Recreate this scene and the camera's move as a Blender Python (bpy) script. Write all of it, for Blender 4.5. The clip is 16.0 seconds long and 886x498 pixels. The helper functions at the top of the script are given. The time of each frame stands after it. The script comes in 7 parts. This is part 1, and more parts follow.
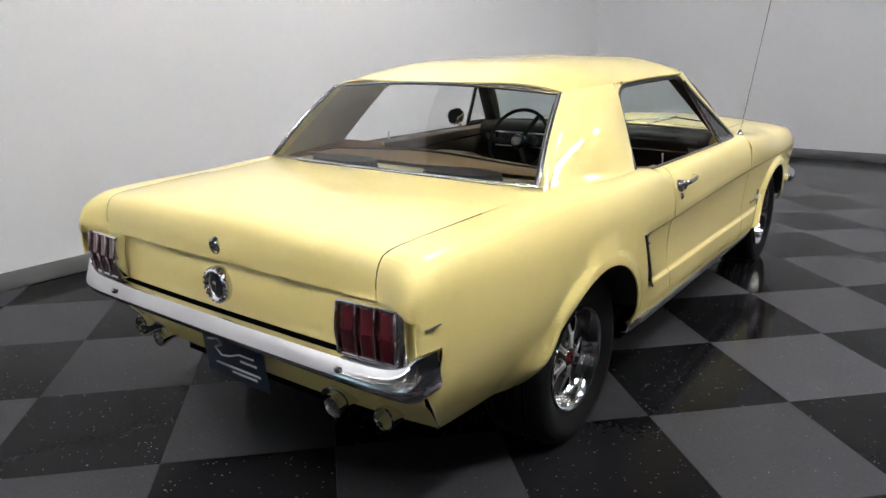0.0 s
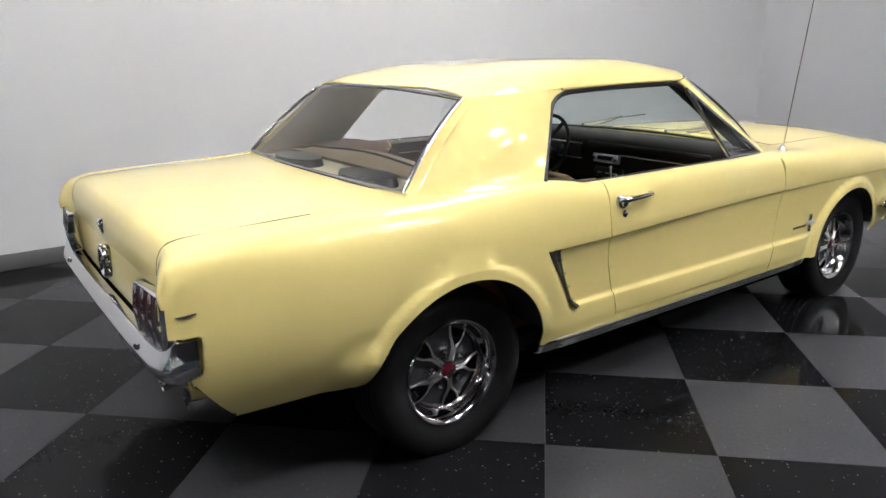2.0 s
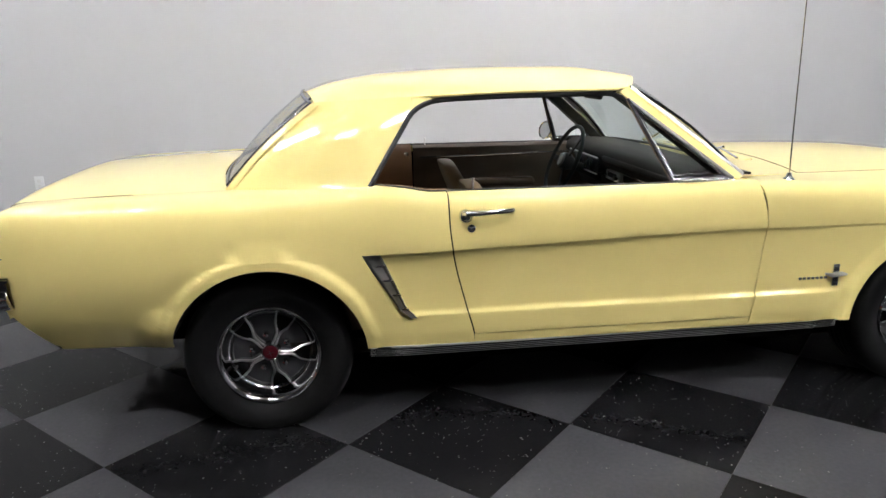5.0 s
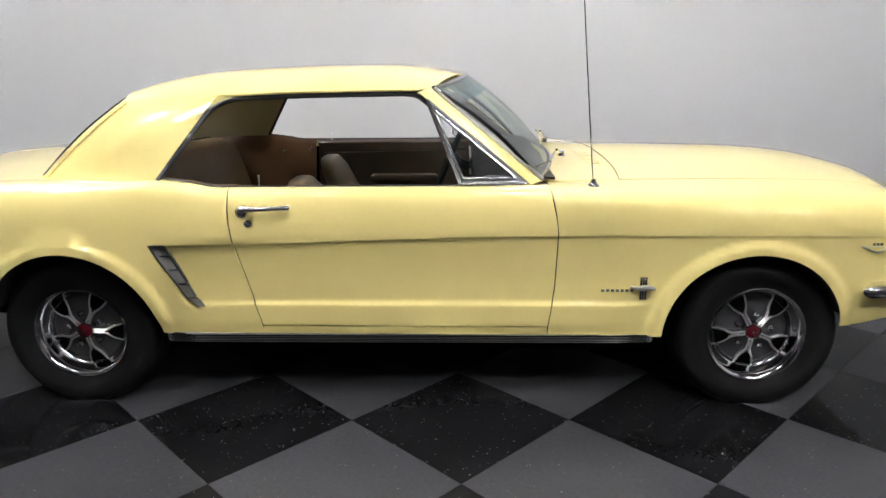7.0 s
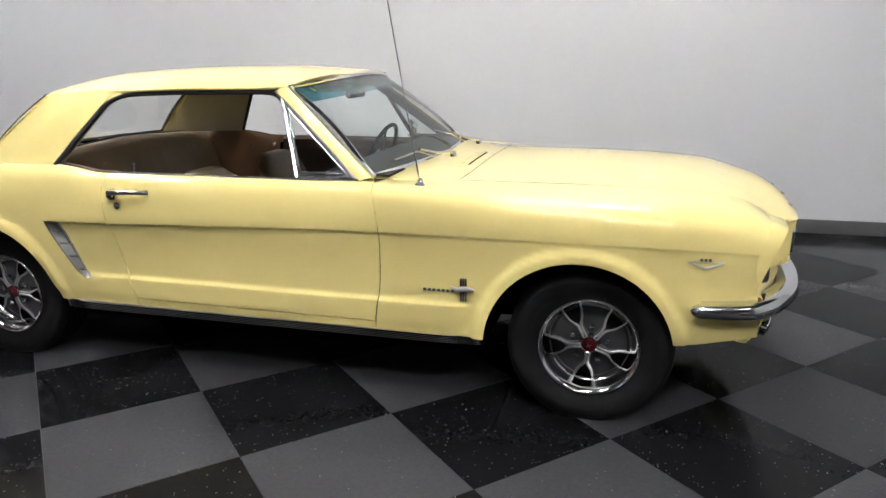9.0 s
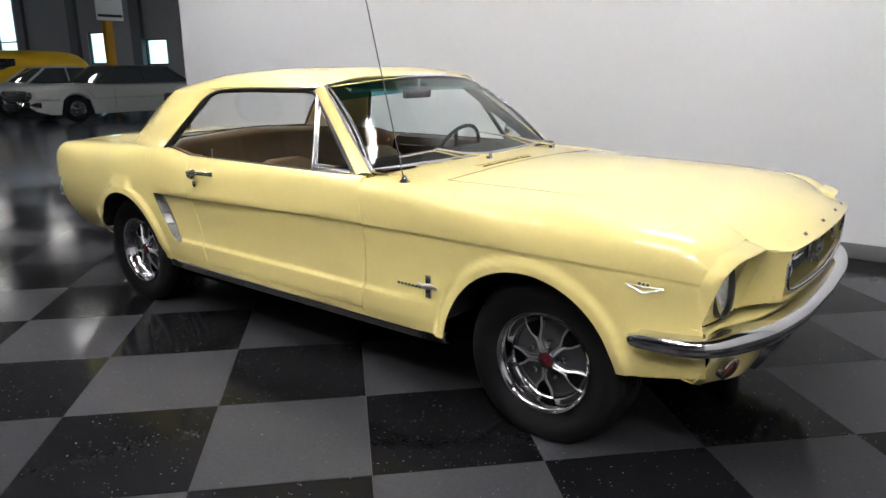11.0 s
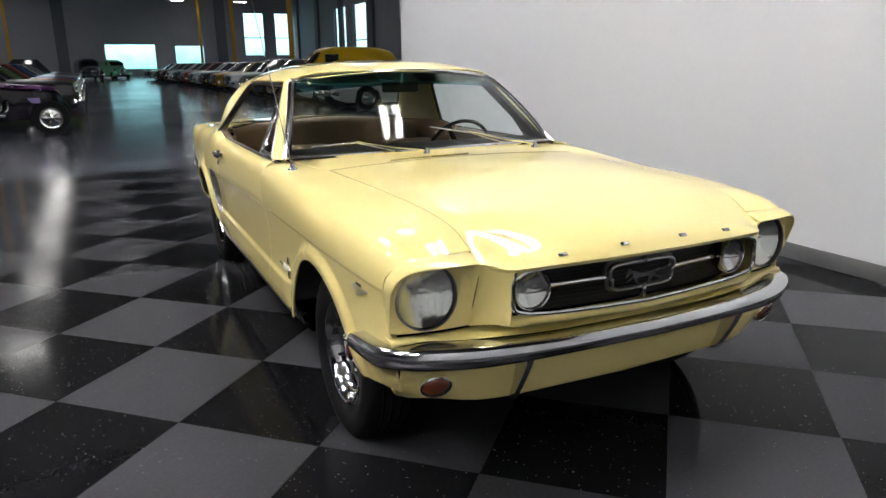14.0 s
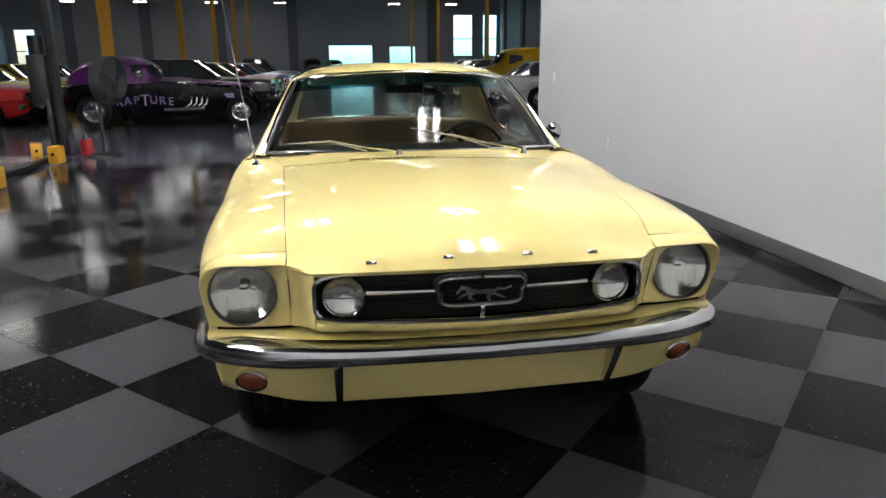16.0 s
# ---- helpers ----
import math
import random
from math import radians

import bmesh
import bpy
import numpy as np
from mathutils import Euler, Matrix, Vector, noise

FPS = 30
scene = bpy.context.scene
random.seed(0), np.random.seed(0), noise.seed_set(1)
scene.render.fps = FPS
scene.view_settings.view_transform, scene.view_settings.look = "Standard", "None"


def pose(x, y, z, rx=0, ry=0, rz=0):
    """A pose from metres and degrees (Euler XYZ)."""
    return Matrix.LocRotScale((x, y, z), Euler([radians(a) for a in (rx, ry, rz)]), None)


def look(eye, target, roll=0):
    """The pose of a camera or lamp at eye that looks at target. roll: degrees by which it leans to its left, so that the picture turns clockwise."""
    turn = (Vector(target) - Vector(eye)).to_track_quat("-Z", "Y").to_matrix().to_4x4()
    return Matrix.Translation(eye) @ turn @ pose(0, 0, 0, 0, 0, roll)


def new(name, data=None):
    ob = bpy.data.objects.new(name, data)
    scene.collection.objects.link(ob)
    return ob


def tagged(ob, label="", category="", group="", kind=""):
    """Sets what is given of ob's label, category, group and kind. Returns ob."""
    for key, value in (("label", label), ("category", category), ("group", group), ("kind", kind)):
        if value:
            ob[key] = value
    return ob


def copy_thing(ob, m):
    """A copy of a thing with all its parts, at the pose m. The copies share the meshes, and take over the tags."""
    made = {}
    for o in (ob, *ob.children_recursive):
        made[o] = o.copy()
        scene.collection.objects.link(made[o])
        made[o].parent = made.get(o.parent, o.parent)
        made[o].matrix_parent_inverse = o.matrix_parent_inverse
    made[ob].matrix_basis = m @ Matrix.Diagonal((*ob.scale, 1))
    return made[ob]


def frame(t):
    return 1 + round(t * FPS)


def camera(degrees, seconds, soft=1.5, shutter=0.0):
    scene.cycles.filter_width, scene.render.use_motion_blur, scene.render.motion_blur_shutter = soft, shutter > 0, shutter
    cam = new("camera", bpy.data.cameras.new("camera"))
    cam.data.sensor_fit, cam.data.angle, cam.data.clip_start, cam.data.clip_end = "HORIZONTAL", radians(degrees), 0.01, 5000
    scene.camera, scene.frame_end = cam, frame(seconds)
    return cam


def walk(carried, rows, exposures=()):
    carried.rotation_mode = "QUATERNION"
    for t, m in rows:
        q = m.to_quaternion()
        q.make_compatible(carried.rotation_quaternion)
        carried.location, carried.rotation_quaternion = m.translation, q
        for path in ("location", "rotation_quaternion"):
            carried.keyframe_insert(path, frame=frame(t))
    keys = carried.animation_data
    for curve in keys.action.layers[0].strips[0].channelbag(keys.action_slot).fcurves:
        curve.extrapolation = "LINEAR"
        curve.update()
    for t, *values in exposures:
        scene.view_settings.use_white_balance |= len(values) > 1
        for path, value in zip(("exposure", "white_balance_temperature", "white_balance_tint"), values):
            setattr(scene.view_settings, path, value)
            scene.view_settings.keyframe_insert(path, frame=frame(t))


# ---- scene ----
import collections

cam = camera(64.6, 16.0)
PATH = [
    (0, (-3.5285, -1.7723, 1.3830), (-1.9826, -0.6308, 0.8320), -0.5),
    (0.5, (-3.3513, -1.9977, 1.3830), (-1.8900, -0.7494, 0.8310), -0.6),
    (1, (-3.1595, -2.2093, 1.3810), (-1.7913, -0.8573, 0.8330), -0.6),
    (1.5, (-2.9474, -2.4044, 1.3850), (-1.6864, -0.9516, 0.8370), -0.5),
    (2, (-2.7231, -2.5765, 1.3840), (-1.5897, -1.0214, 0.8400), -0.4),
    (2.5, (-2.4855, -2.7336, 1.3870), (-1.4960, -1.0827, 0.8440), -0.3),
    (3, (-2.2279, -2.8670, 1.3920), (-1.3932, -1.1332, 0.8470), -0.5),
    (5.5, (-0.7467, -3.3688, 1.3560), (-0.5795, -1.4422, 0.8460), -0.6),
    (6, (-0.4280, -3.3943, 1.3640), (-0.3429, -1.4636, 0.8470), -0.6),
    (6.5, (-0.1073, -3.4121, 1.3790), (-0.0958, -1.4826, 0.8510), -0.6),
    (7, (0.2153, -3.4192, 1.3870), (0.1491, -1.4924, 0.8520), -0.6),
    (7.5, (0.5370, -3.4185, 1.3870), (0.3918, -1.4974, 0.8510), -0.5),
    (8, (0.8650, -3.4071, 1.3800), (0.6237, -1.4948, 0.8490), -0.5),
    (8.5, (1.1876, -3.3725, 1.3720), (0.8235, -1.4778, 0.8450), -0.6),
    (9, (1.4894, -3.3234, 1.3620), (0.9830, -1.4595, 0.8420), -0.5),
    (9.5, (1.7716, -3.2428, 1.3590), (1.0768, -1.4402, 0.8410), -0.5),
    (10, (2.0442, -3.1404, 1.3530), (1.1627, -1.4189, 0.8420), -0.4),
    (12.5, (3.2066, -2.2722, 1.3490), (1.6830, -1.0831, 0.8340), -0.7),
    (13, (3.3996, -2.0276, 1.3470), (1.7932, -0.9546, 0.8310), -0.7),
    (13.5, (3.5678, -1.7744, 1.3450), (1.8925, -0.8114, 0.8290), -0.7),
    (14, (3.7172, -1.5058, 1.3450), (1.9824, -0.6549, 0.8280), -0.6),
    (14.5, (3.8354, -1.2265, 1.3450), (2.0462, -0.4968, 0.8280), -0.6),
    (15, (3.9218, -0.9513, 1.3390), (2.0887, -0.3391, 0.8260), -0.5),
    (15.5, (3.9815, -0.6837, 1.3390), (2.1082, -0.2051, 0.8260), -0.4),
    (16, (4.0147, -0.4391, 1.3400), (2.1082, -0.1202, 0.8290), -0.3),
]
walk(cam, [(t, look(eye, target, roll)) for t, eye, target, roll in PATH])

# ---- world and light ----
world = bpy.data.worlds.new("world")
scene.world = world
world.use_nodes = True
wn = world.node_tree.nodes
wn["Background"].inputs[1].default_value = 0.12
sky = wn.new("ShaderNodeTexSky")
sky.sky_type, sky.sun_disc = "NISHITA", False
sky.sun_elevation, sky.sun_rotation = radians(50), radians(120)
world.node_tree.links.new(sky.outputs[0], wn["Background"].inputs[0])
sun = new("sun", bpy.data.lights.new("sun", "SUN"))
sun.data.energy, sun.data.angle, sun.data.color = 3.0, radians(0.5), (1.0, 0.95, 0.88)
sun.matrix_world = pose(0, 0, 30, 40, 0, -60)
scene.view_settings.exposure = 1.36
TUBE_GLOW, BAY_GLOW = 12.5, 98.0


# ---- materials ----
def rgb(c):
    return (*c, 1.0)


def material(name, base, rough=0.5, metal=0.0, coat=0.0, grain=0.0, scale=40.0, bump=0.0, second=None, stain=0.0, spec=None):
    """A Principled material with two scales of variation: grain and broad stains."""
    m = bpy.data.materials.new(name)
    m.use_nodes = True
    nt = m.node_tree
    n, l = nt.nodes, nt.links
    p = n["Principled BSDF"]
    p.inputs["Base Color"].default_value = rgb(base)
    p.inputs["Roughness"].default_value = rough
    p.inputs["Metallic"].default_value = metal
    p.inputs["Coat Weight"].default_value = coat
    p.inputs["Coat Roughness"].default_value = 0.04
    if spec is not None:
        p.inputs["Specular IOR Level"].default_value = spec
    if grain or stain or bump:
        tc = n.new("ShaderNodeTexCoord")
        fine = n.new("ShaderNodeTexNoise")
        fine.inputs["Scale"].default_value, fine.inputs["Detail"].default_value = scale, 6
        broad = n.new("ShaderNodeTexNoise")
        broad.inputs["Scale"].default_value, broad.inputs["Detail"].default_value = scale * 0.06, 4
        l.new(tc.outputs["Object"], fine.inputs["Vector"])
        l.new(tc.outputs["Object"], broad.inputs["Vector"])
        mixa = n.new("ShaderNodeMix")
        mixa.data_type = "RGBA"
        mixa.inputs[6].default_value = rgb([c * (1 - grain) for c in base])
        mixa.inputs[7].default_value = rgb([min(1, c * (1 + grain)) for c in base])
        l.new(fine.outputs["Fac"], mixa.inputs[0])
        mixb = n.new("ShaderNodeMix")
        mixb.data_type = "RGBA"
        ramp = n.new("ShaderNodeMapRange")
        ramp.inputs[1].default_value, ramp.inputs[2].default_value = 0.4, 0.7
        ramp.inputs[3].default_value, ramp.inputs[4].default_value = 0.0, stain
        l.new(broad.outputs["Fac"], ramp.inputs[0])
        l.new(ramp.outputs[0], mixb.inputs[0])
        l.new(mixa.outputs[2], mixb.inputs[6])
        mixb.inputs[7].default_value = rgb(second or [c * 0.6 for c in base])
        l.new(mixb.outputs[2], p.inputs["Base Color"])
        rr = n.new("ShaderNodeMapRange")
        rr.inputs[3].default_value, rr.inputs[4].default_value = max(0.02, rough - 0.06), min(1, rough + 0.08)
        l.new(broad.outputs["Fac"], rr.inputs[0])
        l.new(rr.outputs[0], p.inputs["Roughness"])
        if bump:
            b = n.new("ShaderNodeBump")
            b.inputs["Strength"].default_value, b.inputs["Distance"].default_value = bump, 0.004
            l.new(fine.outputs["Fac"], b.inputs["Height"])
            l.new(b.outputs[0], p.inputs["Normal"])
    return m


def glowing(name, colour, strength):
    m = bpy.data.materials.new(name)
    m.use_nodes = True
    p = m.node_tree.nodes["Principled BSDF"]
    p.inputs["Base Color"].default_value = rgb((0.8, 0.8, 0.8))
    p.inputs["Emission Color"].default_value = rgb(colour)
    p.inputs["Emission Strength"].default_value = strength
    return m


def glass(name, tint, rough=0.0, gloss=0.07, edge=0.75):
    """Thin clear glass: a see-through sheet with a Fresnel gloss."""
    m = bpy.data.materials.new(name)
    m.use_nodes = True
    nt = m.node_tree
    n, l = nt.nodes, nt.links
    n.remove(n["Principled BSDF"])
    tr, gl, mx, fr = (n.new("ShaderNode" + k) for k in ("BsdfTransparent", "BsdfGlossy", "MixShader", "LayerWeight"))
    tr.inputs[0].default_value = rgb(tint)
    gl.inputs["Roughness"].default_value = rough
    power, scale_ = n.new("ShaderNodeMath"), n.new("ShaderNodeMath")
    power.operation, scale_.operation = "POWER", "MULTIPLY_ADD"
    power.inputs[1].default_value = 4.0
    scale_.inputs[1].default_value, scale_.inputs[2].default_value = edge, gloss
    fr.inputs["Blend"].default_value = 0.5
    l.new(fr.outputs["Facing"], power.inputs[0])
    l.new(power.outputs[0], scale_.inputs[0])
    l.new(scale_.outputs[0], mx.inputs[0])
    l.new(tr.outputs[0], mx.inputs[1])
    l.new(gl.outputs[0], mx.inputs[2])
    l.new(mx.outputs[0], n["Material Output"].inputs["Surface"])
    return m


def fluted_glass(name):
    """Pressed lamp glass: fine upright flutes that scatter the light."""
    m = glass(name, (0.95, 0.96, 0.94), 0.06, 0.09, 0.25)
    n, l = m.node_tree.nodes, m.node_tree.links
    tc, wave, spots = (n.new("ShaderNode" + k) for k in ("TexCoord", "TexWave", "TexVoronoi"))
    wave.bands_direction = "Y"
    wave.inputs["Scale"].default_value, wave.inputs["Distortion"].default_value = 42, 0.6
    spots.inputs["Scale"].default_value = 55
    l.new(tc.outputs["Object"], wave.inputs["Vector"])
    l.new(tc.outputs["Object"], spots.inputs["Vector"])
    add = n.new("ShaderNodeMath")
    add.operation = "ADD"
    l.new(wave.outputs["Fac"], add.inputs[0])
    l.new(spots.outputs["Distance"], add.inputs[1])
    b = n.new("ShaderNodeBump")
    b.inputs["Strength"].default_value, b.inputs["Distance"].default_value = 0.55, 0.004
    l.new(add.outputs[0], b.inputs["Height"])
    gl = next(q for q in n if q.type == "BSDF_GLOSSY")
    l.new(b.outputs[0], gl.inputs["Normal"])
    return m


def tile_material(name, base, speck, amount, rough):
    """Vinyl tile with chips of another shade, drifting wear in the gloss, and a tone of its own for every tile."""
    m = material(name, base, rough, grain=0.2, scale=60, stain=0.12, spec=0.5)
    nt = m.node_tree
    n, l = nt.nodes, nt.links
    p = n["Principled BSDF"]
    p.inputs["IOR"].default_value = 1.12
    tc = n.new("ShaderNodeTexCoord")
    geo = n.new("ShaderNodeNewGeometry")
    warp = n.new("ShaderNodeTexNoise")
    warp.inputs["Scale"].default_value = 45
    add = n.new("ShaderNodeVectorMath")
    add.operation = "MULTIPLY_ADD"
    add.inputs[1].default_value = (0.02, 0.02, 0.02)
    l.new(geo.outputs["Position"], warp.inputs["Vector"])
    l.new(warp.outputs["Color"], add.inputs[0])
    l.new(geo.outputs["Position"], add.inputs[2])
    vor = n.new("ShaderNodeTexVoronoi")
    vor.inputs["Scale"].default_value = 80
    l.new(add.outputs[0], vor.inputs["Vector"])
    near = n.new("ShaderNodeMath")
    near.operation = "LESS_THAN"
    near.inputs[1].default_value = 0.22
    l.new(vor.outputs["Distance"], near.inputs[0])
    sep = n.new("ShaderNodeSeparateColor")
    l.new(vor.outputs["Color"], sep.inputs[0])
    some = n.new("ShaderNodeMath")
    some.operation = "GREATER_THAN"
    crowd = n.new("ShaderNodeTexNoise")
    crowd.inputs["Scale"].default_value = 7.0
    l.new(geo.outputs["Position"], crowd.inputs["Vector"])
    thin = n.new("ShaderNodeMapRange")
    thin.inputs[1].default_value, thin.inputs[2].default_value = 0.30, 0.70
    thin.inputs[3].default_value, thin.inputs[4].default_value = 1 - amount * 0.25, 1 - amount
    l.new(crowd.outputs["Fac"], thin.inputs[0])
    l.new(thin.outputs[0], some.inputs[1])
    l.new(sep.outputs[0], some.inputs[0])
    both = n.new("ShaderNodeMath")
    both.operation = "MULTIPLY"
    l.new(near.outputs[0], both.inputs[0])
    l.new(some.outputs[0], both.inputs[1])
    mix = n.new("ShaderNodeMix")
    mix.data_type = "RGBA"
    old = p.inputs["Base Color"].links[0].from_socket
    l.new(both.outputs[0], mix.inputs[0])
    l.new(old, mix.inputs[6])
    mix.inputs[7].default_value = rgb(speck)
    info = n.new("ShaderNodeObjectInfo")
    tone = n.new("ShaderNodeMapRange")
    tone.inputs[3].default_value, tone.inputs[4].default_value = 0.82, 1.18
    l.new(info.outputs["Random"], tone.inputs[0])
    hsv = n.new("ShaderNodeHueSaturation")
    l.new(tone.outputs[0], hsv.inputs["Value"])
    l.new(mix.outputs[2], hsv.inputs["Color"])
    l.new(hsv.outputs[0], p.inputs["Base Color"])
    return m


M_PAINT = material("yellow_paint", (0.90, 0.75, 0.30), 0.40, coat=1.0, grain=0.02, scale=9, stain=0.10, second=(0.82, 0.70, 0.27), spec=0.15)
M_PAINT.node_tree.nodes["Principled BSDF"].inputs["Coat Roughness"].default_value = 0.02
M_CHROME = material("chrome", (0.72, 0.72, 0.73), 0.09, 1.0, grain=0.04, scale=30, stain=0.2, second=(0.5, 0.5, 0.5))
M_REFLECTOR = material("lamp_reflector", (0.88, 0.88, 0.85), 0.12, 1.0, grain=0.05, scale=24, bump=0.65)
M_BRIGHT = material("bright_trim", (0.62, 0.62, 0.63), 0.2, 1.0)
M_DULLCHROME = material("dull_chrome", (0.42, 0.42, 0.43), 0.24, 1.0, grain=0.1, scale=30)
M_ALU = material("bright_aluminium", (0.72, 0.72, 0.72), 0.30, 1.0, grain=0.06, scale=60)
M_SCOOP = material("dulled_scoop_metal", (0.19, 0.186, 0.178), 0.38, 1.0, grain=0.2, scale=40, stain=0.4)
M_BLACK = material("black_trim", (0.012, 0.012, 0.013), 0.45)
# near-black without gloss: shade in gaps and under the car put into colour
M_SHADE = material("shade_black", (0.003, 0.003, 0.003), 1.0, spec=0.0)
M_WHEELCHROME = material("wheel_chrome", (0.52, 0.52, 0.53), 0.10, 1.0, grain=0.1, scale=25, stain=0.3, second=(0.3, 0.3, 0.3))
M_DARK = material("dark_underside", (0.015, 0.015, 0.016), 0.8, grain=0.3, scale=20)
M_RUBBER = material("tyre_rubber", (0.0055, 0.0055, 0.006), 0.62, grain=0.25, scale=60, bump=0.15, stain=0.3, second=(0.010, 0.0098, 0.0095), spec=0.18)
M_WHEELGREY = material("wheel_charcoal", (0.075, 0.075, 0.08), 0.4, 0.4, grain=0.1)
M_SIDETRIM = material("saddle_vinyl", (0.17, 0.085, 0.038), 0.45, grain=0.12, scale=50, bump=0.12, stain=0.3)
M_SEAT = material("tan_vinyl", (0.22, 0.155, 0.088), 0.5, grain=0.12, scale=50, bump=0.12, stain=0.3)
M_DOORCARD = material("brown_vinyl", (0.060, 0.037, 0.021), 0.5, grain=0.15, scale=50, bump=0.1)
M_HEADLINER = material("beige_headliner", (0.50, 0.44, 0.29), 0.8, grain=0.08, scale=80, bump=0.1)
M_DASH = material("dark_dash", (0.014, 0.012, 0.010), 0.55, grain=0.15, scale=60, bump=0.1, spec=0.2)
M_CARPET = material("dark_carpet", (0.03, 0.024, 0.018), 0.95, grain=0.4, scale=200, bump=0.4)
M_RED = material("red_lens", (0.07, 0.005, 0.009), 0.12, coat=1.0, grain=0.2, scale=120)
M_AMBER = material("amber_lens", (0.13, 0.030, 0.010), 0.15, coat=1.0, grain=0.2, scale=120)
M_CAPRED = material("red_cap", (0.085, 0.004, 0.011), 0.25, coat=0.6)
M_GLASS = glass("clear_glass", (0.95, 0.97, 0.96))
M_WINDSHIELD = glass("windshield_glass", (0.80, 0.88, 0.86), 0.0, 0.035)
M_LENS = fluted_glass("lamp_glass")
M_PLATE = material("navy_plate", (0.006, 0.014, 0.038), 0.3, coat=0.5)
M_WHITE = material("white_print", (0.75, 0.76, 0.78), 0.5)
M_WALL = material("white_wall", (0.575, 0.578, 0.600), 0.55, grain=0.015, scale=6, stain=0.05, bump=0.04, second=(0.53, 0.54, 0.57))
M_BASE = material("grey_baseboard", (0.095, 0.096, 0.098), 0.45, grain=0.1, scale=20, stain=0.2)
M_TILE_DARK = tile_material("black_tile", (0.0072, 0.0072, 0.0079), (0.14, 0.14, 0.14), 0.18, 0.105)
M_TILE_GREY = tile_material("grey_tile", (0.039, 0.039, 0.043), (0.10, 0.10, 0.10), 0.06, 0.115)
M_GROUT = material("tile_joint", (0.02, 0.02, 0.02), 0.7)
M_CONCRETE = material("polished_concrete", (0.092, 0.10, 0.122), 0.15, grain=0.15, scale=6, stain=0.5, second=(0.07, 0.075, 0.088), spec=0.06)
M_HALLWALL = material("hall_wall_grey", (0.30, 0.305, 0.335), 0.8, grain=0.08, scale=3, stain=0.3)
M_HALLBAND = material("hall_wall_panel", (0.13, 0.137, 0.16), 0.8, grain=0.08, scale=3, stain=0.3)
M_CEILING = material("dark_ceiling", (0.03, 0.032, 0.036), 0.9, grain=0.1, scale=3)
M_COLUMN = material("yellow_column", (0.55, 0.27, 0.012), 0.5, grain=0.08, scale=8, stain=0.3)
M_STEEL = material("lift_steel", (0.02, 0.021, 0.023), 0.45, 0.3, grain=0.15, scale=20)
M_TUBE = glowing("tube_glow", (1.0, 0.985, 0.96), TUBE_GLOW)
M_BAYTUBE = glowing("bay_tube_glow", (1.0, 0.985, 0.975), BAY_GLOW * 0.72)
M_UNSEENTUBE = glowing("unseen_bay_tube_glow", (1.0, 0.985, 0.975), BAY_GLOW * 1.12)
M_DAY = glowing("daylight_outside", (0.38, 0.84, 1.0), 0.85)
day = M_DAY.node_tree
day_geo, day_split, day_rise, day_noise, day_mix = (day.nodes.new("ShaderNode" + k) for k in ("NewGeometry", "SeparateXYZ", "MapRange", "TexNoise", "Mix"))
day_mix.data_type = "RGBA"
day_noise.inputs["Scale"].default_value, day_noise.inputs["Detail"].default_value = 0.7, 5
day_add = day.nodes.new("ShaderNodeMath")
day_add.operation, day_add.inputs[1].default_value = "MULTIPLY_ADD", 5.0
day_rise.inputs[1].default_value, day_rise.inputs[2].default_value = 3.2, 6.2
day_mix.inputs[6].default_value, day_mix.inputs[7].default_value = (0.12, 0.50, 0.42, 1), (0.40, 0.86, 1.0, 1)
day.links.new(day_geo.outputs["Position"], day_split.inputs[0])
day.links.new(day_geo.outputs["Position"], day_noise.inputs["Vector"])
day.links.new(day_noise.outputs["Fac"], day_add.inputs[0])
day.links.new(day_split.outputs["Z"], day_add.inputs[2])
day.links.new(day_add.outputs[0], day_rise.inputs[0])
day.links.new(day_rise.outputs[0], day_mix.inputs[0])
day.links.new(day_mix.outputs[2], day.nodes["Principled BSDF"].inputs["Emission Color"])
M_FIXTURE = material("fixture_white", (0.7, 0.7, 0.7), 0.4)


# ---- mesh helpers ----
def mesh_object(name, verts, faces, mat, parent=None, label="", smooth=35):
    me = bpy.data.meshes.new(name)
    me.from_pydata([tuple(v) for v in verts], [], faces)
    me.validate()
    me.materials.append(mat)
    if smooth:
        me.polygons.foreach_set("use_smooth", [True] * len(me.polygons))
        me.set_sharp_from_angle(angle=radians(smooth))
    me.update()
    ob = new(name, me)
    if parent is not None:
        ob.parent = parent
    if label:
        tagged(ob, label)
    return ob


def part(name, bm, mat, parent=None, label="", smooth=35):
    """Links a bmesh as one mesh object under a thing or a part."""
    bmesh.ops.recalc_face_normals(bm, faces=bm.faces)
    me = bpy.data.meshes.new(name)
    bm.to_mesh(me)
    bm.free()
    me.materials.append(mat)
    if smooth:
        me.polygons.foreach_set("use_smooth", [True] * len(me.polygons))
        me.set_sharp_from_angle(angle=radians(smooth))
    ob = new(name, me)
    if parent is not None:
        ob.parent = parent
    if label:
        tagged(ob, label)
    return ob


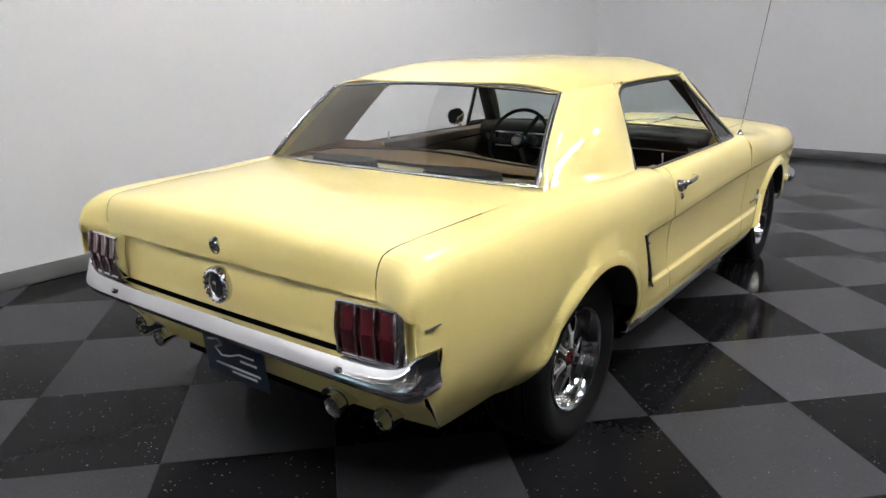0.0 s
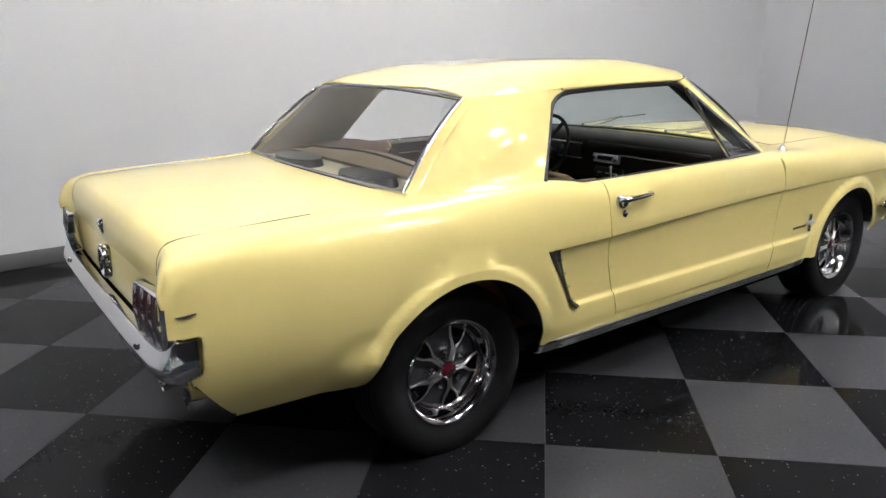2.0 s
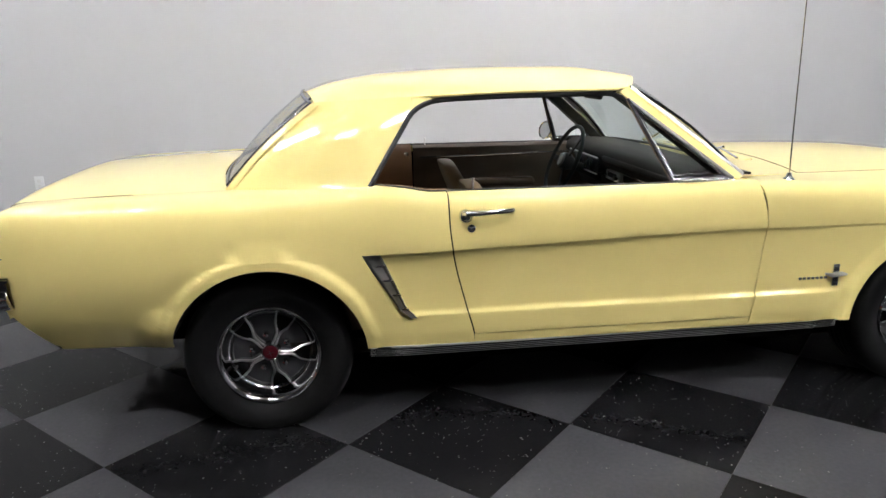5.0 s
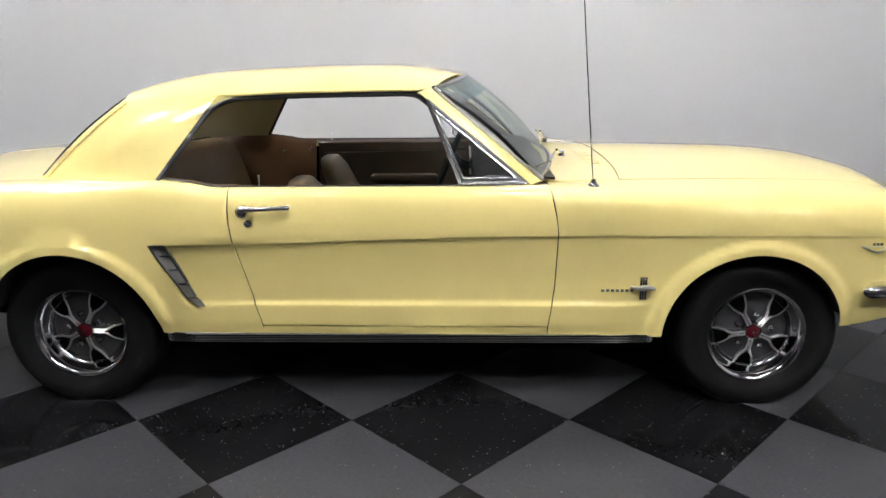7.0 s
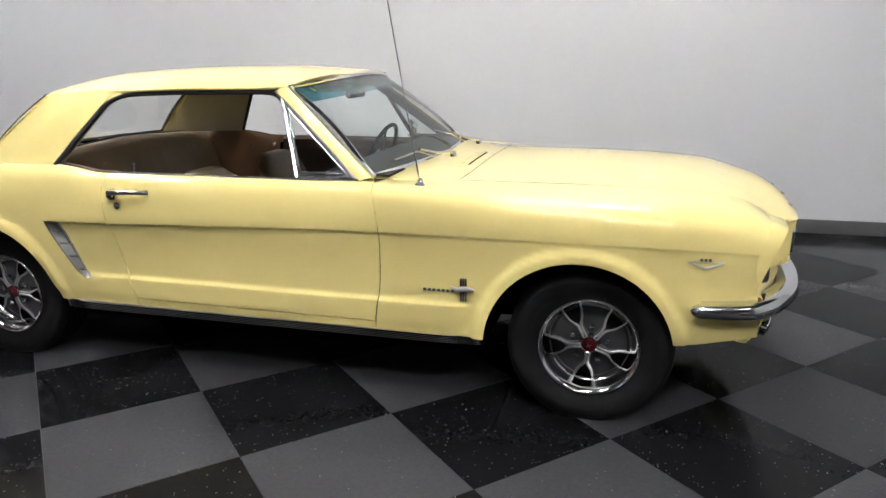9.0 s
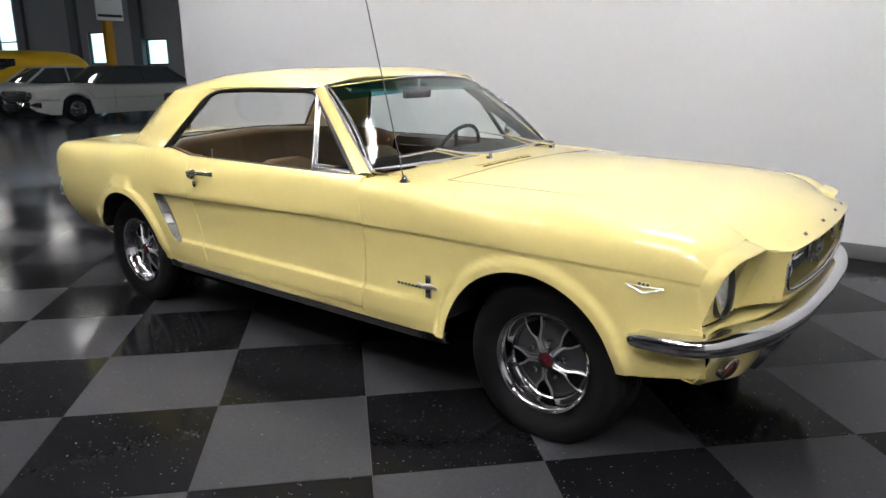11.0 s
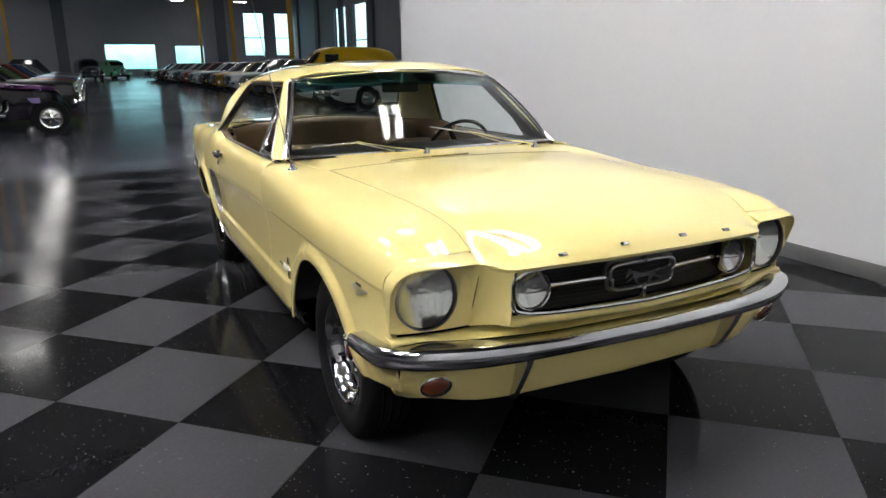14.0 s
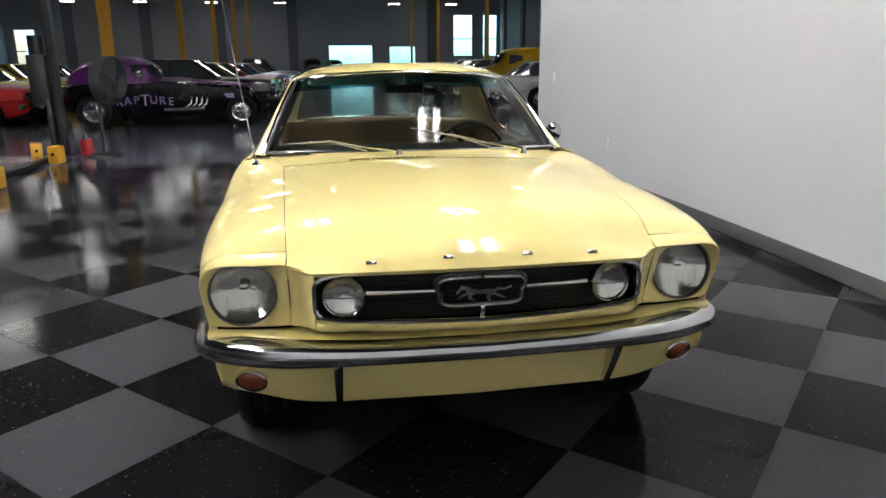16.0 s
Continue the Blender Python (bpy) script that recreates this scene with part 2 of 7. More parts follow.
def box_bm(x0, x1, y0, y1, z0, z1, bevel=0.0, bm=None, m=None, segments=2):
    bm = bm or bmesh.new()
    mm = Matrix.Translation(((x0 + x1) / 2, (y0 + y1) / 2, (z0 + z1) / 2)) @ Matrix.Diagonal((abs(x1 - x0), abs(y1 - y0), abs(z1 - z0), 1))
    got = bmesh.ops.create_cube(bm, size=1, matrix=mm)
    if bevel:
        edges = list({e for v in got["verts"] for e in v.link_edges})
        res = bmesh.ops.bevel(bm, geom=edges, offset=bevel, segments=segments, profile=0.5, affect="EDGES")
        verts = list({v for f in res["faces"] for v in f.verts} | {v for v in got["verts"] if v.is_valid})
    else:
        verts = got["verts"]
    if m is not None:
        bmesh.ops.transform(bm, matrix=m, verts=verts)
    return bm


def cyl_bm(r0, r1, depth, m=None, seg=24, bm=None):
    bm = bm or bmesh.new()
    bmesh.ops.create_cone(bm, cap_ends=True, segments=seg, radius1=r0, radius2=r1, depth=depth, matrix=m or Matrix())
    return bm


def lathe(profile, seg=48, axis="y"):
    """Verts and faces of a turned shape: profile rows of (radius, along)."""
    verts, faces = [], []
    for k in range(seg):
        a = 2 * math.pi * k / seg
        for r, s in profile:
            verts.append((r * math.cos(a), s, r * math.sin(a)) if axis == "y" else (s, r * math.cos(a), r * math.sin(a)) if axis == "x" else (r * math.cos(a), r * math.sin(a), s))
    n = len(profile)
    for k in range(seg):
        for i in range(n - 1):
            a, b = k * n + i, ((k + 1) % seg) * n + i
            faces.append((a, a + 1, b + 1, b))
    return verts, faces


def tube(name, points, radius, mat, parent=None, label="", seg=8, closed=False):
    """A round bar along a line of points."""
    pts = [Vector(p) for p in points]
    verts, faces = [], []
    up = None
    for i, p in enumerate(pts):
        d = (pts[(i + 1) % len(pts)] - pts[i - 1]) if closed else (pts[min(i + 1, len(pts) - 1)] - pts[max(i - 1, 0)])
        d.normalize()
        if up is None:
            up = d.orthogonal().normalized()
        up = (up - d * up.dot(d)).normalized()
        side = d.cross(up)
        r = radius[i] if isinstance(radius, (list, tuple)) else radius
        for k in range(seg):
            a = 2 * math.pi * k / seg
            verts.append(p + up * math.cos(a) * r + side * math.sin(a) * r)
    n = len(pts)
    for i in range(n if closed else n - 1):
        for k in range(seg):
            a, b = i * seg + k, i * seg + (k + 1) % seg
            c, d2 = ((i + 1) % n) * seg + (k + 1) % seg, ((i + 1) % n) * seg + k
            faces.append((a, b, c, d2))
    if not closed:
        faces += [tuple(range(seg))[::-1], tuple((n - 1) * seg + k for k in range(seg))]
    return mesh_object(name, verts, faces, mat, parent, label)


def sweep(name, path, profile, mat, parent=None, label="", closed_profile=True, caps=True, smooth=35):
    """Verts along path: each row is a list of points already placed; rows are joined."""
    n = len(path[0])
    verts = [v for row in path for v in row]
    faces = []
    for i in range(len(path) - 1):
        for k in range(n if closed_profile else n - 1):
            a, b = i * n + k, i * n + (k + 1) % n
            faces.append((a, b, b + n, a + n))
    if caps and closed_profile:
        faces += [tuple(range(n))[::-1], tuple((len(path) - 1) * n + k for k in range(n))]
    return mesh_object(name, verts, faces, mat, parent, label, smooth)


def pchip(xs, ys):
    """A smooth monotone curve through knots."""
    xs, ys = np.array(xs, float), np.array(ys, float)
    h, d = np.diff(xs), np.diff(ys) / np.diff(xs)
    m = np.zeros(len(xs))
    for i in range(1, len(xs) - 1):
        if d[i - 1] * d[i] > 0:
            a, b = 2 * h[i] + h[i - 1], h[i] + 2 * h[i - 1]
            m[i] = (a + b) / (a / d[i - 1] + b / d[i])
    m[0], m[-1] = d[0], d[-1]

    def f(x):
        x = min(max(x, xs[0]), xs[-1])
        i = int(min(np.searchsorted(xs, x, side="right") - 1, len(xs) - 2))
        t = (x - xs[i]) / h[i]
        return float((1 + 2 * t) * (1 - t) ** 2 * ys[i] + t * (1 - t) ** 2 * h[i] * m[i] + t * t * (3 - 2 * t) * ys[i + 1] + t * t * (t - 1) * h[i] * m[i + 1])
    return f


def smooth01(a, b, x):
    t = min(1.0, max(0.0, (x - a) / (b - a)))
    return t * t * (3 - 2 * t)


def lerp(a, b, t):
    return a + (b - a) * t


def grid(rows):
    """Verts and faces from rows of points."""
    n = len(rows[0])
    verts = [p for r in rows for p in r]
    faces = [(i * n + k, i * n + k + 1, (i + 1) * n + k + 1, (i + 1) * n + k) for i in range(len(rows) - 1) for k in range(n - 1)]
    return verts, faces


def thicken(ob, thick, keen):
    """Gives a panel its gauge behind the outer face, with crisp cut edges."""
    me = ob.data
    n = len(me.vertices)
    verts = [v.co.copy() for v in me.vertices] + [v.co - v.normal * thick for v in me.vertices]
    faces = [tuple(p.vertices) for p in me.polygons]
    sides = collections.Counter(frozenset(e) for f in faces for e in zip(f, f[1:] + f[:1]))
    rim = [(b, a, a + n, b + n) for f in faces for a, b in zip(f, f[1:] + f[:1]) if sides[frozenset((a, b))] == 1]
    faces += [tuple(q + n for q in f[::-1]) for f in faces] + rim
    me.clear_geometry()
    me.from_pydata(verts, [], faces)
    me.validate()
    me.polygons.foreach_set("use_smooth", [True] * len(me.polygons))
    me.set_sharp_from_angle(angle=radians(keen))
    me.update()


def sheet(name, rows, mat, parent=None, label="", thick=0.0, smooth=35, flip=False):
    """A smooth panel from rows of points, with thickness behind it."""
    verts, faces = grid(rows)
    if flip:
        faces = [f[::-1] for f in faces]
    ob = mesh_object(name, verts, faces, mat, parent, label, smooth)
    if thick:
        thicken(ob, thick, max(smooth, 30))
    return ob


# ---- the large structure ----
FLOOR_WEST, WALL_Y, WALL_X = -6.3, 2.72, 6.42
HALL_X0, HALL_X1, HALL_Y0, HALL_Y1, HALL_Z = -82.0, 16.0, -34.0, 21.0, 9.0
TILE, TURN = 0.604, radians(-44.0)


def tile_corner(i, j):
    x, y = i * TILE - 1.325, j * TILE - 3.865
    return x * math.cos(TURN) - y * math.sin(TURN), x * math.sin(TURN) + y * math.cos(TURN)


def structure(ob, label, category):
    return tagged(ob, label, category, kind="structure")


# hall floor, walls and ceiling
structure(part("floor", box_bm(HALL_X0, HALL_X1, HALL_Y0, HALL_Y1, -0.3, -0.006), M_CONCRETE), "polished grey concrete floor of a large showroom hall", "floor")
structure(part("ceiling", box_bm(HALL_X0, HALL_X1, HALL_Y0, HALL_Y1, HALL_Z, HALL_Z + 0.3), M_CEILING), "dark painted ceiling of the showroom hall", "ceiling")


def wall_with_openings(name, axis, at, thick, a0, a1, z1, openings, mat, label):
    """A wall in the plane axis = at, from a0 to a1 along the other axis, with rectangular openings (b0, b1, z0, z1)."""
    bm = bmesh.new()
    cuts = sorted({a0, a1, *(v for o in openings for v in o[:2])})
    for p, q in zip(cuts, cuts[1:]):
        holes = sorted((o[2], o[3]) for o in openings if o[0] <= p and o[1] >= q)
        z = 0.0
        for h0, h1 in holes + [(z1, z1)]:
            if h0 - z > 1e-4:
                if axis == "x":
                    box_bm(at, at + thick, p, q, z, h0, bm=bm)
                else:
                    box_bm(p, q, at, at + thick, z, h0, bm=bm)
            z = h1
    return structure(part(name, bm, mat, smooth=0), label, "wall")


FAR_OPEN = [(0.6, 5.6, 0.9, 3.45), (7.6, 10.8, 0.9, 3.4), (15.3, 17.7, 2.2, 7.0), (18.9, 20.7, 2.2, 7.0), (-33.2, -31.0, 1.2, 5.2)]
SIDE_OPEN = [(-66.0, -62.5, 1.0, 6.5), (-60.5, -57.0, 1.0, 6.5), (-46.0, -42.5, 1.6, 3.6), (-34.6, -32.8, 1.5, 7.0), (-31.4, -29.6, 1.5, 7.0), (-39.0, -36.6, 1.5, 3.0),
             (-26.5, -22.0, 1.2, 3.3), (-19.0, -16.2, 1.2, 6.4), (-14.2, -11.4, 1.2, 6.4)]
wall_with_openings("wall_far", "x", HALL_X0 - 0.3, 0.3, HALL_Y0, HALL_Y1, HALL_Z, FAR_OPEN, M_HALLWALL, "dark grey far wall of the hall with bright openings")
wall_with_openings("wall_side", "y", HALL_Y1, 0.3, HALL_X0, HALL_X1, HALL_Z, SIDE_OPEN, M_HALLWALL, "dark grey side wall of the hall with tall windows")
wall_with_openings("wall_rear", "x", HALL_X1, 0.3, HALL_Y0, HALL_Y1, HALL_Z, [], M_HALLWALL, "plain dark grey end wall of the hall")
wall_with_openings("wall_opposite", "y", HALL_Y0 - 0.3, 0.3, HALL_X0, HALL_X1, HALL_Z, [], M_HALLWALL, "plain dark grey long wall of the hall")
for x in range(-80, 12, 8):
    structure(part("trim", box_bm(x, x + 1.1, HALL_Y1 - 0.25, HALL_Y1 - 0.003, 0, HALL_Z), M_HALLBAND), "dark grey pilaster on the hall wall", "pilaster")
for y in (-28, -20, -12, -4, 12.2):
    structure(part("trim", box_bm(HALL_X0 + 0.003, HALL_X0 + 0.25, y, y + 1.1, 0, HALL_Z), M_HALLBAND), "dark grey pilaster on the far hall wall", "pilaster")

# daylight outside the openings
structure(part("backdrop", box_bm(HALL_X0 - 5.1, HALL_X0 - 5.0, HALL_Y0, HALL_Y1 + 8, -0.5, 12), M_DAY), "bright bluish daylight outside the hall", "backdrop")
structure(part("backdrop", box_bm(HALL_X0 - 5, HALL_X1, HALL_Y1 + 5.0, HALL_Y1 + 5.1, -0.5, 12), M_DAY), "bright bluish daylight outside the hall windows", "backdrop")


def window_in(axis, at, b0, b1, z0, z1):
    """A window with frame, mullion and panes in an opening."""
    win = tagged(new("window_1"), "aluminium window with bright daylight outside", "window", kind="structure")
    d = 0.05
    rails = ((z1 - z0) * 0.42 + z0,) if z1 - z0 > 3 else ()

    def bar(nm, p0, p1, q0, q1, mat, half):
        if axis == "x":
            part(nm, box_bm(at - half, at + half, p0, p1, q0, q1), mat, win, smooth=0)
        else:
            part(nm, box_bm(p0, p1, at - half, at + half, q0, q1), mat, win, smooth=0)
    bar("window_frame", b0, b0 + 0.08, z0, z1, M_STEEL, d)
    bar("window_frame", b1 - 0.08, b1, z0, z1, M_STEEL, d)
    bar("window_frame", b0 + 0.08, b1 - 0.08, z0, z0 + 0.08, M_STEEL, d)
    bar("window_frame", b0 + 0.08, b1 - 0.08, z1 - 0.08, z1, M_STEEL, d)
    zs = [z0 + 0.08, *rails, z1 - 0.08]
    for r in rails:
        bar("mullion", b0 + 0.08, b1 - 0.08, r - 0.05, r + 0.05, M_STEEL, d)
    for lo, hi in zip(zs, zs[1:]):
        bar("pane", b0 + 0.082, b1 - 0.082, lo + 0.052, hi - 0.052, M_GLASS, 0.004)


for o in FAR_OPEN[1:]:
    window_in("x", HALL_X0 - 0.15, *o)
for o in SIDE_OPEN:
    window_in("y", HALL_Y1 + 0.15, *o)

# the white corner of the photo bay
structure(part("wall_north", box_bm(-6.22, WALL_X + 0.2, WALL_Y, WALL_Y + 0.2, 0, 5.2), M_WALL, smooth=0), "smooth white painted wall behind the parked car", "wall")
# south of y -1.1 unseen, its length kept for light bounced onto the nose
structure(part("wall_east", box_bm(WALL_X, WALL_X + 0.2, -5.0, WALL_Y, 0, 5.2), M_WALL, smooth=0), "smooth white painted end wall of the photo bay", "wall")


def baseboard(name, x0, x1, y0, y1):
    bm = box_bm(x0, x1, y0, y1, 0.001, 0.112, 0.005)
    return structure(part(name, bm, M_BASE), "grey vinyl baseboard along the white wall", "baseboard")


baseboard("baseboard", -6.22, WALL_X - 0.014, WALL_Y - 0.012, WALL_Y - 0.001)
baseboard("baseboard", WALL_X - 0.012, WALL_X - 0.001, -5.0, WALL_Y - 0.014)

# wall socket plate
sock = tagged(new("wall_socket"), "white plastic wall socket on the white wall", "socket")
sock.matrix_world = pose(-3.50, WALL_Y - 0.001, 0.456)
part("plate", box_bm(-0.036, 0.036, -0.008, 0, -0.058, 0.058, 0.003), M_WHITE, sock)
for zz in (-0.022, 0.022):
    part("outlet", box_bm(-0.016, 0.016, -0.011, -0.008, zz - 0.014, zz + 0.014, 0.002), M_FIXTURE, sock)
sw = tagged(new("light_switch"), "white plastic switch plate on the white wall", "switch")
sw.matrix_world = pose(-5.50, WALL_Y - 0.001, 1.15)
part("plate", box_bm(-0.04, 0.04, -0.008, 0, -0.06, 0.06, 0.003), M_WHITE, sw)
part("rocker", box_bm(-0.012, 0.012, -0.014, -0.008, -0.025, 0.025, 0.002), M_FIXTURE, sw)


# high-bay fluorescent fixtures
def high_bay(x, y, z, glow, turn=0, long=1.2, r=0.014):
    f = tagged(new("ceiling_light"), "white high-bay fluorescent ceiling light with six lit tubes", "ceiling light", "high-bay lights")
    f.matrix_world = pose(x, y, z, 0, 0, turn)
    h = long / 2
    for yy in (-0.165, 0.165):
        part("reflector", box_bm(-h - 0.04, h + 0.04, yy - 0.1, yy + 0.1, 0.05, 0.11, 0.01), M_FIXTURE, f)
    for xx in (-h - 0.015, h + 0.015):
        part("crossbar", box_bm(xx - 0.02, xx + 0.02, -0.2, 0.2, 0.11, 0.125, 0.003), M_FIXTURE, f)
    part("ballast_box", box_bm(-h, h, -0.05, 0.05, 0.125, 0.18, 0.01), M_FIXTURE, f)
    for k, yy in enumerate((-0.235, -0.17, -0.105, 0.105, 0.17, 0.235)):
        v, fc = lathe([(0.0, -h + 0.02), (r, -h + 0.02), (r, h - 0.02), (0.0, h - 0.02)], 8, "x")
        mesh_object("tube", [(a, b + yy, c + 0.02) for a, b, c in v], fc, glow, f)
    for xx in (-0.5, 0.5):
        tube("chain", [(xx, 0, 0.17), (xx, 0, HALL_Z - z)], 0.006, M_STEEL, f, seg=4)
    return f


first_bay = high_bay(1.22, 0.87, 4.9, M_BAYTUBE, 0, 1.5, 0.0085)
hall_bay = high_bay(-13.0, -25.4, 7.6, M_TUBE, 90)
# unseen lights, shifted to balance brightness; the one at (-5.5, 1.6) added for the tail
unseen_bay = high_bay(-4.2, -1.4, 5.9, M_UNSEENTUBE, 0, 1.5, 0.0085)
for x, y in ((-5.5, 1.6), (5.2, -6.0), (-2.0, -3.4), (1.0, -3.7), (2.3, -6.2)):
    copy_thing(unseen_bay, pose(x, y, 5.9))
for x in (-13.0, -21.2, -29.5, -37.5, -46.0, -53.5, -60.5, -68.0, -76.0):
    for y in (-25.4, -18.4, -11.4, -4.4, 7.7, 14.0):
        if (x, y) not in ((-13.0, -25.4), (-13.0, -4.4)):
            copy_thing(hall_bay, pose(x, y, 7.6, 0, 0, 90))

# tiles: pieces near the parked car, the rest joined
T_X0, T_X1, T_Y0, T_Y1 = FLOOR_WEST, WALL_X, -9.6, WALL_Y


def clip_poly(poly, axis, lim, keep_less):
    out = []
    for p, q in zip(poly, poly[1:] + poly[:1]):
        a, b = ((lim - p[axis]), (lim - q[axis])) if keep_less else ((p[axis] - lim), (q[axis] - lim))
        if a >= 0:
            out.append(p)
        if a * b < 0:
            t = a / (a - b)
            out.append((lerp(p[0], q[0], t), lerp(p[1], q[1], t)))
    return out


def tile_poly(i, j):
    g = 0.0012 / TILE
    poly = [tile_corner(i + g, j + g), tile_corner(i + 1 - g, j + g), tile_corner(i + 1 - g, j + 1 - g), tile_corner(i + g, j + 1 - g)]
    for axis, lim, less in ((0, T_X0, False), (0, T_X1, True), (1, T_Y0, False), (1, T_Y1, True)):
        if poly:
            poly = clip_poly(poly, axis, lim, less)
    return poly


def prism(poly, z0, z1, verts, faces):
    n, b = len(poly), len(verts)
    verts += [(x, y, z1) for x, y in poly] + [(x, y, z0) for x, y in poly]
    faces.append(tuple(range(b, b + n)))
    for k in range(n):
        faces.append((b + k, b + n + k, b + n + (k + 1) % n, b + (k + 1) % n))


def lay_tiles():
    bed = structure(part("tiled_floor", box_bm(T_X0, T_X1, T_Y0, T_Y1, -0.0055, -0.003), M_GROUT, smooth=0), "checkered black and grey vinyl tile floor", "floor")
    whole = {}
    spare = {0: ([], []), 1: ([], [])}
    cells = []
    for i in range(-22, 26):
        for j in range(-22, 26):
            poly = tile_poly(i, j)
            if len(poly) >= 3:
                cx, cy = tile_corner(i + 0.5, j + 0.5)
                cells.append((math.hypot(cx - 0.3, (cy + 1.0) * 1.1), i, j, poly))
    cells.sort()
    for k, (_, i, j, poly) in enumerate(cells):
        odd = (i + j) % 2
        mat = M_TILE_GREY if odd else M_TILE_DARK
        full = len(poly) == 4 and abs(math.dist(poly[0], poly[2]) - (TILE - 0.0024) * math.sqrt(2)) < 1e-4
        if k < 296 and full:
            if odd not in whole:
                v, f = [], []
                c, s, h = math.cos(TURN), math.sin(TURN), TILE / 2 - 0.0012
                prism([(x * c - y * s, x * s + y * c) for x, y in ((-h, -h), (h, -h), (h, h), (-h, h))], -0.003, 0.0, v, f)
                ob = mesh_object("tile", v, f, mat, bed, smooth=0)
                whole[odd] = ob.data
            else:
                ob = new("tile", whole[odd])
                ob.parent = bed
            ob.location = (*tile_corner(i + 0.5, j + 0.5), 0)
        else:
            prism(poly, -0.003, 0.0, *spare[odd])
    for odd in (0, 1):
        ob = mesh_object("tile_field", *spare[odd], M_TILE_GREY if odd else M_TILE_DARK, bed, "grey tiles" if odd else "black tiles", smooth=0)
        tagged(ob, kind="stuff")


# yellow columns
def column(x, y):
    c = tagged(new("column"), "yellow painted steel column in the hall", "column", "hall columns")
    c.matrix_world = pose(x, y, 0)
    part("shaft", box_bm(-0.09, 0.09, -0.012, 0.012, 0.012, HALL_Z), M_COLUMN, c, smooth=0)
    for s in (-1, 1):
        part("flange", box_bm(s * 0.09, s * 0.115, -0.115, 0.115, 0.012, HALL_Z), M_COLUMN, c, smooth=0)
    part("base_plate", box_bm(-0.28, 0.28, -0.28, 0.28, -0.006, 0.012), M_STEEL, c, smooth=0)
    return c


col = column(-19.6, 8.7)
for x, y in ((-36.0, 8.8), (-53.0, 8.8), (-70.0, 8.8), (-13.8, -5.25), (-29.5, -6.4), (-40.5, -6.5), (-52.0, -6.6), (-70.0, -7.3)):
    copy_thing(col, pose(x, y, 0))

# hanging sign with an unreadable emblem
sign = tagged(new("hanging_sign"), "white banner with a dark emblem on a yellow column", "sign")
sign.matrix_world = pose(-19.385, 8.7, 3.35)
part("board", box_bm(-0.02, 0.02, -0.42, 0.42, -0.6, 0.6, 0.006), M_WHITE, sign)
part("emblem", cyl_bm(0.16, 0.16, 0.01, pose(0.025, 0, 0.15, 0, 90, 0), 20), M_BLACK, sign)
part("print_bar", box_bm(0.0205, 0.026, -0.32, 0.32, 0.13, 0.17), M_BLACK, sign)
part("print_bar", box_bm(0.0205, 0.026, -0.38, 0.38, -0.5, -0.42), M_BLACK, sign)


# ---- the yellow coupe ----
# Front along +x, rear axle at -1.371, front axle at +1.371; widths are measured outwards from the middle.
crease_z = pchip([-2.3, -0.95, 0.59, 1.7, 2.0], [0.680, 0.694, 0.729, 0.722, 0.712])
half_w = pchip([-2.32, -2.25, -2.1, -1.8, -1.4, -0.7, 0.5, 1.0, 1.4, 1.7, 1.9, 2.0], [0.785, 0.804, 0.822, 0.842, 0.858, 0.866, 0.866, 0.862, 0.857, 0.845, 0.828, 0.812])
cove_d = pchip([-0.95, -0.5, 0.5, 1.0, 1.5, 1.95], [0.034, 0.030, 0.022, 0.016, 0.012, 0.008])
ARCHES = ((1.325, 0.297, 0.352), (-1.36, 0.297, 0.360))
RIDGE_Z = 0.442


def scoop_x(z):
    return -0.955 + (0.692 - z) * 0.46


def arch_gap(x, z):
    """How far outside the nearest wheel arch a point of the side lies."""
    best = 9.0
    for ax, az, r in ARCHES:
        d = math.hypot(x - ax, z - az) - r if z > az else abs(x - ax) - r
        best = min(best, d)
    return best


def side_w(x, z):
    """Half width of the flank at or below the crease."""
    W, zc = half_w(x), crease_z(x)
    u = max(0.0, zc - z)
    bulge = W - lerp(0.034, 0.115, smooth01(-1.05, -1.75, x)) * (u / 0.34) ** 2.2
    d = cove_d(x)
    ridge = smooth01(1.02, 0.80, x)
    flat = W - d - 0.004
    if u < 0.014:
        cove = W - 0.38 * d * smooth01(0.0, 0.014, u)
    elif z > RIDGE_Z:
        t = (zc - 0.014 - z) / (zc - 0.014 - RIDGE_Z)
        cove = lerp(W - 0.38 * d, flat, 1 - (1 - t) ** 3) + 0.012 * smooth01(0.925, 1.0, t) * ridge - 0.012 * (1 - ridge) * t ** 2
    else:
        t = (RIDGE_Z - z) / 0.12
        cove = lerp(flat - 0.012 - 0.03 * t, flat + 0.012 - 0.003 * t - 0.008 * smooth01(0.55, 1.0, t), ridge)
    rear = smooth01(0.0, -0.045, x - scoop_x(z)) if z > RIDGE_Z - 0.01 else smooth01(0.10, -0.12, x - scoop_x(RIDGE_Z))
    w = lerp(cove, bulge, rear)
    g = arch_gap(x, z)
    if g < 0.16:
        low = smooth01(0.335, 0.42, z) if -1.45 < x < 0 else 1.0 if 0 < x < 1.325 else smooth01(0.28, 0.50, z)
        w = lerp(w, max(w, W - 0.024), (1 - smooth01(0.06, 0.15, g)) * low)
        w += 0.019 * (1 - smooth01(0.036, 0.050, g)) * lerp(0.3, 1.0, low)
    return w


N_TOP, N_COVE, N_LOW, N_SILL = 16, 7, 22, 10
N_ROW = N_TOP + N_COVE + N_LOW + N_SILL + 1


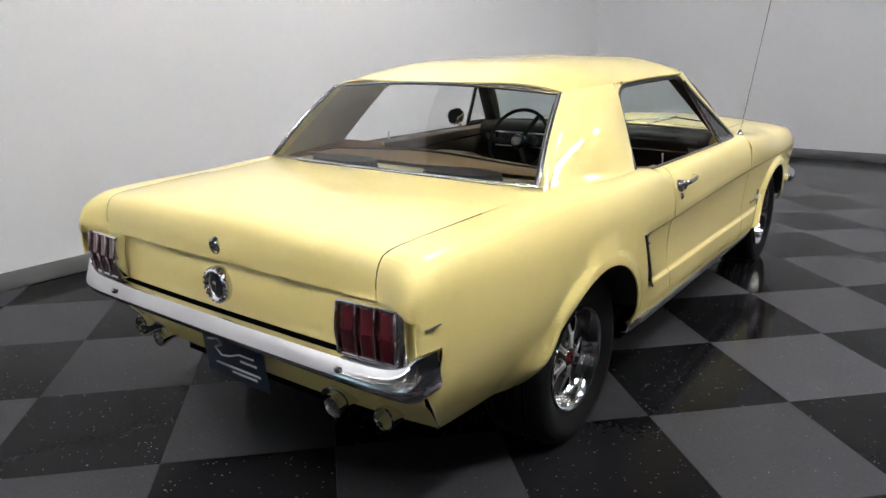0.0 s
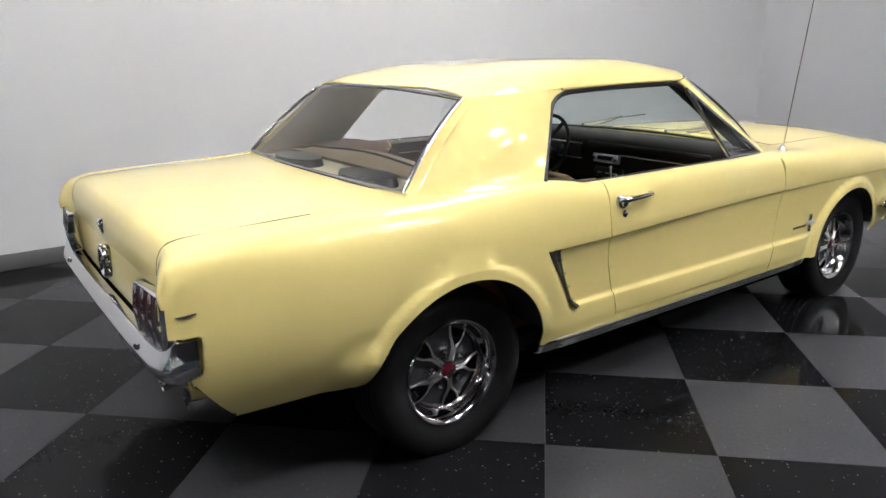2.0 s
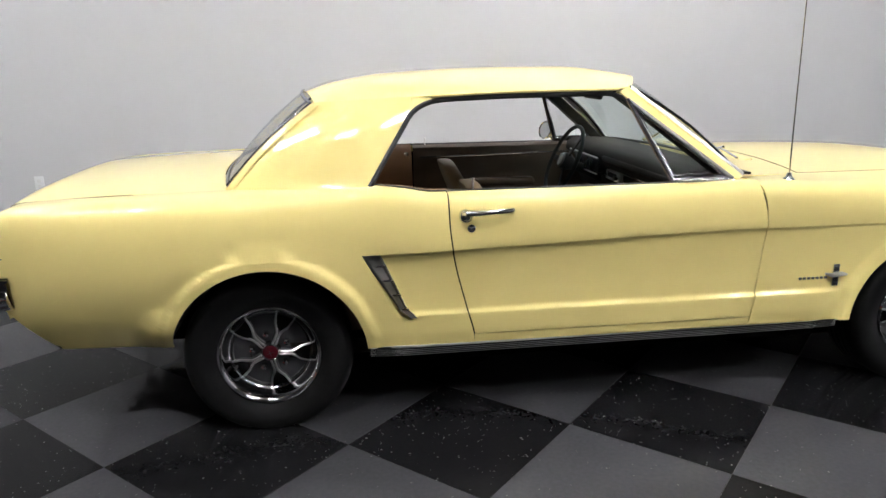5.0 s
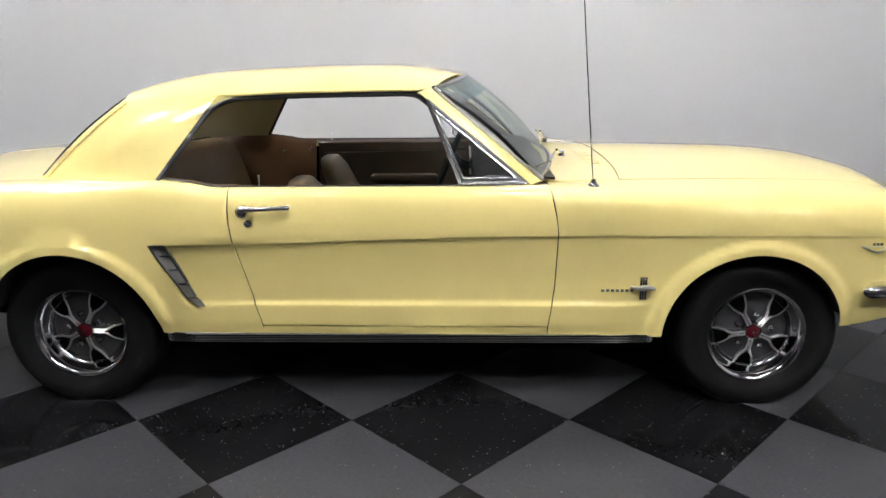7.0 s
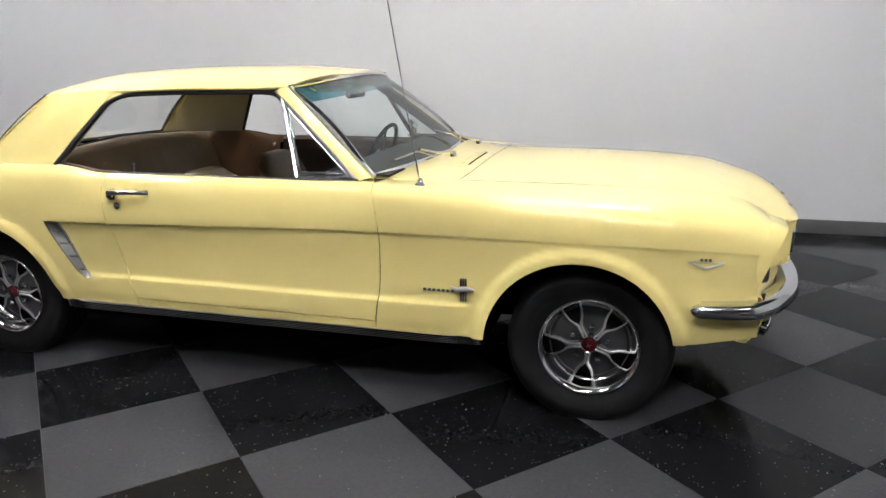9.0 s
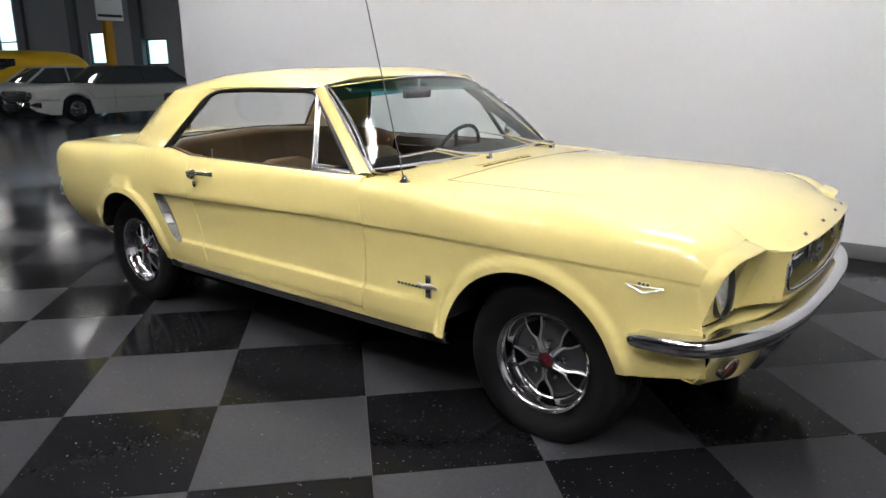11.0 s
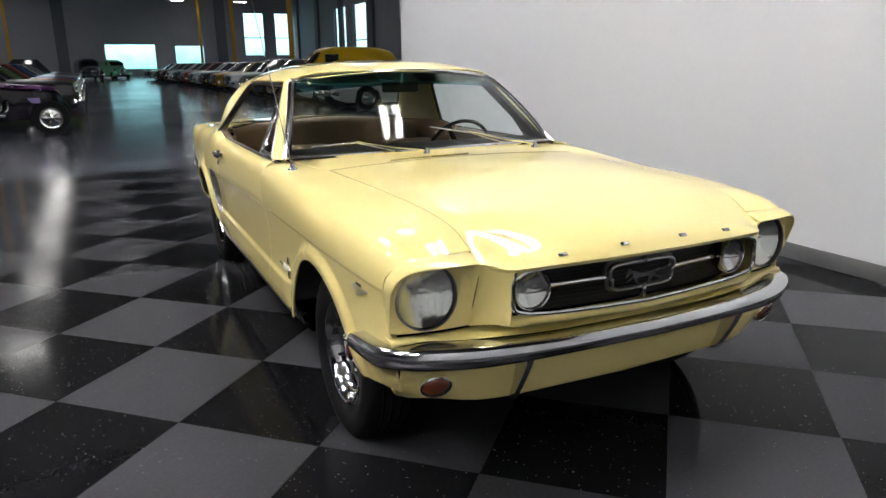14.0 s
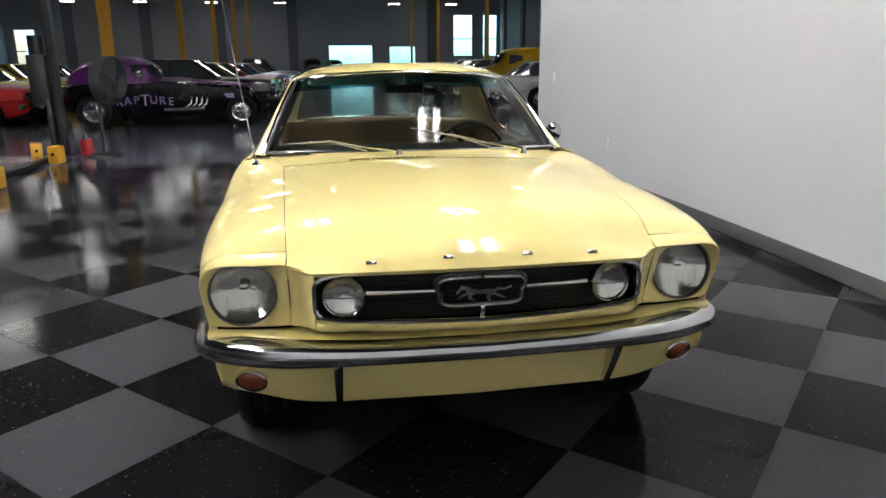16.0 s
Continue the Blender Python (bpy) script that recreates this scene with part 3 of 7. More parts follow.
def section_point(x, top, zbot, k):
    """Point k (w, z) of the cross-section at x, from the inner top edge down to the sill."""
    W, zc = half_w(x), crease_z(x)
    if k < N_TOP:
        aw, az, power = top(x)
        a = math.pi / 2 * k / N_TOP
        w = aw + (W - aw) * math.sin(a) ** (2 / power)
        lean = 0.15 * smooth01(0.60, 0.95, x) * smooth01(1.97, 1.75, x)
        return w, zc + (az - zc) * math.cos(a) ** (2 / power) - lean * (w - aw) * (W - w) / (W - aw)
    k -= N_TOP
    if k < N_COVE:
        z = zc - 0.022 * k / N_COVE
    elif k < N_COVE + N_LOW:
        z = lerp(zc - 0.022, RIDGE_Z, 1 - (1 - (k - N_COVE) / N_LOW) ** 1.5)
    else:
        z = lerp(RIDGE_Z, zbot(x), (k - N_COVE - N_LOW) / N_SILL)
    return side_w(x, z), z


def side_panel(name, s, x_rear, x_front, top, zbot, mat, parent, cols=60, label="", thick=0.006, ease=False):
    """A flank panel between two edges given as x of z; top(x) gives (w, z, power) of its upper edge."""
    rows = []
    for i in range(cols + 1):
        u, row, z = i / cols, [], 0.9
        for k in range(N_ROW):
            for _ in range(4):
                x = lerp(x_rear(z), x_front(z), u)
                w, z = section_point(x, top, zbot, k)
            row.append((x, w, z))
        rows.append(row)
    verts, faces = grid(rows)
    verts = [list(v) for v in verts]
    inside = [arch_gap(x, z) < 0 for x, w, z in verts]
    faces = [f for f in faces if not all(inside[q] for q in f)]
    for q in {q for f in faces for q in f if inside[q]}:
        x, w, z = verts[q]
        for ax, az, r in ARCHES:
            if abs(x - ax) < r + 0.01:
                if z > az:
                    d = max(1e-6, math.hypot(x - ax, z - az))
                    x, z = ax + (x - ax) * r / d, az + (z - az) * r / d
                else:
                    x = ax + math.copysign(r, x - ax)
        verts[q] = [x, side_w(x, z), z]
    if name == "quarter_panel":
        nx, n0, n1 = -2.226, 0.535, 0.662
        hole = [v[0] < nx and n0 < v[2] < n1 for v in verts]
        faces = [f for f in faces if not all(hole[q] for q in f)]
        for q in {q for f in faces for q in f if hole[q]}:
            x, w, z = verts[q]
            if nx - x < min(z - n0, n1 - z):
                verts[q][0] = nx
            else:
                verts[q][2] = n0 if z - n0 < n1 - z else n1
    used = sorted({q for f in faces for q in f})
    remap = {q: i for i, q in enumerate(used)}
    faces = [tuple(remap[q] for q in (f if s < 0 else f[::-1])) for f in faces]
    verts = [(verts[q][0], s * verts[q][1], verts[q][2]) for q in used]
    ob = mesh_object(name, verts, faces, mat, parent, label, smooth=40)
    if name != "quarter_panel":
        thicken(ob, thick, 60)
    return ob


door_rear = pchip([0.31, 0.356, 0.447, 0.706, 0.80, 0.92], [-0.588, -0.593, -0.617, -0.678, -0.688, -0.690])
door_front = pchip([0.31, 0.359, 0.54, 0.726, 0.892, 0.93], [0.530, 0.535, 0.557, 0.562, 0.533, 0.525])
tail_x = pchip([0.34, 0.40, 0.50, 0.55, 0.60, 0.68, 0.754, 0.83, 0.90, 0.93], [-2.115, -2.165, -2.240, -2.272, -2.296, -2.308, -2.306, -2.288, -2.238, -2.212])
nose_x = pchip([0.34, 0.42, 0.50, 0.58, 0.68, 0.75, 0.80, 0.83, 0.9], [1.955, 1.955, 1.950, 1.936, 1.924, 1.940, 1.972, 1.985, 1.985])
gap_w = pchip([0.5, 0.85, 2.05], [0.640, 0.622, 0.562])
gap_z = pchip([0.5, 0.85, 1.3, 1.6, 1.8, 1.9, 1.96, 2.0, 2.05], [0.903, 0.899, 0.895, 0.888, 0.873, 0.852, 0.822, 0.796, 0.772])


def fender_top(x):
    return gap_w(x) + 0.0009, gap_z(x), lerp(6.0, 3.0, smooth01(0.55, 1.3, x))


def door_top(x):
    return 0.790, 0.905 + 0.004 * smooth01(0.2, 0.5, x), 2.6


quarter_aw = pchip([-2.32, -2.24, -1.7, -1.5, -1.2, -0.95, -0.6], [0.634, 0.644, 0.666, 0.683, 0.735, 0.780, 0.790])
quarter_az = pchip([-2.32, -2.2, -1.8, -1.45, -1.1, -0.97, -0.85, -0.74, -0.6], [0.852, 0.893, 0.909, 0.922, 0.930, 0.934, 0.922, 0.905, 0.905])


def quarter_top(x):
    return quarter_aw(x), quarter_az(x), lerp(2.6, 3.4, smooth01(-0.9, -1.6, x)) + 1.4 * smooth01(-1.7, -2.25, x)


sill_f = pchip([0.5, 0.95, 0.96, 1.69, 1.88, 1.93, 2.0], [0.320, 0.320, 0.320, 0.350, 0.382, 0.394, 0.41])
sill_r = pchip([-2.3, -2.13, -1.845, -1.73, -1.0, -0.6], [0.40, 0.350, 0.348, 0.350, 0.320, 0.320])

quarter_edge, quarters = {}, {}
coupe = tagged(new("coupe_car"), "pale yellow sixties two-door hardtop coupe with chrome bumpers", "car")

for s in (-1, 1):
    side_panel("front_fender", s, lambda z: door_front(z) + 0.0021, nose_x, fender_top, sill_f, M_PAINT, coupe, 92)
    door = side_panel("door", s, lambda z: door_rear(z) + 0.0026, lambda z: door_front(z) - 0.0021, door_top, lambda x: 0.358, M_PAINT, coupe, 60)
    quarter = side_panel("quarter_panel", s, tail_x, lambda z: door_rear(z) - 0.0026, quarter_top, sill_r, M_PAINT, coupe, 104)
    quarters[s] = quarter
    quarter_edge[s] = [v.co.copy() for v in quarter.data.vertices[:N_ROW] if v.co.z > 0.70]
    fall = [i for i in range(1, len(quarter_edge[s])) if quarter_edge[s][i].z > quarter_edge[s][i - 1].z]
    quarter_edge[s] = quarter_edge[s][:fall[0]] if fall else quarter_edge[s]
    sheet("notch_liner", [[(x, s * (side_w(x, z) - 0.030), z) for z in np.linspace(0.68, 0.52, 6)] for x in np.linspace(-2.27, -2.20, 5)], M_PAINT, coupe, flip=s > 0)
    # sill under the door
    rows = []
    for i in range(31):
        x = lerp(-0.592, 0.532, i / 30)
        rows.append([(x, s * (side_w(x, z) - 0.001), z) for z in (0.353, 0.345, 0.335, 0.327, 0.32)])
    sheet("rocker_sill", rows, M_PAINT, coupe, thick=0.006, flip=s > 0)
    # ribbed moulding below it: black with bright beads
    rows = []
    rail = lambda x: half_w(x) - 0.040 - 0.012 * smooth01(0.05, 0.0, min(x + 0.995, 0.955 - x))
    for i in range(61):
        x = lerp(-0.995, 0.955, i / 60)
        w = rail(x)
        row = [(x, s * (w - 0.02), 0.3215), (x, s * (w + 0.002), 0.3195)]
        for k in range(5):
            z = 0.312 - k * 0.0078
            row += [(x, s * (w + 0.003 - 0.002 * k), z), (x, s * (w - 0.001 - 0.002 * k), z - 0.002), (x, s * (w - 0.001 - 0.002 * k), z - 0.005)]
        row += [(x, s * (w - 0.03), 0.272)]
        rows.append(row)
    mould = sheet("rocker_moulding", rows, M_BLACK, coupe, "ribbed bright and black metal rocker moulding", smooth=25, flip=s > 0)
    xs5 = np.linspace(-0.99, 0.95, 14)
    tube("bright_bead", [(x, s * (rail(x) + 0.002), 0.3165) for x in xs5], 0.0065, M_ALU, mould, seg=8)
    for k in range(4):
        tube("rib_bead", [(x, s * (rail(x) + 0.002 - 0.002 * k), 0.3035 - k * 0.0078) for x in xs5], 0.0014, M_ALU, mould, seg=4)
    # near-black sheets behind the panel gaps paint the shade inside them
    for x0, x1, zt in ((-0.80, -0.50, 0.86), (0.42, 0.66, 0.86)):
        rows = []
        for i in range(9):
            x = lerp(x0, x1, i / 8)
            rows.append([(x, s * (min(side_w(x, z), half_w(x)) - 0.024), z) for z in np.linspace(crease_z(x), 0.33, 14)])
            rows[-1] = [(x, s * 0.825, zt), (x, s * 0.838, 0.78)] + rows[-1]
        sheet("inner_frame", rows, M_SHADE, coupe, flip=s > 0)
    # wheel housings
    for ax, az, r in ARCHES:
        rows = []
        for k in range(25):
            a = math.pi * k / 24
            rr = r + 0.004
            px, pz = ax + rr * math.cos(a), az + rr * math.sin(a)
            row = []
            for q in range(5):
                row.append((px, s * lerp(side_w(px, max(pz, az)) - 0.008, 0.50, q / 4), pz))
            rows.append(row)
        rows = [[(p[0], p[1], max(p[2], 0.40)) for p in r] for r in rows]
        sheet("wheel_housing", rows, M_DARK, coupe, thick=0.004)
        part("inner_wall", box_bm(ax - 0.36, ax + 0.36, s * 0.46, s * 0.50, 0.30, 0.66), M_DARK, coupe, smooth=0)
    # chrome side scoop trim with its fins
    def on_flank(x, z, out=0.0):
        return (x, s * (side_w(x, z) + out), z)
    scoop = new("side_scoop")
    scoop.parent = coupe
    tagged(scoop, "chrome simulated air scoop trim")
    rows = []
    for k in range(25):
        z = lerp(0.694, 0.437, k / 24)
        t = k / 24
        xb = scoop_x(z) + 0.02 * smooth01(0.85, 1.0, t)
        wide = lerp(1.0, 0.42, smooth01(0.0, 1.0, t))
        row = []
        for xs, out in ((-0.054, 0.000), (-0.050, 0.006), (-0.040, 0.007), (-0.024, 0.002), (-0.006, 0.003), (0.006, 0.006), (0.012, 0.000)):
            xx = xb + xs * wide
            row.append((xx, s * (side_w(scoop_x(z) + xs, z) + out), z))
        rows.append(row)
    sheet("scoop_body", rows, M_SCOOP, scoop, flip=s < 0)
    for k in range(4):
        z = lerp(0.65, 0.475, k / 3)
        xb = scoop_x(z)
        part("fin", box_bm(-0.019, 0.024, -0.007, 0.007, -0.0025, 0.0025, 0.001, m=pose(xb - 0.012, s * (side_w(xb - 0.02, z) + 0.005), z, 0, 8, s * -25)), M_CHROME, scoop)

# hood, with a rolled lip
hood_c = pchip([0.55, 0.72, 0.9, 1.235, 1.5, 1.8, 2.0, 2.08, 2.125, 2.14], [0.913, 0.918, 0.925, 0.931, 0.927, 0.907, 0.866, 0.831, 0.797, 0.778])


def hood_point(x, v):
    """v from -1 to 1 across; x given on the middle line."""
    t = abs(v)
    back = smooth01(1.75, 2.14, x) * (0.045 * t ** 2.2 + 0.058 * smooth01(0.86, 1.0, t))
    xx = x - back
    w = (gap_w(xx) - 0.0009) * v
    ze = gap_z(min(xx, 2.05)) 
    zc = hood_c(x)
    return (xx, w, ze + (zc - ze) * (1 - t ** 2.3))


rows = []
vs = [math.sin(math.pi / 2 * k / 24) for k in range(-24, 25)]
for i in range(71):
    u = i / 70
    rows.append([hood_point(lerp(0.850 - 0.024 * abs(v) ** 4, 2.14, u ** 0.93), v) for v in vs])
lip = [(x - 0.008, y, z - 0.012) for x, y, z in rows[-1]]
lip2 = [(x - 0.05, y, z - 0.010) for x, y, z in rows[-1]]
hood = sheet("hood", rows + [lip, lip2], M_PAINT, coupe, thick=0.004, flip=True, smooth=50)
# near-black sheets under the hood's edges and lines along them paint gap shade
for s in (-1, 1):
    rows = [[(x, s * (gap_w(x) + d), gap_z(x) - 0.012) for d in (-0.03, 0.0, 0.03)] for x in np.linspace(0.80, 2.0, 40)]
    sheet("hood_gap_shade", rows, M_SHADE, coupe, thick=0.002)
    xs6 = np.linspace(0.828, 1.96, 30)
    tube("hood_gap_line", [(x, s * gap_w(x), gap_z(x) - (0.0004 if s < 0 else 0.0022)) for x in xs6], [lerp(0.0016, 0.0007, smooth01(1.2, 1.6, x)) for x in xs6], M_SHADE, coupe, seg=5)
rim = [hood_point(0.8494 - 0.024 * abs(v) ** 4, v) for v in np.linspace(-1, 1, 41)]
tube("hood_gap_line", rim, 0.0014, M_SHADE, coupe, seg=5)
# cowl between hood and windscreen
rows = []
for i in range(9):
    row = []
    for v in vs:
        xa = 0.47 + 0.10 * (1 - v * v)
        xb = 0.850 - 0.024 * abs(v) ** 4 - 0.0012
        x = lerp(xa, xb, i / 8)
        p = hood_point(x, v)
        row.append((x, p[1] * lerp(1.12, 1.0, i / 8) * (1 + 0.006 * (abs(v) > 0.99)), p[2] + 0.011 * (1 - i / 8) ** 2 - 0.0008 * (i > 6)))
    rows.append(row)
cowl = sheet("cowl", rows, M_PAINT, coupe, thick=0.004, flip=True)
for s in (-1, 1):
    part("cowl_corner", box_bm(0.40, 0.60, s * 0.64, s * 0.80, 0.85, 0.893, 0.006), M_PAINT, coupe)
# near-black box fills the cowl gap with painted shade
part("cowl_shade", box_bm(0.60, 0.90, -0.60, 0.60, 0.83, 0.86), M_SHADE, coupe, smooth=0)
for g in range(4):
    for k in range(7):
        y = -0.325 + g * 0.102 + k * 0.0132
        p = hood_point(0.797, y / 0.63)
        ramp = part("vent_louvre", box_bm(-0.050, 0.0, -0.0066, 0.0066, -0.004, 0.0, m=Matrix(((1, 0, 0, 0.797), (0, 1, 0, y), (0.13, 0, 1, p[2] + 0.0075), (0, 0, 0, 1)))), M_PAINT, cowl, smooth=0)
        # near-black tab on the louvre front paints the shade of an open slot
        part("slot_shade", box_bm(0.0, 0.0016, -0.0034, 0.0034, -0.001, 0.0060, m=pose(0.797, y, p[2])), M_SHADE, ramp, smooth=0)
# plain bright bars in place of the lettering on the hood lip
for y in (-0.325, -0.106, 0.128, 0.331):
    p = hood_point(2.116, y / 0.56)
    part("hood_letter", box_bm(-0.006, 0.006, -0.015, 0.015, -0.001, 0.0030, 0.0013, m=pose(p[0], y, p[2] + 0.001, 0, 36, 0)), M_DULLCHROME, hood)

# headlight bezels
head_y, head_z = 0.70, 0.683
for s in (-1, 1):
    bez = new("headlight_bezel")
    bez.parent = coupe
    seg = 72

    def loop(x, out, inn, up, down, power, xf=None, sweep_back=0.0):
        row = []
        for k in range(seg):
            a = 2 * math.pi * k / seg
            c, sn = math.cos(a), math.sin(a)
            corner = 30.0 if c < 0 and sn > 0 else 12.0 if c < 0 else 7.0 if sn < 0 else power
            pw = lerp(power, corner, min(1.0, max(0.0, power - 2.2) / 0.6))
            rr = 1 / (abs(c) ** pw + abs(sn) ** pw) ** (1 / pw)
            w = c * rr * (out if c > 0 else inn)
            z = sn * rr * (up if sn > 0 else down)
            if out > 0.115 and w > 0.08:
                w = min(w, max(0.09, side_w(1.925, head_z + z) - head_y - 0.001))
            row.append(((x if xf is None else xf(z)) - sweep_back * max(0.0, (w + 0.137) / 0.25) ** 2, s * (head_y + w), head_z + z))
        return row
    front = lambda k: (lambda z: 2.040 - 0.36 * (0.097 - z) + k)
    back = [(nose_x(p[2]) + 0.002, p[1], p[2]) for p in loop(0, 0.1225, 0.1370, 0.1255, 0.110, 3.0)]
    deep = [(q[0] - 0.045, s * (head_y + (abs(q[1]) - head_y) * 0.97), head_z + (q[2] - head_z) * 0.97) for q in back]
    halfway = [((u[0] + w[0]) / 2, u[1] * 0.4 + w[1] * 0.6, u[2] * 0.45 + w[2] * 0.55) for u, w in zip(back, loop(0, 0.1222, 0.1370, 0.110, 0.111, 3.0, front(-0.004), 0.034))]
    rows = [deep, back, halfway,
            loop(0, 0.1218, 0.1370, 0.108, 0.111, 3.0, front(-0.005), 0.034),
            loop(0, 0.1185, 0.1350, 0.1040, 0.109, 3.0, front(0.0), 0.034),
            loop(0, 0.1135, 0.1320, 0.1010, 0.106, 2.8, front(-0.002), 0.034),
            loop(0, 0.1035, 0.1080, 0.1015, 0.102, 2.2, lambda z: 1.974 + 0.16 * z, 0.010),
            loop(0, 0.1010, 0.1010, 0.1010, 0.0985, 2.0, lambda z: 1.966 + 0.14 * z),
            loop(0, 0.0980, 0.0980, 0.0980, 0.0950, 2.0, lambda z: 1.925 + 0.10 * z)]
    sweep("shell", [r[::s] for r in rows], None, M_PAINT, bez, caps=False, smooth=60)
    lamp = new("headlight")
    lamp.parent = coupe
    lamp.matrix_basis = pose(1.953, s * head_y, head_z, 0, -7, 0)
    v, f = lathe([(0.1015, -0.02), (0.1015, 0.010), (0.0995, 0.0135), (0.0962, 0.012), (0.0945, 0.008), (0.0940, -0.006)], 48, "x")
    mesh_object("retaining_ring", v, f, M_SCOOP, lamp)
    v, f = lathe([(0.0985, 0.0)] + [(0.0985 * math.cos(a), 0.020 * math.sin(a)) for a in np.linspace(0.15, math.pi / 2, 9)], 40, "x")
    mesh_object("lens", v, f, M_LENS, lamp)
    v, f = lathe([(0.0955 * r, -0.006 - 0.036 * (1 - r * r)) for r in np.linspace(1.0, 0.0, 9)], 40, "x")
    mesh_object("reflector", v, f, M_REFLECTOR, lamp)
    part("bulb_shield", box_bm(-0.03, -0.014, -0.013, 0.013, 0.004, 0.022, 0.006), M_CHROME, lamp)
    for k in range(5):
        y = lerp(-0.045, 0.045, k / 4)
        h = math.sqrt(0.072 ** 2 - y * y)
        part("lens_rib", box_bm(0.014, 0.017, y - 0.0012, y + 0.0012, -h, -h * 0.15), M_LENS, lamp, smooth=0)
    # panel between bezel and grille, with a shallow hollow
    rows = []
    for i in range(13):
        t = max(0, i - 1) / 11
        row = []
        for k in range(11):
            q = k / 10
            w = lerp(0.5615, 0.490, t) if i else 0.60
            z = lerp(lerp(0.783, 0.772, t), lerp(0.568, 0.602, t), q)
            edge = 2.038 - 0.36 * (0.780 - z)
            x = lerp(edge, 2.094 + 0.10 * (z - 0.69), t ** 1.3) - 0.012 * math.sin(math.pi * min(1, t * 1.4)) * math.sin(math.pi * q)
            row.append((x - (0.03 if i == 0 else 0.0), s * w, z))
        rows.append(row)
    ext = sheet("grille_extension", rows, M_PAINT, coupe, thick=0.005, flip=s > 0, smooth=60)

# near-black bars paint the shaded gap under the bezel and the slit beside it
for s in (-1, 1):
    tube("bezel_shade_line", [(1.962 - 0.036 * ((y - 0.563) / 0.25) ** 2, s * y, 0.5690) for y in np.linspace(0.50, 0.785, 16)], 0.0038, M_SHADE, coupe, seg=6)
    tube("panel_slit", [(2.0385 - 0.36 * (0.78 - z), s * 0.562, z) for z in np.linspace(0.745, 0.635, 8)], [0.0004, 0.0011, 0.0013, 0.0013, 0.0013, 0.0013, 0.0011, 0.0004], M_SHADE, coupe, seg=5)

# grille
grille = new("grille")
grille.parent = coupe
tagged(grille, "black honeycomb grille with chrome running horse emblem")
rows = []
for i in range(25):
    y = lerp(-0.495, 0.495, i / 24)
    rows.append([(2.035 - 0.05 * (y / 0.5) ** 2, y, z) for z in (0.785, 0.70, 0.60)])
sheet("backing", rows, M_BLACK, grille, thick=0.004)
for k in range(11):
    z = lerp(0.625, 0.765, k / 10)
    tube("grille_wire", [(2.048 - 0.05 * (y / 0.5) ** 2, y, z) for y in np.linspace(-0.485, 0.485, 9)], 0.0016, M_BLACK, grille, seg=4)
outline = []
for k in range(64):
    a = 2 * math.pi * k / 64
    c, sn = math.cos(a), math.sin(a)
    rr = 1 / (abs(c) ** 6 + abs(sn) ** 6) ** (1 / 6)
    y = 0.488 * c * rr
    z = (0.770 if sn > 0 else 0.622 - 0.012 * (1 - min(1, abs(y) / 0.4)))
    z = 0.695 + (z - 0.695) * min(1.0, abs(sn * rr))
    outline.append((2.117 - 0.022 * (y / 0.488) ** 2, y, z))
tube("grille_moulding", outline, 0.007, M_CHROME, grille, closed=True)
for s in (-1, 1):
    tube("crossbar", [(2.075 - 0.05 * (y / 0.5) ** 2, s * y, 0.692) for y in (0.14, 0.24, 0.34)], 0.0075, M_CHROME, grille, seg=8)
    # fog lamp
    fog = new("fog_lamp")
    fog.parent = grille
    fog.matrix_basis = pose(2.055, s * 0.405, 0.690, 0, 0, s * 3)
    v, f = lathe([(0.0, -0.05), (0.045, -0.045), (0.060, 0.0), (0.0615, 0.018), (0.060, 0.022), (0.0575, 0.020), (0.057, 0.01)], 36, "x")
    mesh_object("fog_lamp_body", v, f, M_CHROME, fog)
    v, f = lathe([(0.056 * math.cos(a), 0.012 + 0.018 * math.sin(a)) for a in np.linspace(0.0, math.pi / 2, 8)], 36, "x")
    mesh_object("fog_lamp_lens", v, f, M_LENS, fog)
    v, f = lathe([(0.055 * r, 0.009 - 0.020 * (1 - r * r)) for r in np.linspace(1.0, 0.0, 7)], 36, "x")
    mesh_object("fog_lamp_reflector", v, f, M_REFLECTOR, fog)
    tube("lens_bar", [(0.014, -0.055, 0.0), (0.029, -0.025, 0.0), (0.032, 0.0, 0.0), (0.029, 0.025, 0.0), (0.014, 0.055, 0.0)], 0.0018, M_SCOOP, fog, seg=6)
ring = []
for k in range(48):
    a = 2 * math.pi * k / 48
    c, sn = math.cos(a), math.sin(a)
    rr = 1 / (abs(c) ** 6 + abs(sn) ** 6) ** (1 / 6)
    ring.append((2.085, 0.130 * c * rr * (1.0 if sn > 0 else 0.93), 0.690 + 0.042 * sn * rr))
tube("corral_frame", [(x - 0.018, y * 1.06, 0.690 + (z - 0.690) * 1.14) for x, y, z in ring], 0.006, M_SCOOP, grille, closed=True)
tube("corral_frame", ring, 0.0058, M_DULLCHROME, grille, closed=True)
part("emblem_post", box_bm(2.082, 2.10, -0.004, 0.004, 0.730, 0.772, 0.002), M_CHROME, grille)
part("emblem_post", box_bm(2.082, 2.10, -0.006, 0.006, 0.610, 0.650, 0.002), M_CHROME, grille)
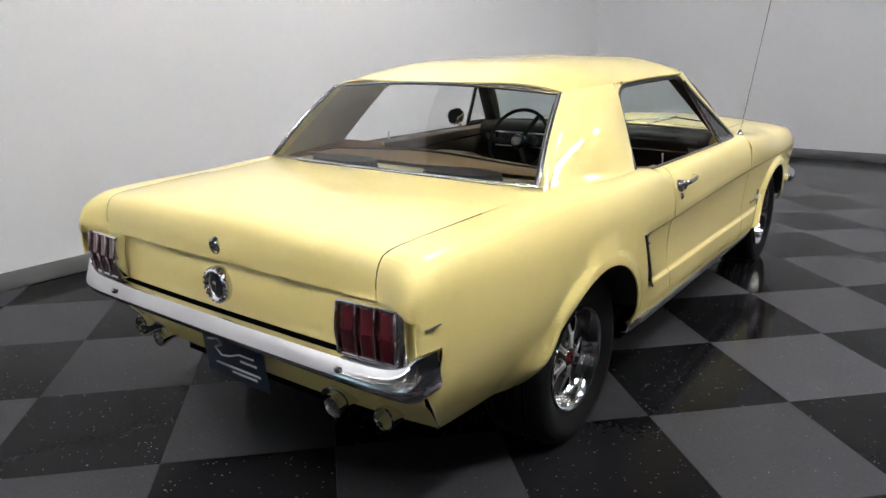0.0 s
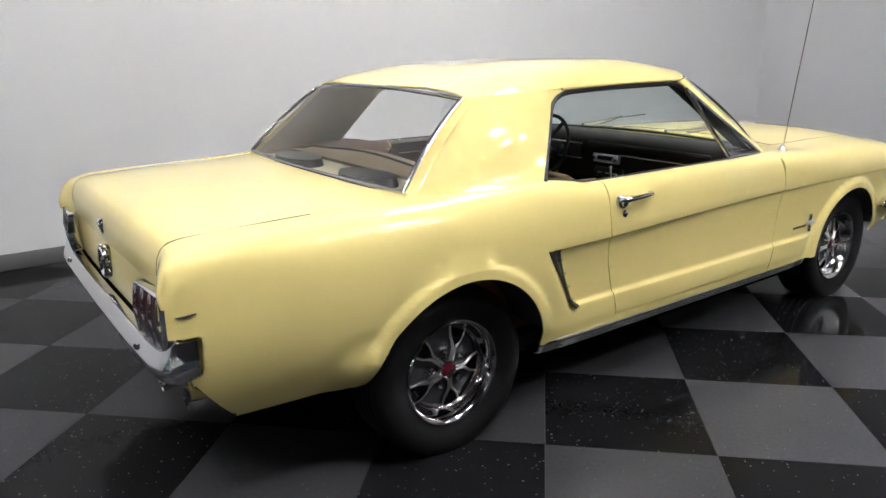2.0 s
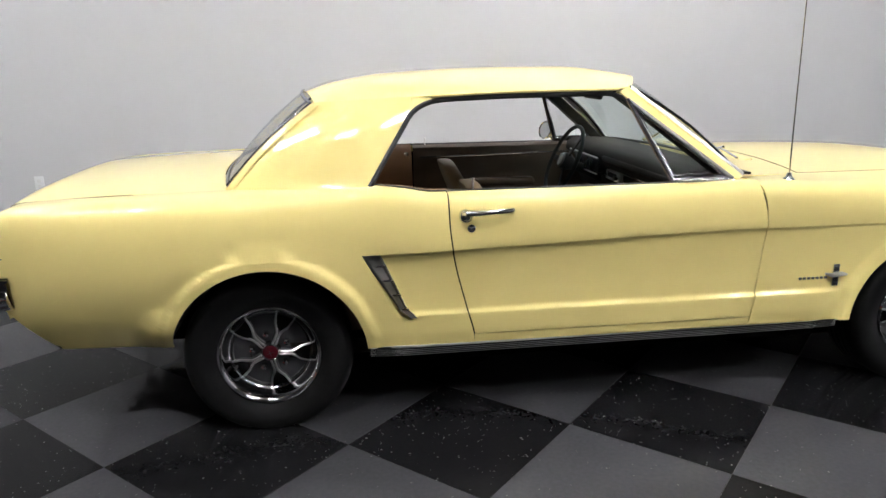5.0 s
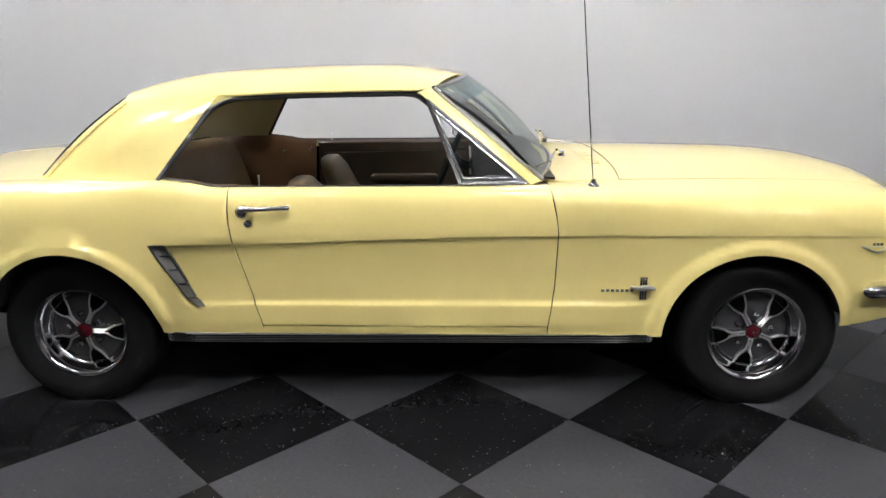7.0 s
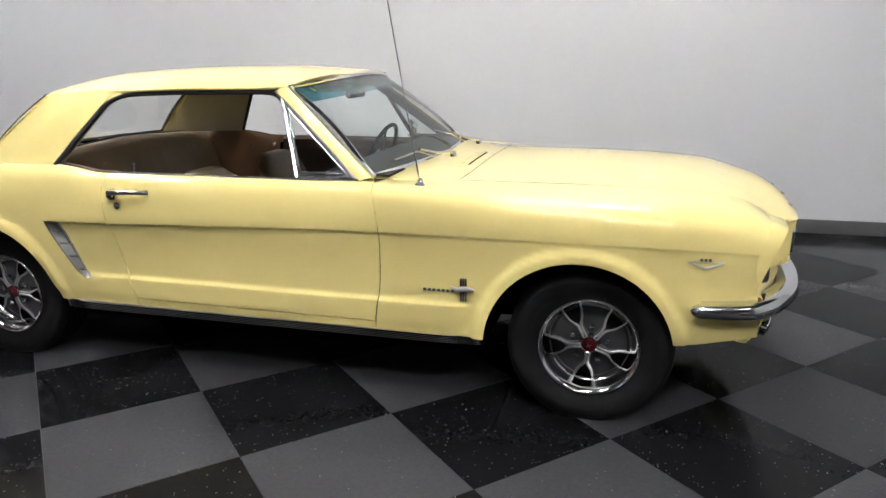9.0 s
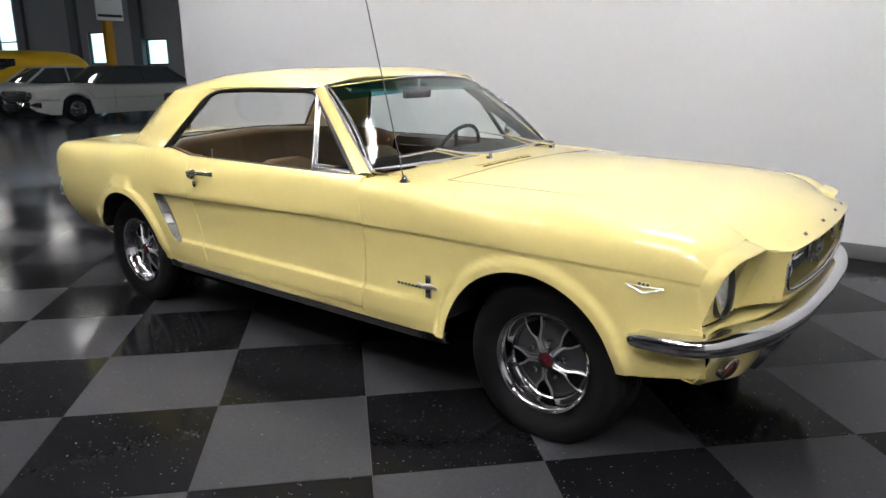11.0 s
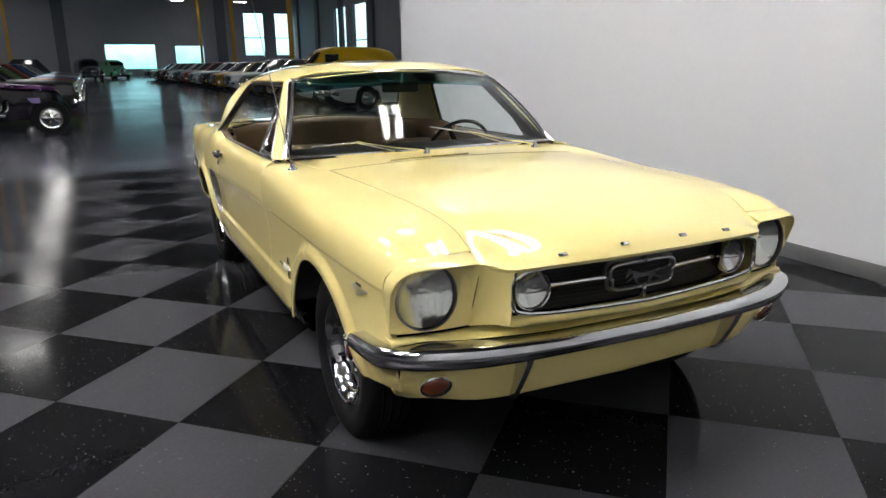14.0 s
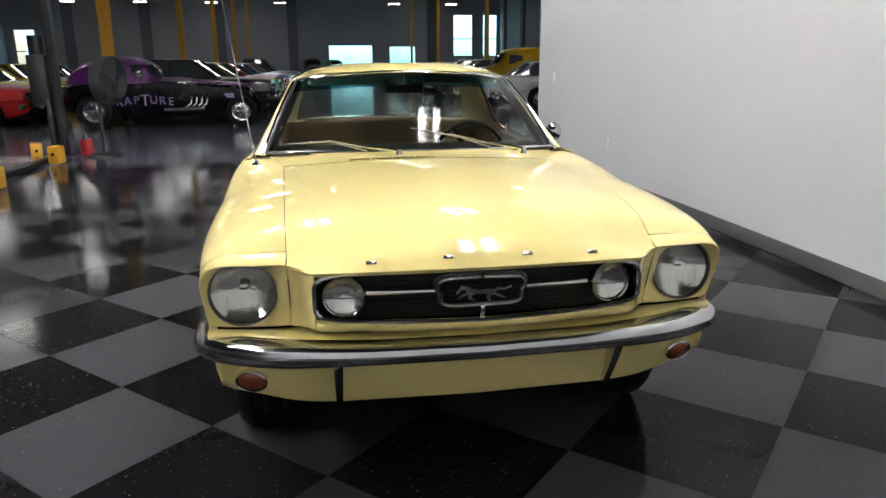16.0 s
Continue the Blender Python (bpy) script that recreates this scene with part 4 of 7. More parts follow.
# a plain galloping shape, in millimetres across and up
HORSE = ((-92, 1), (-88, 9), (-78, 19), (-71, 27), (-67, 21), (-52, 19), (-36, 12), (-14, 7), (12, 10), (28, 10), (38, 7), (54, 14), (74, 9), (98, 17), (94, 11), (74, 4), (56, 7), (44, 0), (44, -6), (60, -10), (78, -20), (74, -24),
         (54, -15), (34, -9), (22, -20), (30, -30), (24, -32), (12, -20), (14, -7), (-10, -5), (-34, -7), (-40, -16), (-24, -26), (-28, -30), (-50, -18), (-50, -8), (-68, -10), (-82, -20), (-86, -17), (-72, -4), (-54, 0), (-64, 11), (-76, 7), (-86, -4))
bm = bmesh.new()
front = bm.faces.new([bm.verts.new((2.092, y * 0.00088, 0.690 + z * 0.00104)) for y, z in HORSE])
grown = bmesh.ops.extrude_face_region(bm, geom=[front])
for q in grown["geom"]:
    if isinstance(q, bmesh.types.BMVert):
        q.co.x += 0.008
        q.co.z = 0.690 + (q.co.z - 0.690) * 0.92
part("emblem", bm, M_DULLCHROME, grille)

# lower front: apron under the grille, bumper, valance
rows, lower = [], []
for i in range(41):
    y = lerp(-0.505, 0.505, i / 40)
    t = abs(y) / 0.505
    xf = 2.120 - 0.022 * (y / 0.488) ** 2 - 0.035 * smooth01(0.93, 1.0, t)
    zt = 0.622 - 0.012 * (1 - min(1, abs(y) / 0.4))
    lower.append([(xf - 0.02, y, zt + 0.002), (xf, y, zt - 0.004), (xf + 0.002, y, zt - 0.014), (xf - 0.005, y, zt - 0.024), (xf - 0.013, y, zt - 0.032), (xf - 0.06, y, zt - 0.033)])
sheet("grille_lower_panel", lower, M_PAINT, coupe, thick=0.003, smooth=60)
for i in range(41):
    y = lerp(-0.813, 0.813, i / 40)
    t = min(1.0, abs(y) / 0.79)
    xf = 2.060 - 0.02 * t - 0.115 * smooth01(0.5, 1.0, t)
    zt = 0.565 - 0.006 * (1 - t)
    rows.append([(xf - 0.10, y, zt - 0.002), (xf - 0.02, y, zt), (xf + 0.022, y, zt - 0.004), (xf + 0.03, y, zt - 0.010), (xf + 0.032, y, zt - 0.024), (xf, y, zt - 0.05)])
sheet("stone_deflector", rows, M_PAINT, coupe, thick=0.004, smooth=60)
rows = []
for i in range(41):
    y = lerp(-0.790, 0.790, i / 40)
    t = min(1.0, abs(y) / 0.80)
    xf = 2.062 - 0.03 * t - 0.068 * smooth01(0.66, 1.0, t)
    zb = 0.326 + 0.034 * smooth01(0.50, 1.0, t) + 0.018 * smooth01(0.95, 1.0, t)
    rows.append([(xf + 0.01, y, 0.55), (xf + 0.008, y, 0.50), (xf - 0.002, y, 0.45), (xf - 0.022, y, lerp(0.45, zb, 0.6)), (xf - 0.045, y, zb), (xf - 0.08, y, zb + 0.004)])
# near-black sheet behind the deflector paints the deep shade above it
sheet("deflector_shade", [[(x - 0.16, y * 0.95, z) for x, y, z in ((r[0][0], r[0][1], 0.545), (r[0][0], r[0][1], 0.60))] for r in rows], M_SHADE, coupe, thick=0.003)
valance = sheet("front_valance", rows, M_PAINT, coupe, thick=0.004, smooth=60)
for y, z in ((-0.09, 0.478), (0.10, 0.478), (0.0, 0.40)):
    part("bolt_hole", cyl_bm(0.006, 0.006, 0.006, pose(2.069 - 0.035 * (z < 0.45), y, z, 0, 90, 0), 10), M_BLACK, valance)


def bumper(name, plan, tops, lows, mat, sgn, blade):
    """plan: knots of (x, |y|) from the middle out; tops and lows: heights at the same knots."""
    n = len(plan)
    ks = list(range(n))
    fx, fy = pchip(ks, [p[0] for p in plan]), pchip(ks, [p[1] for p in plan])
    ft, fl = pchip(ks, tops), pchip(ks, lows)
    rows = []
    steps = [(n - 1) * q / 60 for q in range(60, -1, -1)]
    for side in (-1, 1):
        for q in (steps if side < 0 else steps[::-1][1:]):
            x, y = fx(q), fy(q)
            dx, dy = fx(min(q + 0.02, n - 1)) - fx(max(q - 0.02, 0)), fy(min(q + 0.02, n - 1)) - fy(max(q - 0.02, 0))
            h = math.hypot(dx, dy)
            nx, ny = (dy / h) * sgn, -(dx / h) * sgn
            zt, zb = ft(q), fl(q)
            rows.append([(x + nx * d, side * (y + ny * d), lerp(zb, zt, t)) for d, t in blade])
    return sweep(name, rows, None, mat, coupe, smooth=50)


front_bar = bumper("front_bumper", [(2.132, 0.0), (2.124, 0.3), (2.090, 0.55), (2.035, 0.70), (1.972, 0.79), (1.91, 0.828), (1.84, 0.840), (1.755, 0.845), (1.742, 0.835)],
                   [0.570, 0.572, 0.578, 0.578, 0.566, 0.557, 0.551, 0.544, 0.532], [0.497, 0.497, 0.489, 0.484, 0.480, 0.476, 0.476, 0.476, 0.490], M_CHROME, 1,
                   ((-0.060, 0.68), (-0.050, 0.76), (-0.035, 0.81), (-0.012, 0.82), (0.006, 0.80), (0.018, 0.76), (0.026, 0.69), (0.031, 0.57), (0.034, 0.42), (0.033, 0.24), (0.023, 0.07), (0.002, 0.0), (-0.020, 0.05), (-0.045, 0.5)))
rear_bar = bumper("rear_bumper", [(-2.335, 0.0), (-2.332, 0.4), (-2.326, 0.66), (-2.316, 0.745), (-2.292, 0.785), (-2.236, 0.800)],
                  [0.598, 0.598, 0.602, 0.620, 0.648, 0.655], [0.528, 0.528, 0.526, 0.524, 0.528, 0.540], M_CHROME, -1,
                  ((-0.04, 0.98), (-0.012, 1.0), (-0.004, 0.96), (0.014, 0.40), (0.016, 0.32), (0.010, 0.14), (-0.002, 0.01), (-0.02, 0.0), (-0.03, 0.3), (-0.04, 0.8)))
for y in (-0.60, 0.60):
    v, f = lathe([(0.0, 0.006), (0.008, 0.004), (0.011, -0.002)], 14, "x")
    mesh_object("bumper_bolt", [(-2.341 - a, b + y * 0.91, c + 0.572) for a, b, c in v], f, M_CHROME, rear_bar)
    mesh_object("bumper_bolt", [(2.078 + a, b + y * 1.0, c + 0.545) for a, b, c in v], f, M_CHROME, front_bar)
for s in (-1, 1):
    g = new("bumper_guard")
    g.parent = coupe
    rows = []
    for k in range(9):
        t = k / 8
        z = lerp(0.53, 0.325, t)
        x = lerp(2.125, 2.02, t ** 1.3)
        h = lerp(0.014, 0.010, t)
        deep = 0.10 * (1 - 0.35 * t)
        rows.append([(x - deep, s * 0.43 - h, z), (x, s * 0.43 - h, z), (x + 0.010, s * 0.43, z), (x, s * 0.43 + h, z), (x - deep, s * 0.43 + h, z)])
    sweep("guard_blade", rows, None, M_CHROME, g, smooth=50)
    # turn signal
    ts = new("turn_signal")
    ts.parent = coupe
    ts.matrix_basis = pose(1.996, s * 0.69, 0.414, 0, 14, s * 12)
    v, f = lathe([(0.044, -0.015), (0.044, 0.006), (0.041, 0.009), (0.0385, 0.006)], 32, "x")
    mesh_object("signal_bezel", [(a, b * 1.12, c * 0.86) for a, b, c in v], f, M_CHROME, ts)
    v, f = lathe([(0.039 * math.cos(a), 0.005 + 0.012 * math.sin(a)) for a in np.linspace(0, math.pi / 2, 7)], 32, "x")
    mesh_object("signal_lens", [(a, b * 1.12, c * 0.86) for a, b, c in v], f, M_AMBER, ts)

# trunk lid, tulip panel and tail
deck = pchip([0, 1, 2, 3, 4, 5, 6, 7], [-1.615, -1.85, -2.10, -2.215, -2.262, -2.284, -2.292, -2.293])
deck_z = pchip([0, 1, 2, 3, 4, 5, 6, 7], [0.925, 0.921, 0.911, 0.904, 0.891, 0.860, 0.814, 0.768])


def edge_drop(q):
    return 0.004 + 0.008 * smooth01(6.5, 4, q)


rows = []
for i in range(57):
    q = 7 * i / 56
    row = []
    for v in vs:
        t = abs(v)
        x = deck(q) + 0.012 * t ** 2 * smooth01(2, 5, q)
        z = deck_z(q) + 0.012 * (1 - t ** 2.2) * smooth01(6.5, 2, q) - edge_drop(q) * t ** 4
        if q < 1:
            near = -1.502 - 0.055 * (1 - v * v) + 0.06 * t ** 6
            x = lerp(near, deck(1), q)
            z = lerp(0.931 + 0.008 * (1 - t ** 2.2) - 0.010 * t * t, z, q * (2 - q))
        row.append((x, (quarter_aw(x) - 0.0034) * v, z))
    rows.append(row)
trunk = sheet("trunk_lid", rows, M_PAINT, coupe, thick=0.004, smooth=50)
# near-black backing below the lid paints the shade in its gap
part("trunk_shade_box", box_bm(-2.2, -1.55, -0.66, 0.66, 0.84, 0.868), M_SHADE, coupe, smooth=0)
for s in (-1, 1):
    sheet("trunk_shade_strip", [[(deck(q) + 0.034, s * (quarter_aw(deck(q)) + d), deck_z(q) - edge_drop(q) - 0.014) for d in (-0.035, 0.0, 0.03)] for q in np.linspace(0.0, 6.6, 30)], M_SHADE, coupe, thick=0.002)
# thin near-black line on the lid edge paints more of that gap shade
for s in (-1, 1):
    line = []
    for q in np.linspace(0.9, 6.3, 34):
        x = deck(q) + 0.012 * smooth01(2, 5, q)
        line.append((x, s * (quarter_aw(x) - 0.0016), deck_z(q) - edge_drop(q) - 0.0005))
    tube("trunk_gap_line", line, 0.0010, M_SHADE, coupe, seg=5)
tail_face = pchip([0.50, 0.56, 0.60, 0.70, 0.772], [-2.255, -2.270, -2.280, -2.284, -2.270])
for s in (-1, 1):
    rows = []
    for k, e in enumerate(quarter_edge[s]):
        lo, hi = 2.6, 7.0
        for _ in range(30):
            q = (lo + hi) / 2
            lo, hi = (q, hi) if deck_z(q) - edge_drop(q) > e.z else (lo, q)
        if k == 0:
            q0 = next(w / 100 for w in range(200, 700) if deck(w / 100) + 0.012 * smooth01(2, 5, w / 100) < e.x)
        q = max(q, q0 + 0.06 * k)
        x2, z2 = deck(q) + 0.012 * smooth01(2, 5, q), deck_z(q) - edge_drop(q)
        far = Vector((x2, s * (quarter_aw(x2) + 0.0004), z2))
        if e.z < 0.764:
            far = Vector((tail_face(e.z) + 0.004, s * 0.66, e.z))
        # leaves the quarter along its own surface and meets the lid square across
        z = e.z
        for _ in range(4):
            x = lerp(tail_x(z), door_rear(z), 0.01)
            w, z = section_point(x, quarter_top, sill_r, k)
        out = (e - Vector((x, s * w, z))).normalized()
        reach = (far - e).length
        t0 = out * reach * lerp(0.55, 1.0, smooth01(0.72, 0.80, e.z)) * lerp(1.0, 0.4, smooth01(0.85, 0.885, e.z))
        t1 = Vector((-0.07, -s, 0)) * reach * lerp(0.9, 0.4, smooth01(0.85, 0.885, e.z))
        row = []
        for t in np.linspace(0, 1, 13):
            t = float(t)
            row.append(tuple(e * (2 * t ** 3 - 3 * t * t + 1) + t0 * (t ** 3 - 2 * t * t + t) + far * (3 * t * t - 2 * t ** 3) + t1 * (t ** 3 - t * t)))
        rows.append(row)
    # the extension runs on from the quarter without a seam
    verts, faces = grid(rows)
    bm = bmesh.new()
    bm.from_mesh(quarters[s].data)
    added = [bm.verts.new(p) for p in verts]
    for fc in faces:
        bm.faces.new([added[q] for q in (fc[::-1] if s > 0 else fc)]).smooth = True
    bmesh.ops.remove_doubles(bm, verts=bm.verts, dist=0.0003)
    bm.to_mesh(quarters[s].data)
    bm.free()
    thicken(quarters[s], 0.006, 65)
rows = []
for i in range(33):
    y = lerp(-0.772, 0.772, i / 32)
    t = abs(y) / 0.772
    rows.append([(tail_face(z) + 0.012 * t * t - 0.012 * smooth01(0.93, 1.0, t), y, z) for z in (0.772, 0.76, 0.72, 0.66, 0.60, 0.57, 0.54, 0.50)])
tail = sheet("tail_panel", rows, M_PAINT, coupe, thick=0.004)
# near-black strip on the tail panel paints the shade above the bumper
sheet("bumper_shade", [[(tail_face(z) - 0.004 + 0.012 * (y / 0.772) ** 2, y, z) for z in (0.606, 0.590, 0.560)] for y in np.linspace(-0.70, 0.70, 25)], M_SHADE, coupe, thick=0.002)
rows = []
for i in range(33):
    y = lerp(-0.775, 0.775, i / 32)
    t = abs(y) / 0.775
    zb = 0.395 - 0.036 * t ** 3
    tw = 1 - 0.075 * smooth01(0.5, 1.0, t)
    rows.append([(-2.262 + 0.01 * t * t, y, 0.535), (-2.258 + 0.014 * t * t, y * lerp(1, tw, 0.3), 0.50), (-2.240 + 0.05 * t ** 3, y * lerp(1, tw, 0.6), 0.445), (-2.215 + 0.09 * t ** 3, y * tw, zb), (-2.17 + 0.06 * t ** 3, y * tw, zb + 0.01)])
sheet("rear_valance", rows, M_PAINT, coupe, thick=0.004, smooth=60)
for r in (rows[0], rows[-1]):
    tube("valance_seam", [(x - 0.001, y * 1.002, z - 0.001) for x, y, z in r[1:4]], 0.0022, M_SHADE, coupe, seg=5)
for s in (-1, 1):
    lamp = new("tail_light")
    lamp.parent = coupe
    tagged(lamp, "three-bar red tail light with chrome bezel")
    lamp.matrix_basis = Matrix.LocRotScale((-2.292, s * 0.628, 0.684), Euler((0, 0, radians(-s * 4))), (1.0, 0.93, 0.84))
    bm = bmesh.new()
    for y0, y1 in ((-0.106, -0.098), (-0.0365, -0.0305), (0.0305, 0.0365), (0.098, 0.106)):
        for sg in (-1, 1):
            box_bm(-0.026, 0.014, y0, y1, -0.002, 0.088, 0.0025, bm=bm, m=Matrix(((1, 0, 0.10, -0.008), (0, 1, 0, 0), (0, 0, sg, 0), (0, 0, 0, 1))))
    for z0, z1 in ((-0.094, -0.080), (0.080, 0.094)):
        box_bm(-0.021, 0.012, -0.108, 0.108, z0, z1, 0.004, bm=bm)
    box_bm(-0.022, 0.030, s * 0.103, s * 0.127, -0.090, 0.090, 0.010, bm=bm, segments=3)
    part("bezel", bm, M_CHROME, lamp)
    for yc in (-0.067, 0.0, 0.067):
        bm = bmesh.new()
        rows = []
        for q, d in ((-0.080, -0.013), (-0.005, -0.0215), (0.0, -0.0225), (0.005, -0.0215), (0.080, -0.013)):
            rows.append([(d + 0.006, yc - 0.029, q), (d - 0.004, yc - 0.02, q), (d - 0.006, yc, q), (d - 0.004, yc + 0.02, q), (d + 0.006, yc + 0.029, q)])
        sheet("lens", rows, M_RED, lamp, smooth=30)
cap = new("fuel_cap")
cap.parent = coupe
tagged(cap, "round chrome fuel filler cap with dark centre")
cap.matrix_basis = Matrix.LocRotScale((-2.284, 0.0, 0.690), None, (0.9, 0.82, 0.82))
v, f = lathe([(0.070, 0.004), (0.072, -0.012), (0.066, -0.026), (0.056, -0.030), (0.048, -0.024), (0.045, -0.018)], 40, "x")
mesh_object("cap_rim", v, f, M_CHROME, cap)
v, f = lathe([(0.046, -0.016), (0.03, -0.022), (0.0, -0.024)], 32, "x")
mesh_object("cap_face", v, f, M_STEEL, cap)
for k in range(20):
    a = k * math.pi / 10
    part("cap_lug", box_bm(-0.008, 0.006, -0.0045, 0.0045, -0.006, 0.006, 0.002, m=pose(-0.020, 0.0665 * math.cos(a), 0.0665 * math.sin(a), math.degrees(a))), M_DULLCHROME, cap)
for k in (-1, 0, 1):
    part("cap_bar", box_bm(-0.028, -0.022, k * 0.007 - 0.0022, k * 0.007 + 0.0022, -0.018 + 0.004 * abs(k), 0.018 - 0.004 * abs(k), 0.001), M_BRIGHT, cap)
lock = new("trunk_lock")
lock.parent = coupe
lock.matrix_basis = pose(-2.286, 0.0, 0.812, 0, -14, 0)
v, f = lathe([(0.026, 0.006), (0.026, -0.008), (0.02, -0.014), (0.016, -0.010), (0.0, -0.012)], 28, "x")
mesh_object("lock_bezel", [(a, b * 0.9, c * 1.15) for a, b, c in v], f, M_CHROME, lock)
part("keyhole", box_bm(-0.0145, -0.011, -0.002, 0.002, -0.008, 0.008), M_BLACK, lock, smooth=0)

# show plate below the rear bumper
plate = new("number_plate")
plate.parent = coupe
tagged(plate, "navy blue show plate with white printed bars")
plate.matrix_basis = pose(-2.275, -0.02, 0.432, 0, -6, 0)
part("plate_sheet", box_bm(-0.002, 0.002, -0.150, 0.150, -0.076, 0.076, 0.001), M_PLATE, plate)
tube("print_swash", [(-0.0035, y, z) for y, z in ((0.12, 0.052), (0.07, 0.062), (0.05, 0.045), (0.09, 0.028), (0.06, 0.005), (0.02, 0.012), (-0.03, 0.03), (-0.10, 0.03))], 0.0035, M_WHITE, plate, seg=5)
for y0, y1, z in ((-0.11, -0.03, 0.006), (-0.12, 0.10, -0.028), (-0.10, 0.02, -0.045)):
    part("print_bar", box_bm(-0.0032, -0.0021, y0, y1, z - 0.004, z + 0.004), M_WHITE, plate, smooth=0)
part("plate_bracket", box_bm(0.003, 0.07, -0.10, 0.10, 0.02, 0.05), M_DARK, plate, smooth=0)

# exhaust tips and reversing lamps
for s in (-1, 1):
    ex = new("exhaust")
    ex.parent = coupe
    ex.matrix_basis = Matrix.LocRotScale((-2.225, s * 0.435, 0.395), Euler((0, radians(-8), 0)), (0.82, 0.82, 0.82))
    v, f = lathe([(0.026, 0.25), (0.028, 0.02), (0.036, -0.035), (0.040, -0.045), (0.037, -0.046), (0.031, -0.03), (0.028, 0.1), (0.0, 0.1)], 28, "x")
    mesh_object("exhaust_tip", v, f, M_BRIGHT, ex)
    rows = [[(-2.250 + 0.05 * q, s * 0.435 + 0.050 * math.cos(a), 0.410 + 0.032 * math.sin(a) - 0.010 * q) for q in (0, 1)] for a in np.linspace(0, math.pi, 13)]
    sheet("exhaust_surround", rows, M_CHROME, coupe, thick=0.006)
    rl = new("reversing_lamp")
    rl.parent = coupe
    rl.matrix_basis = Matrix.LocRotScale((-2.215, s * 0.60, 0.392), None, (0.86, 0.86, 0.86))
    v, f = lathe([(0.0, 0.10), (0.028, 0.08), (0.040, 0.03), (0.043, -0.012), (0.039, -0.018), (0.036, -0.012)], 32, "x")
    mesh_object("lamp_housing", v, f, M_CHROME, rl)
    v, f = lathe([(0.037 * math.cos(a), -0.011 - 0.008 * math.sin(a)) for a in np.linspace(0, math.pi / 2, 6)], 32, "x")
    mesh_object("lamp_lens", v, f, M_LENS, rl)
    part("lamp_bracket", box_bm(-2.20, -2.08, s * 0.60 - 0.02, s * 0.60 + 0.02, 0.40, 0.425, 0.004), M_BRIGHT, coupe)

# ---- greenhouse ----
roof_c = pchip([-1.215, -1.1, -0.86, -0.35, -0.1, 0.1, 0.215], [1.254, 1.291, 1.328, 1.348, 1.347, 1.325, 1.303])
roof_w = pchip([-1.16, -0.8, -0.4, -0.03, 0.04, 0.09], [0.578, 0.608, 0.618, 0.610, 0.600, 0.584])
roof_e = pchip([-1.16, -0.78, -0.4, -0.08, 0.02, 0.09], [1.222, 1.240, 1.254, 1.257, 1.258, 1.263])
rows = []
for i in range(61):
    u = i / 60
    row = []
    for v in vs:
        t = abs(v)
        x = lerp(-1.215 + 0.055 * t ** 2.2, 0.215 - 0.125 * t ** 2.4, u)
        xe = lerp(-1.16, 0.09, u)
        w, ze = roof_w(xe), roof_e(xe)
        zc = roof_c(x)
        row.append((x, w * v, ze + (zc - ze) * (1 - t ** 4.0)))
    rows.append(row)
sheet("roof", rows, M_PAINT, coupe, thick=0.005, flip=True, smooth=60)
inner = [[(p[0], p[1] * 0.97, p[2] - 0.028) for p in r[2:-2]] for r in rows[2:-2]]
sheet("headliner", inner, M_HEADLINER, coupe, "beige headliner", smooth=60)


def bez3(a, b, c, t):
    return Vector(a) * (1 - t) ** 2 + Vector(b) * 2 * t * (1 - t) + Vector(c) * t * t


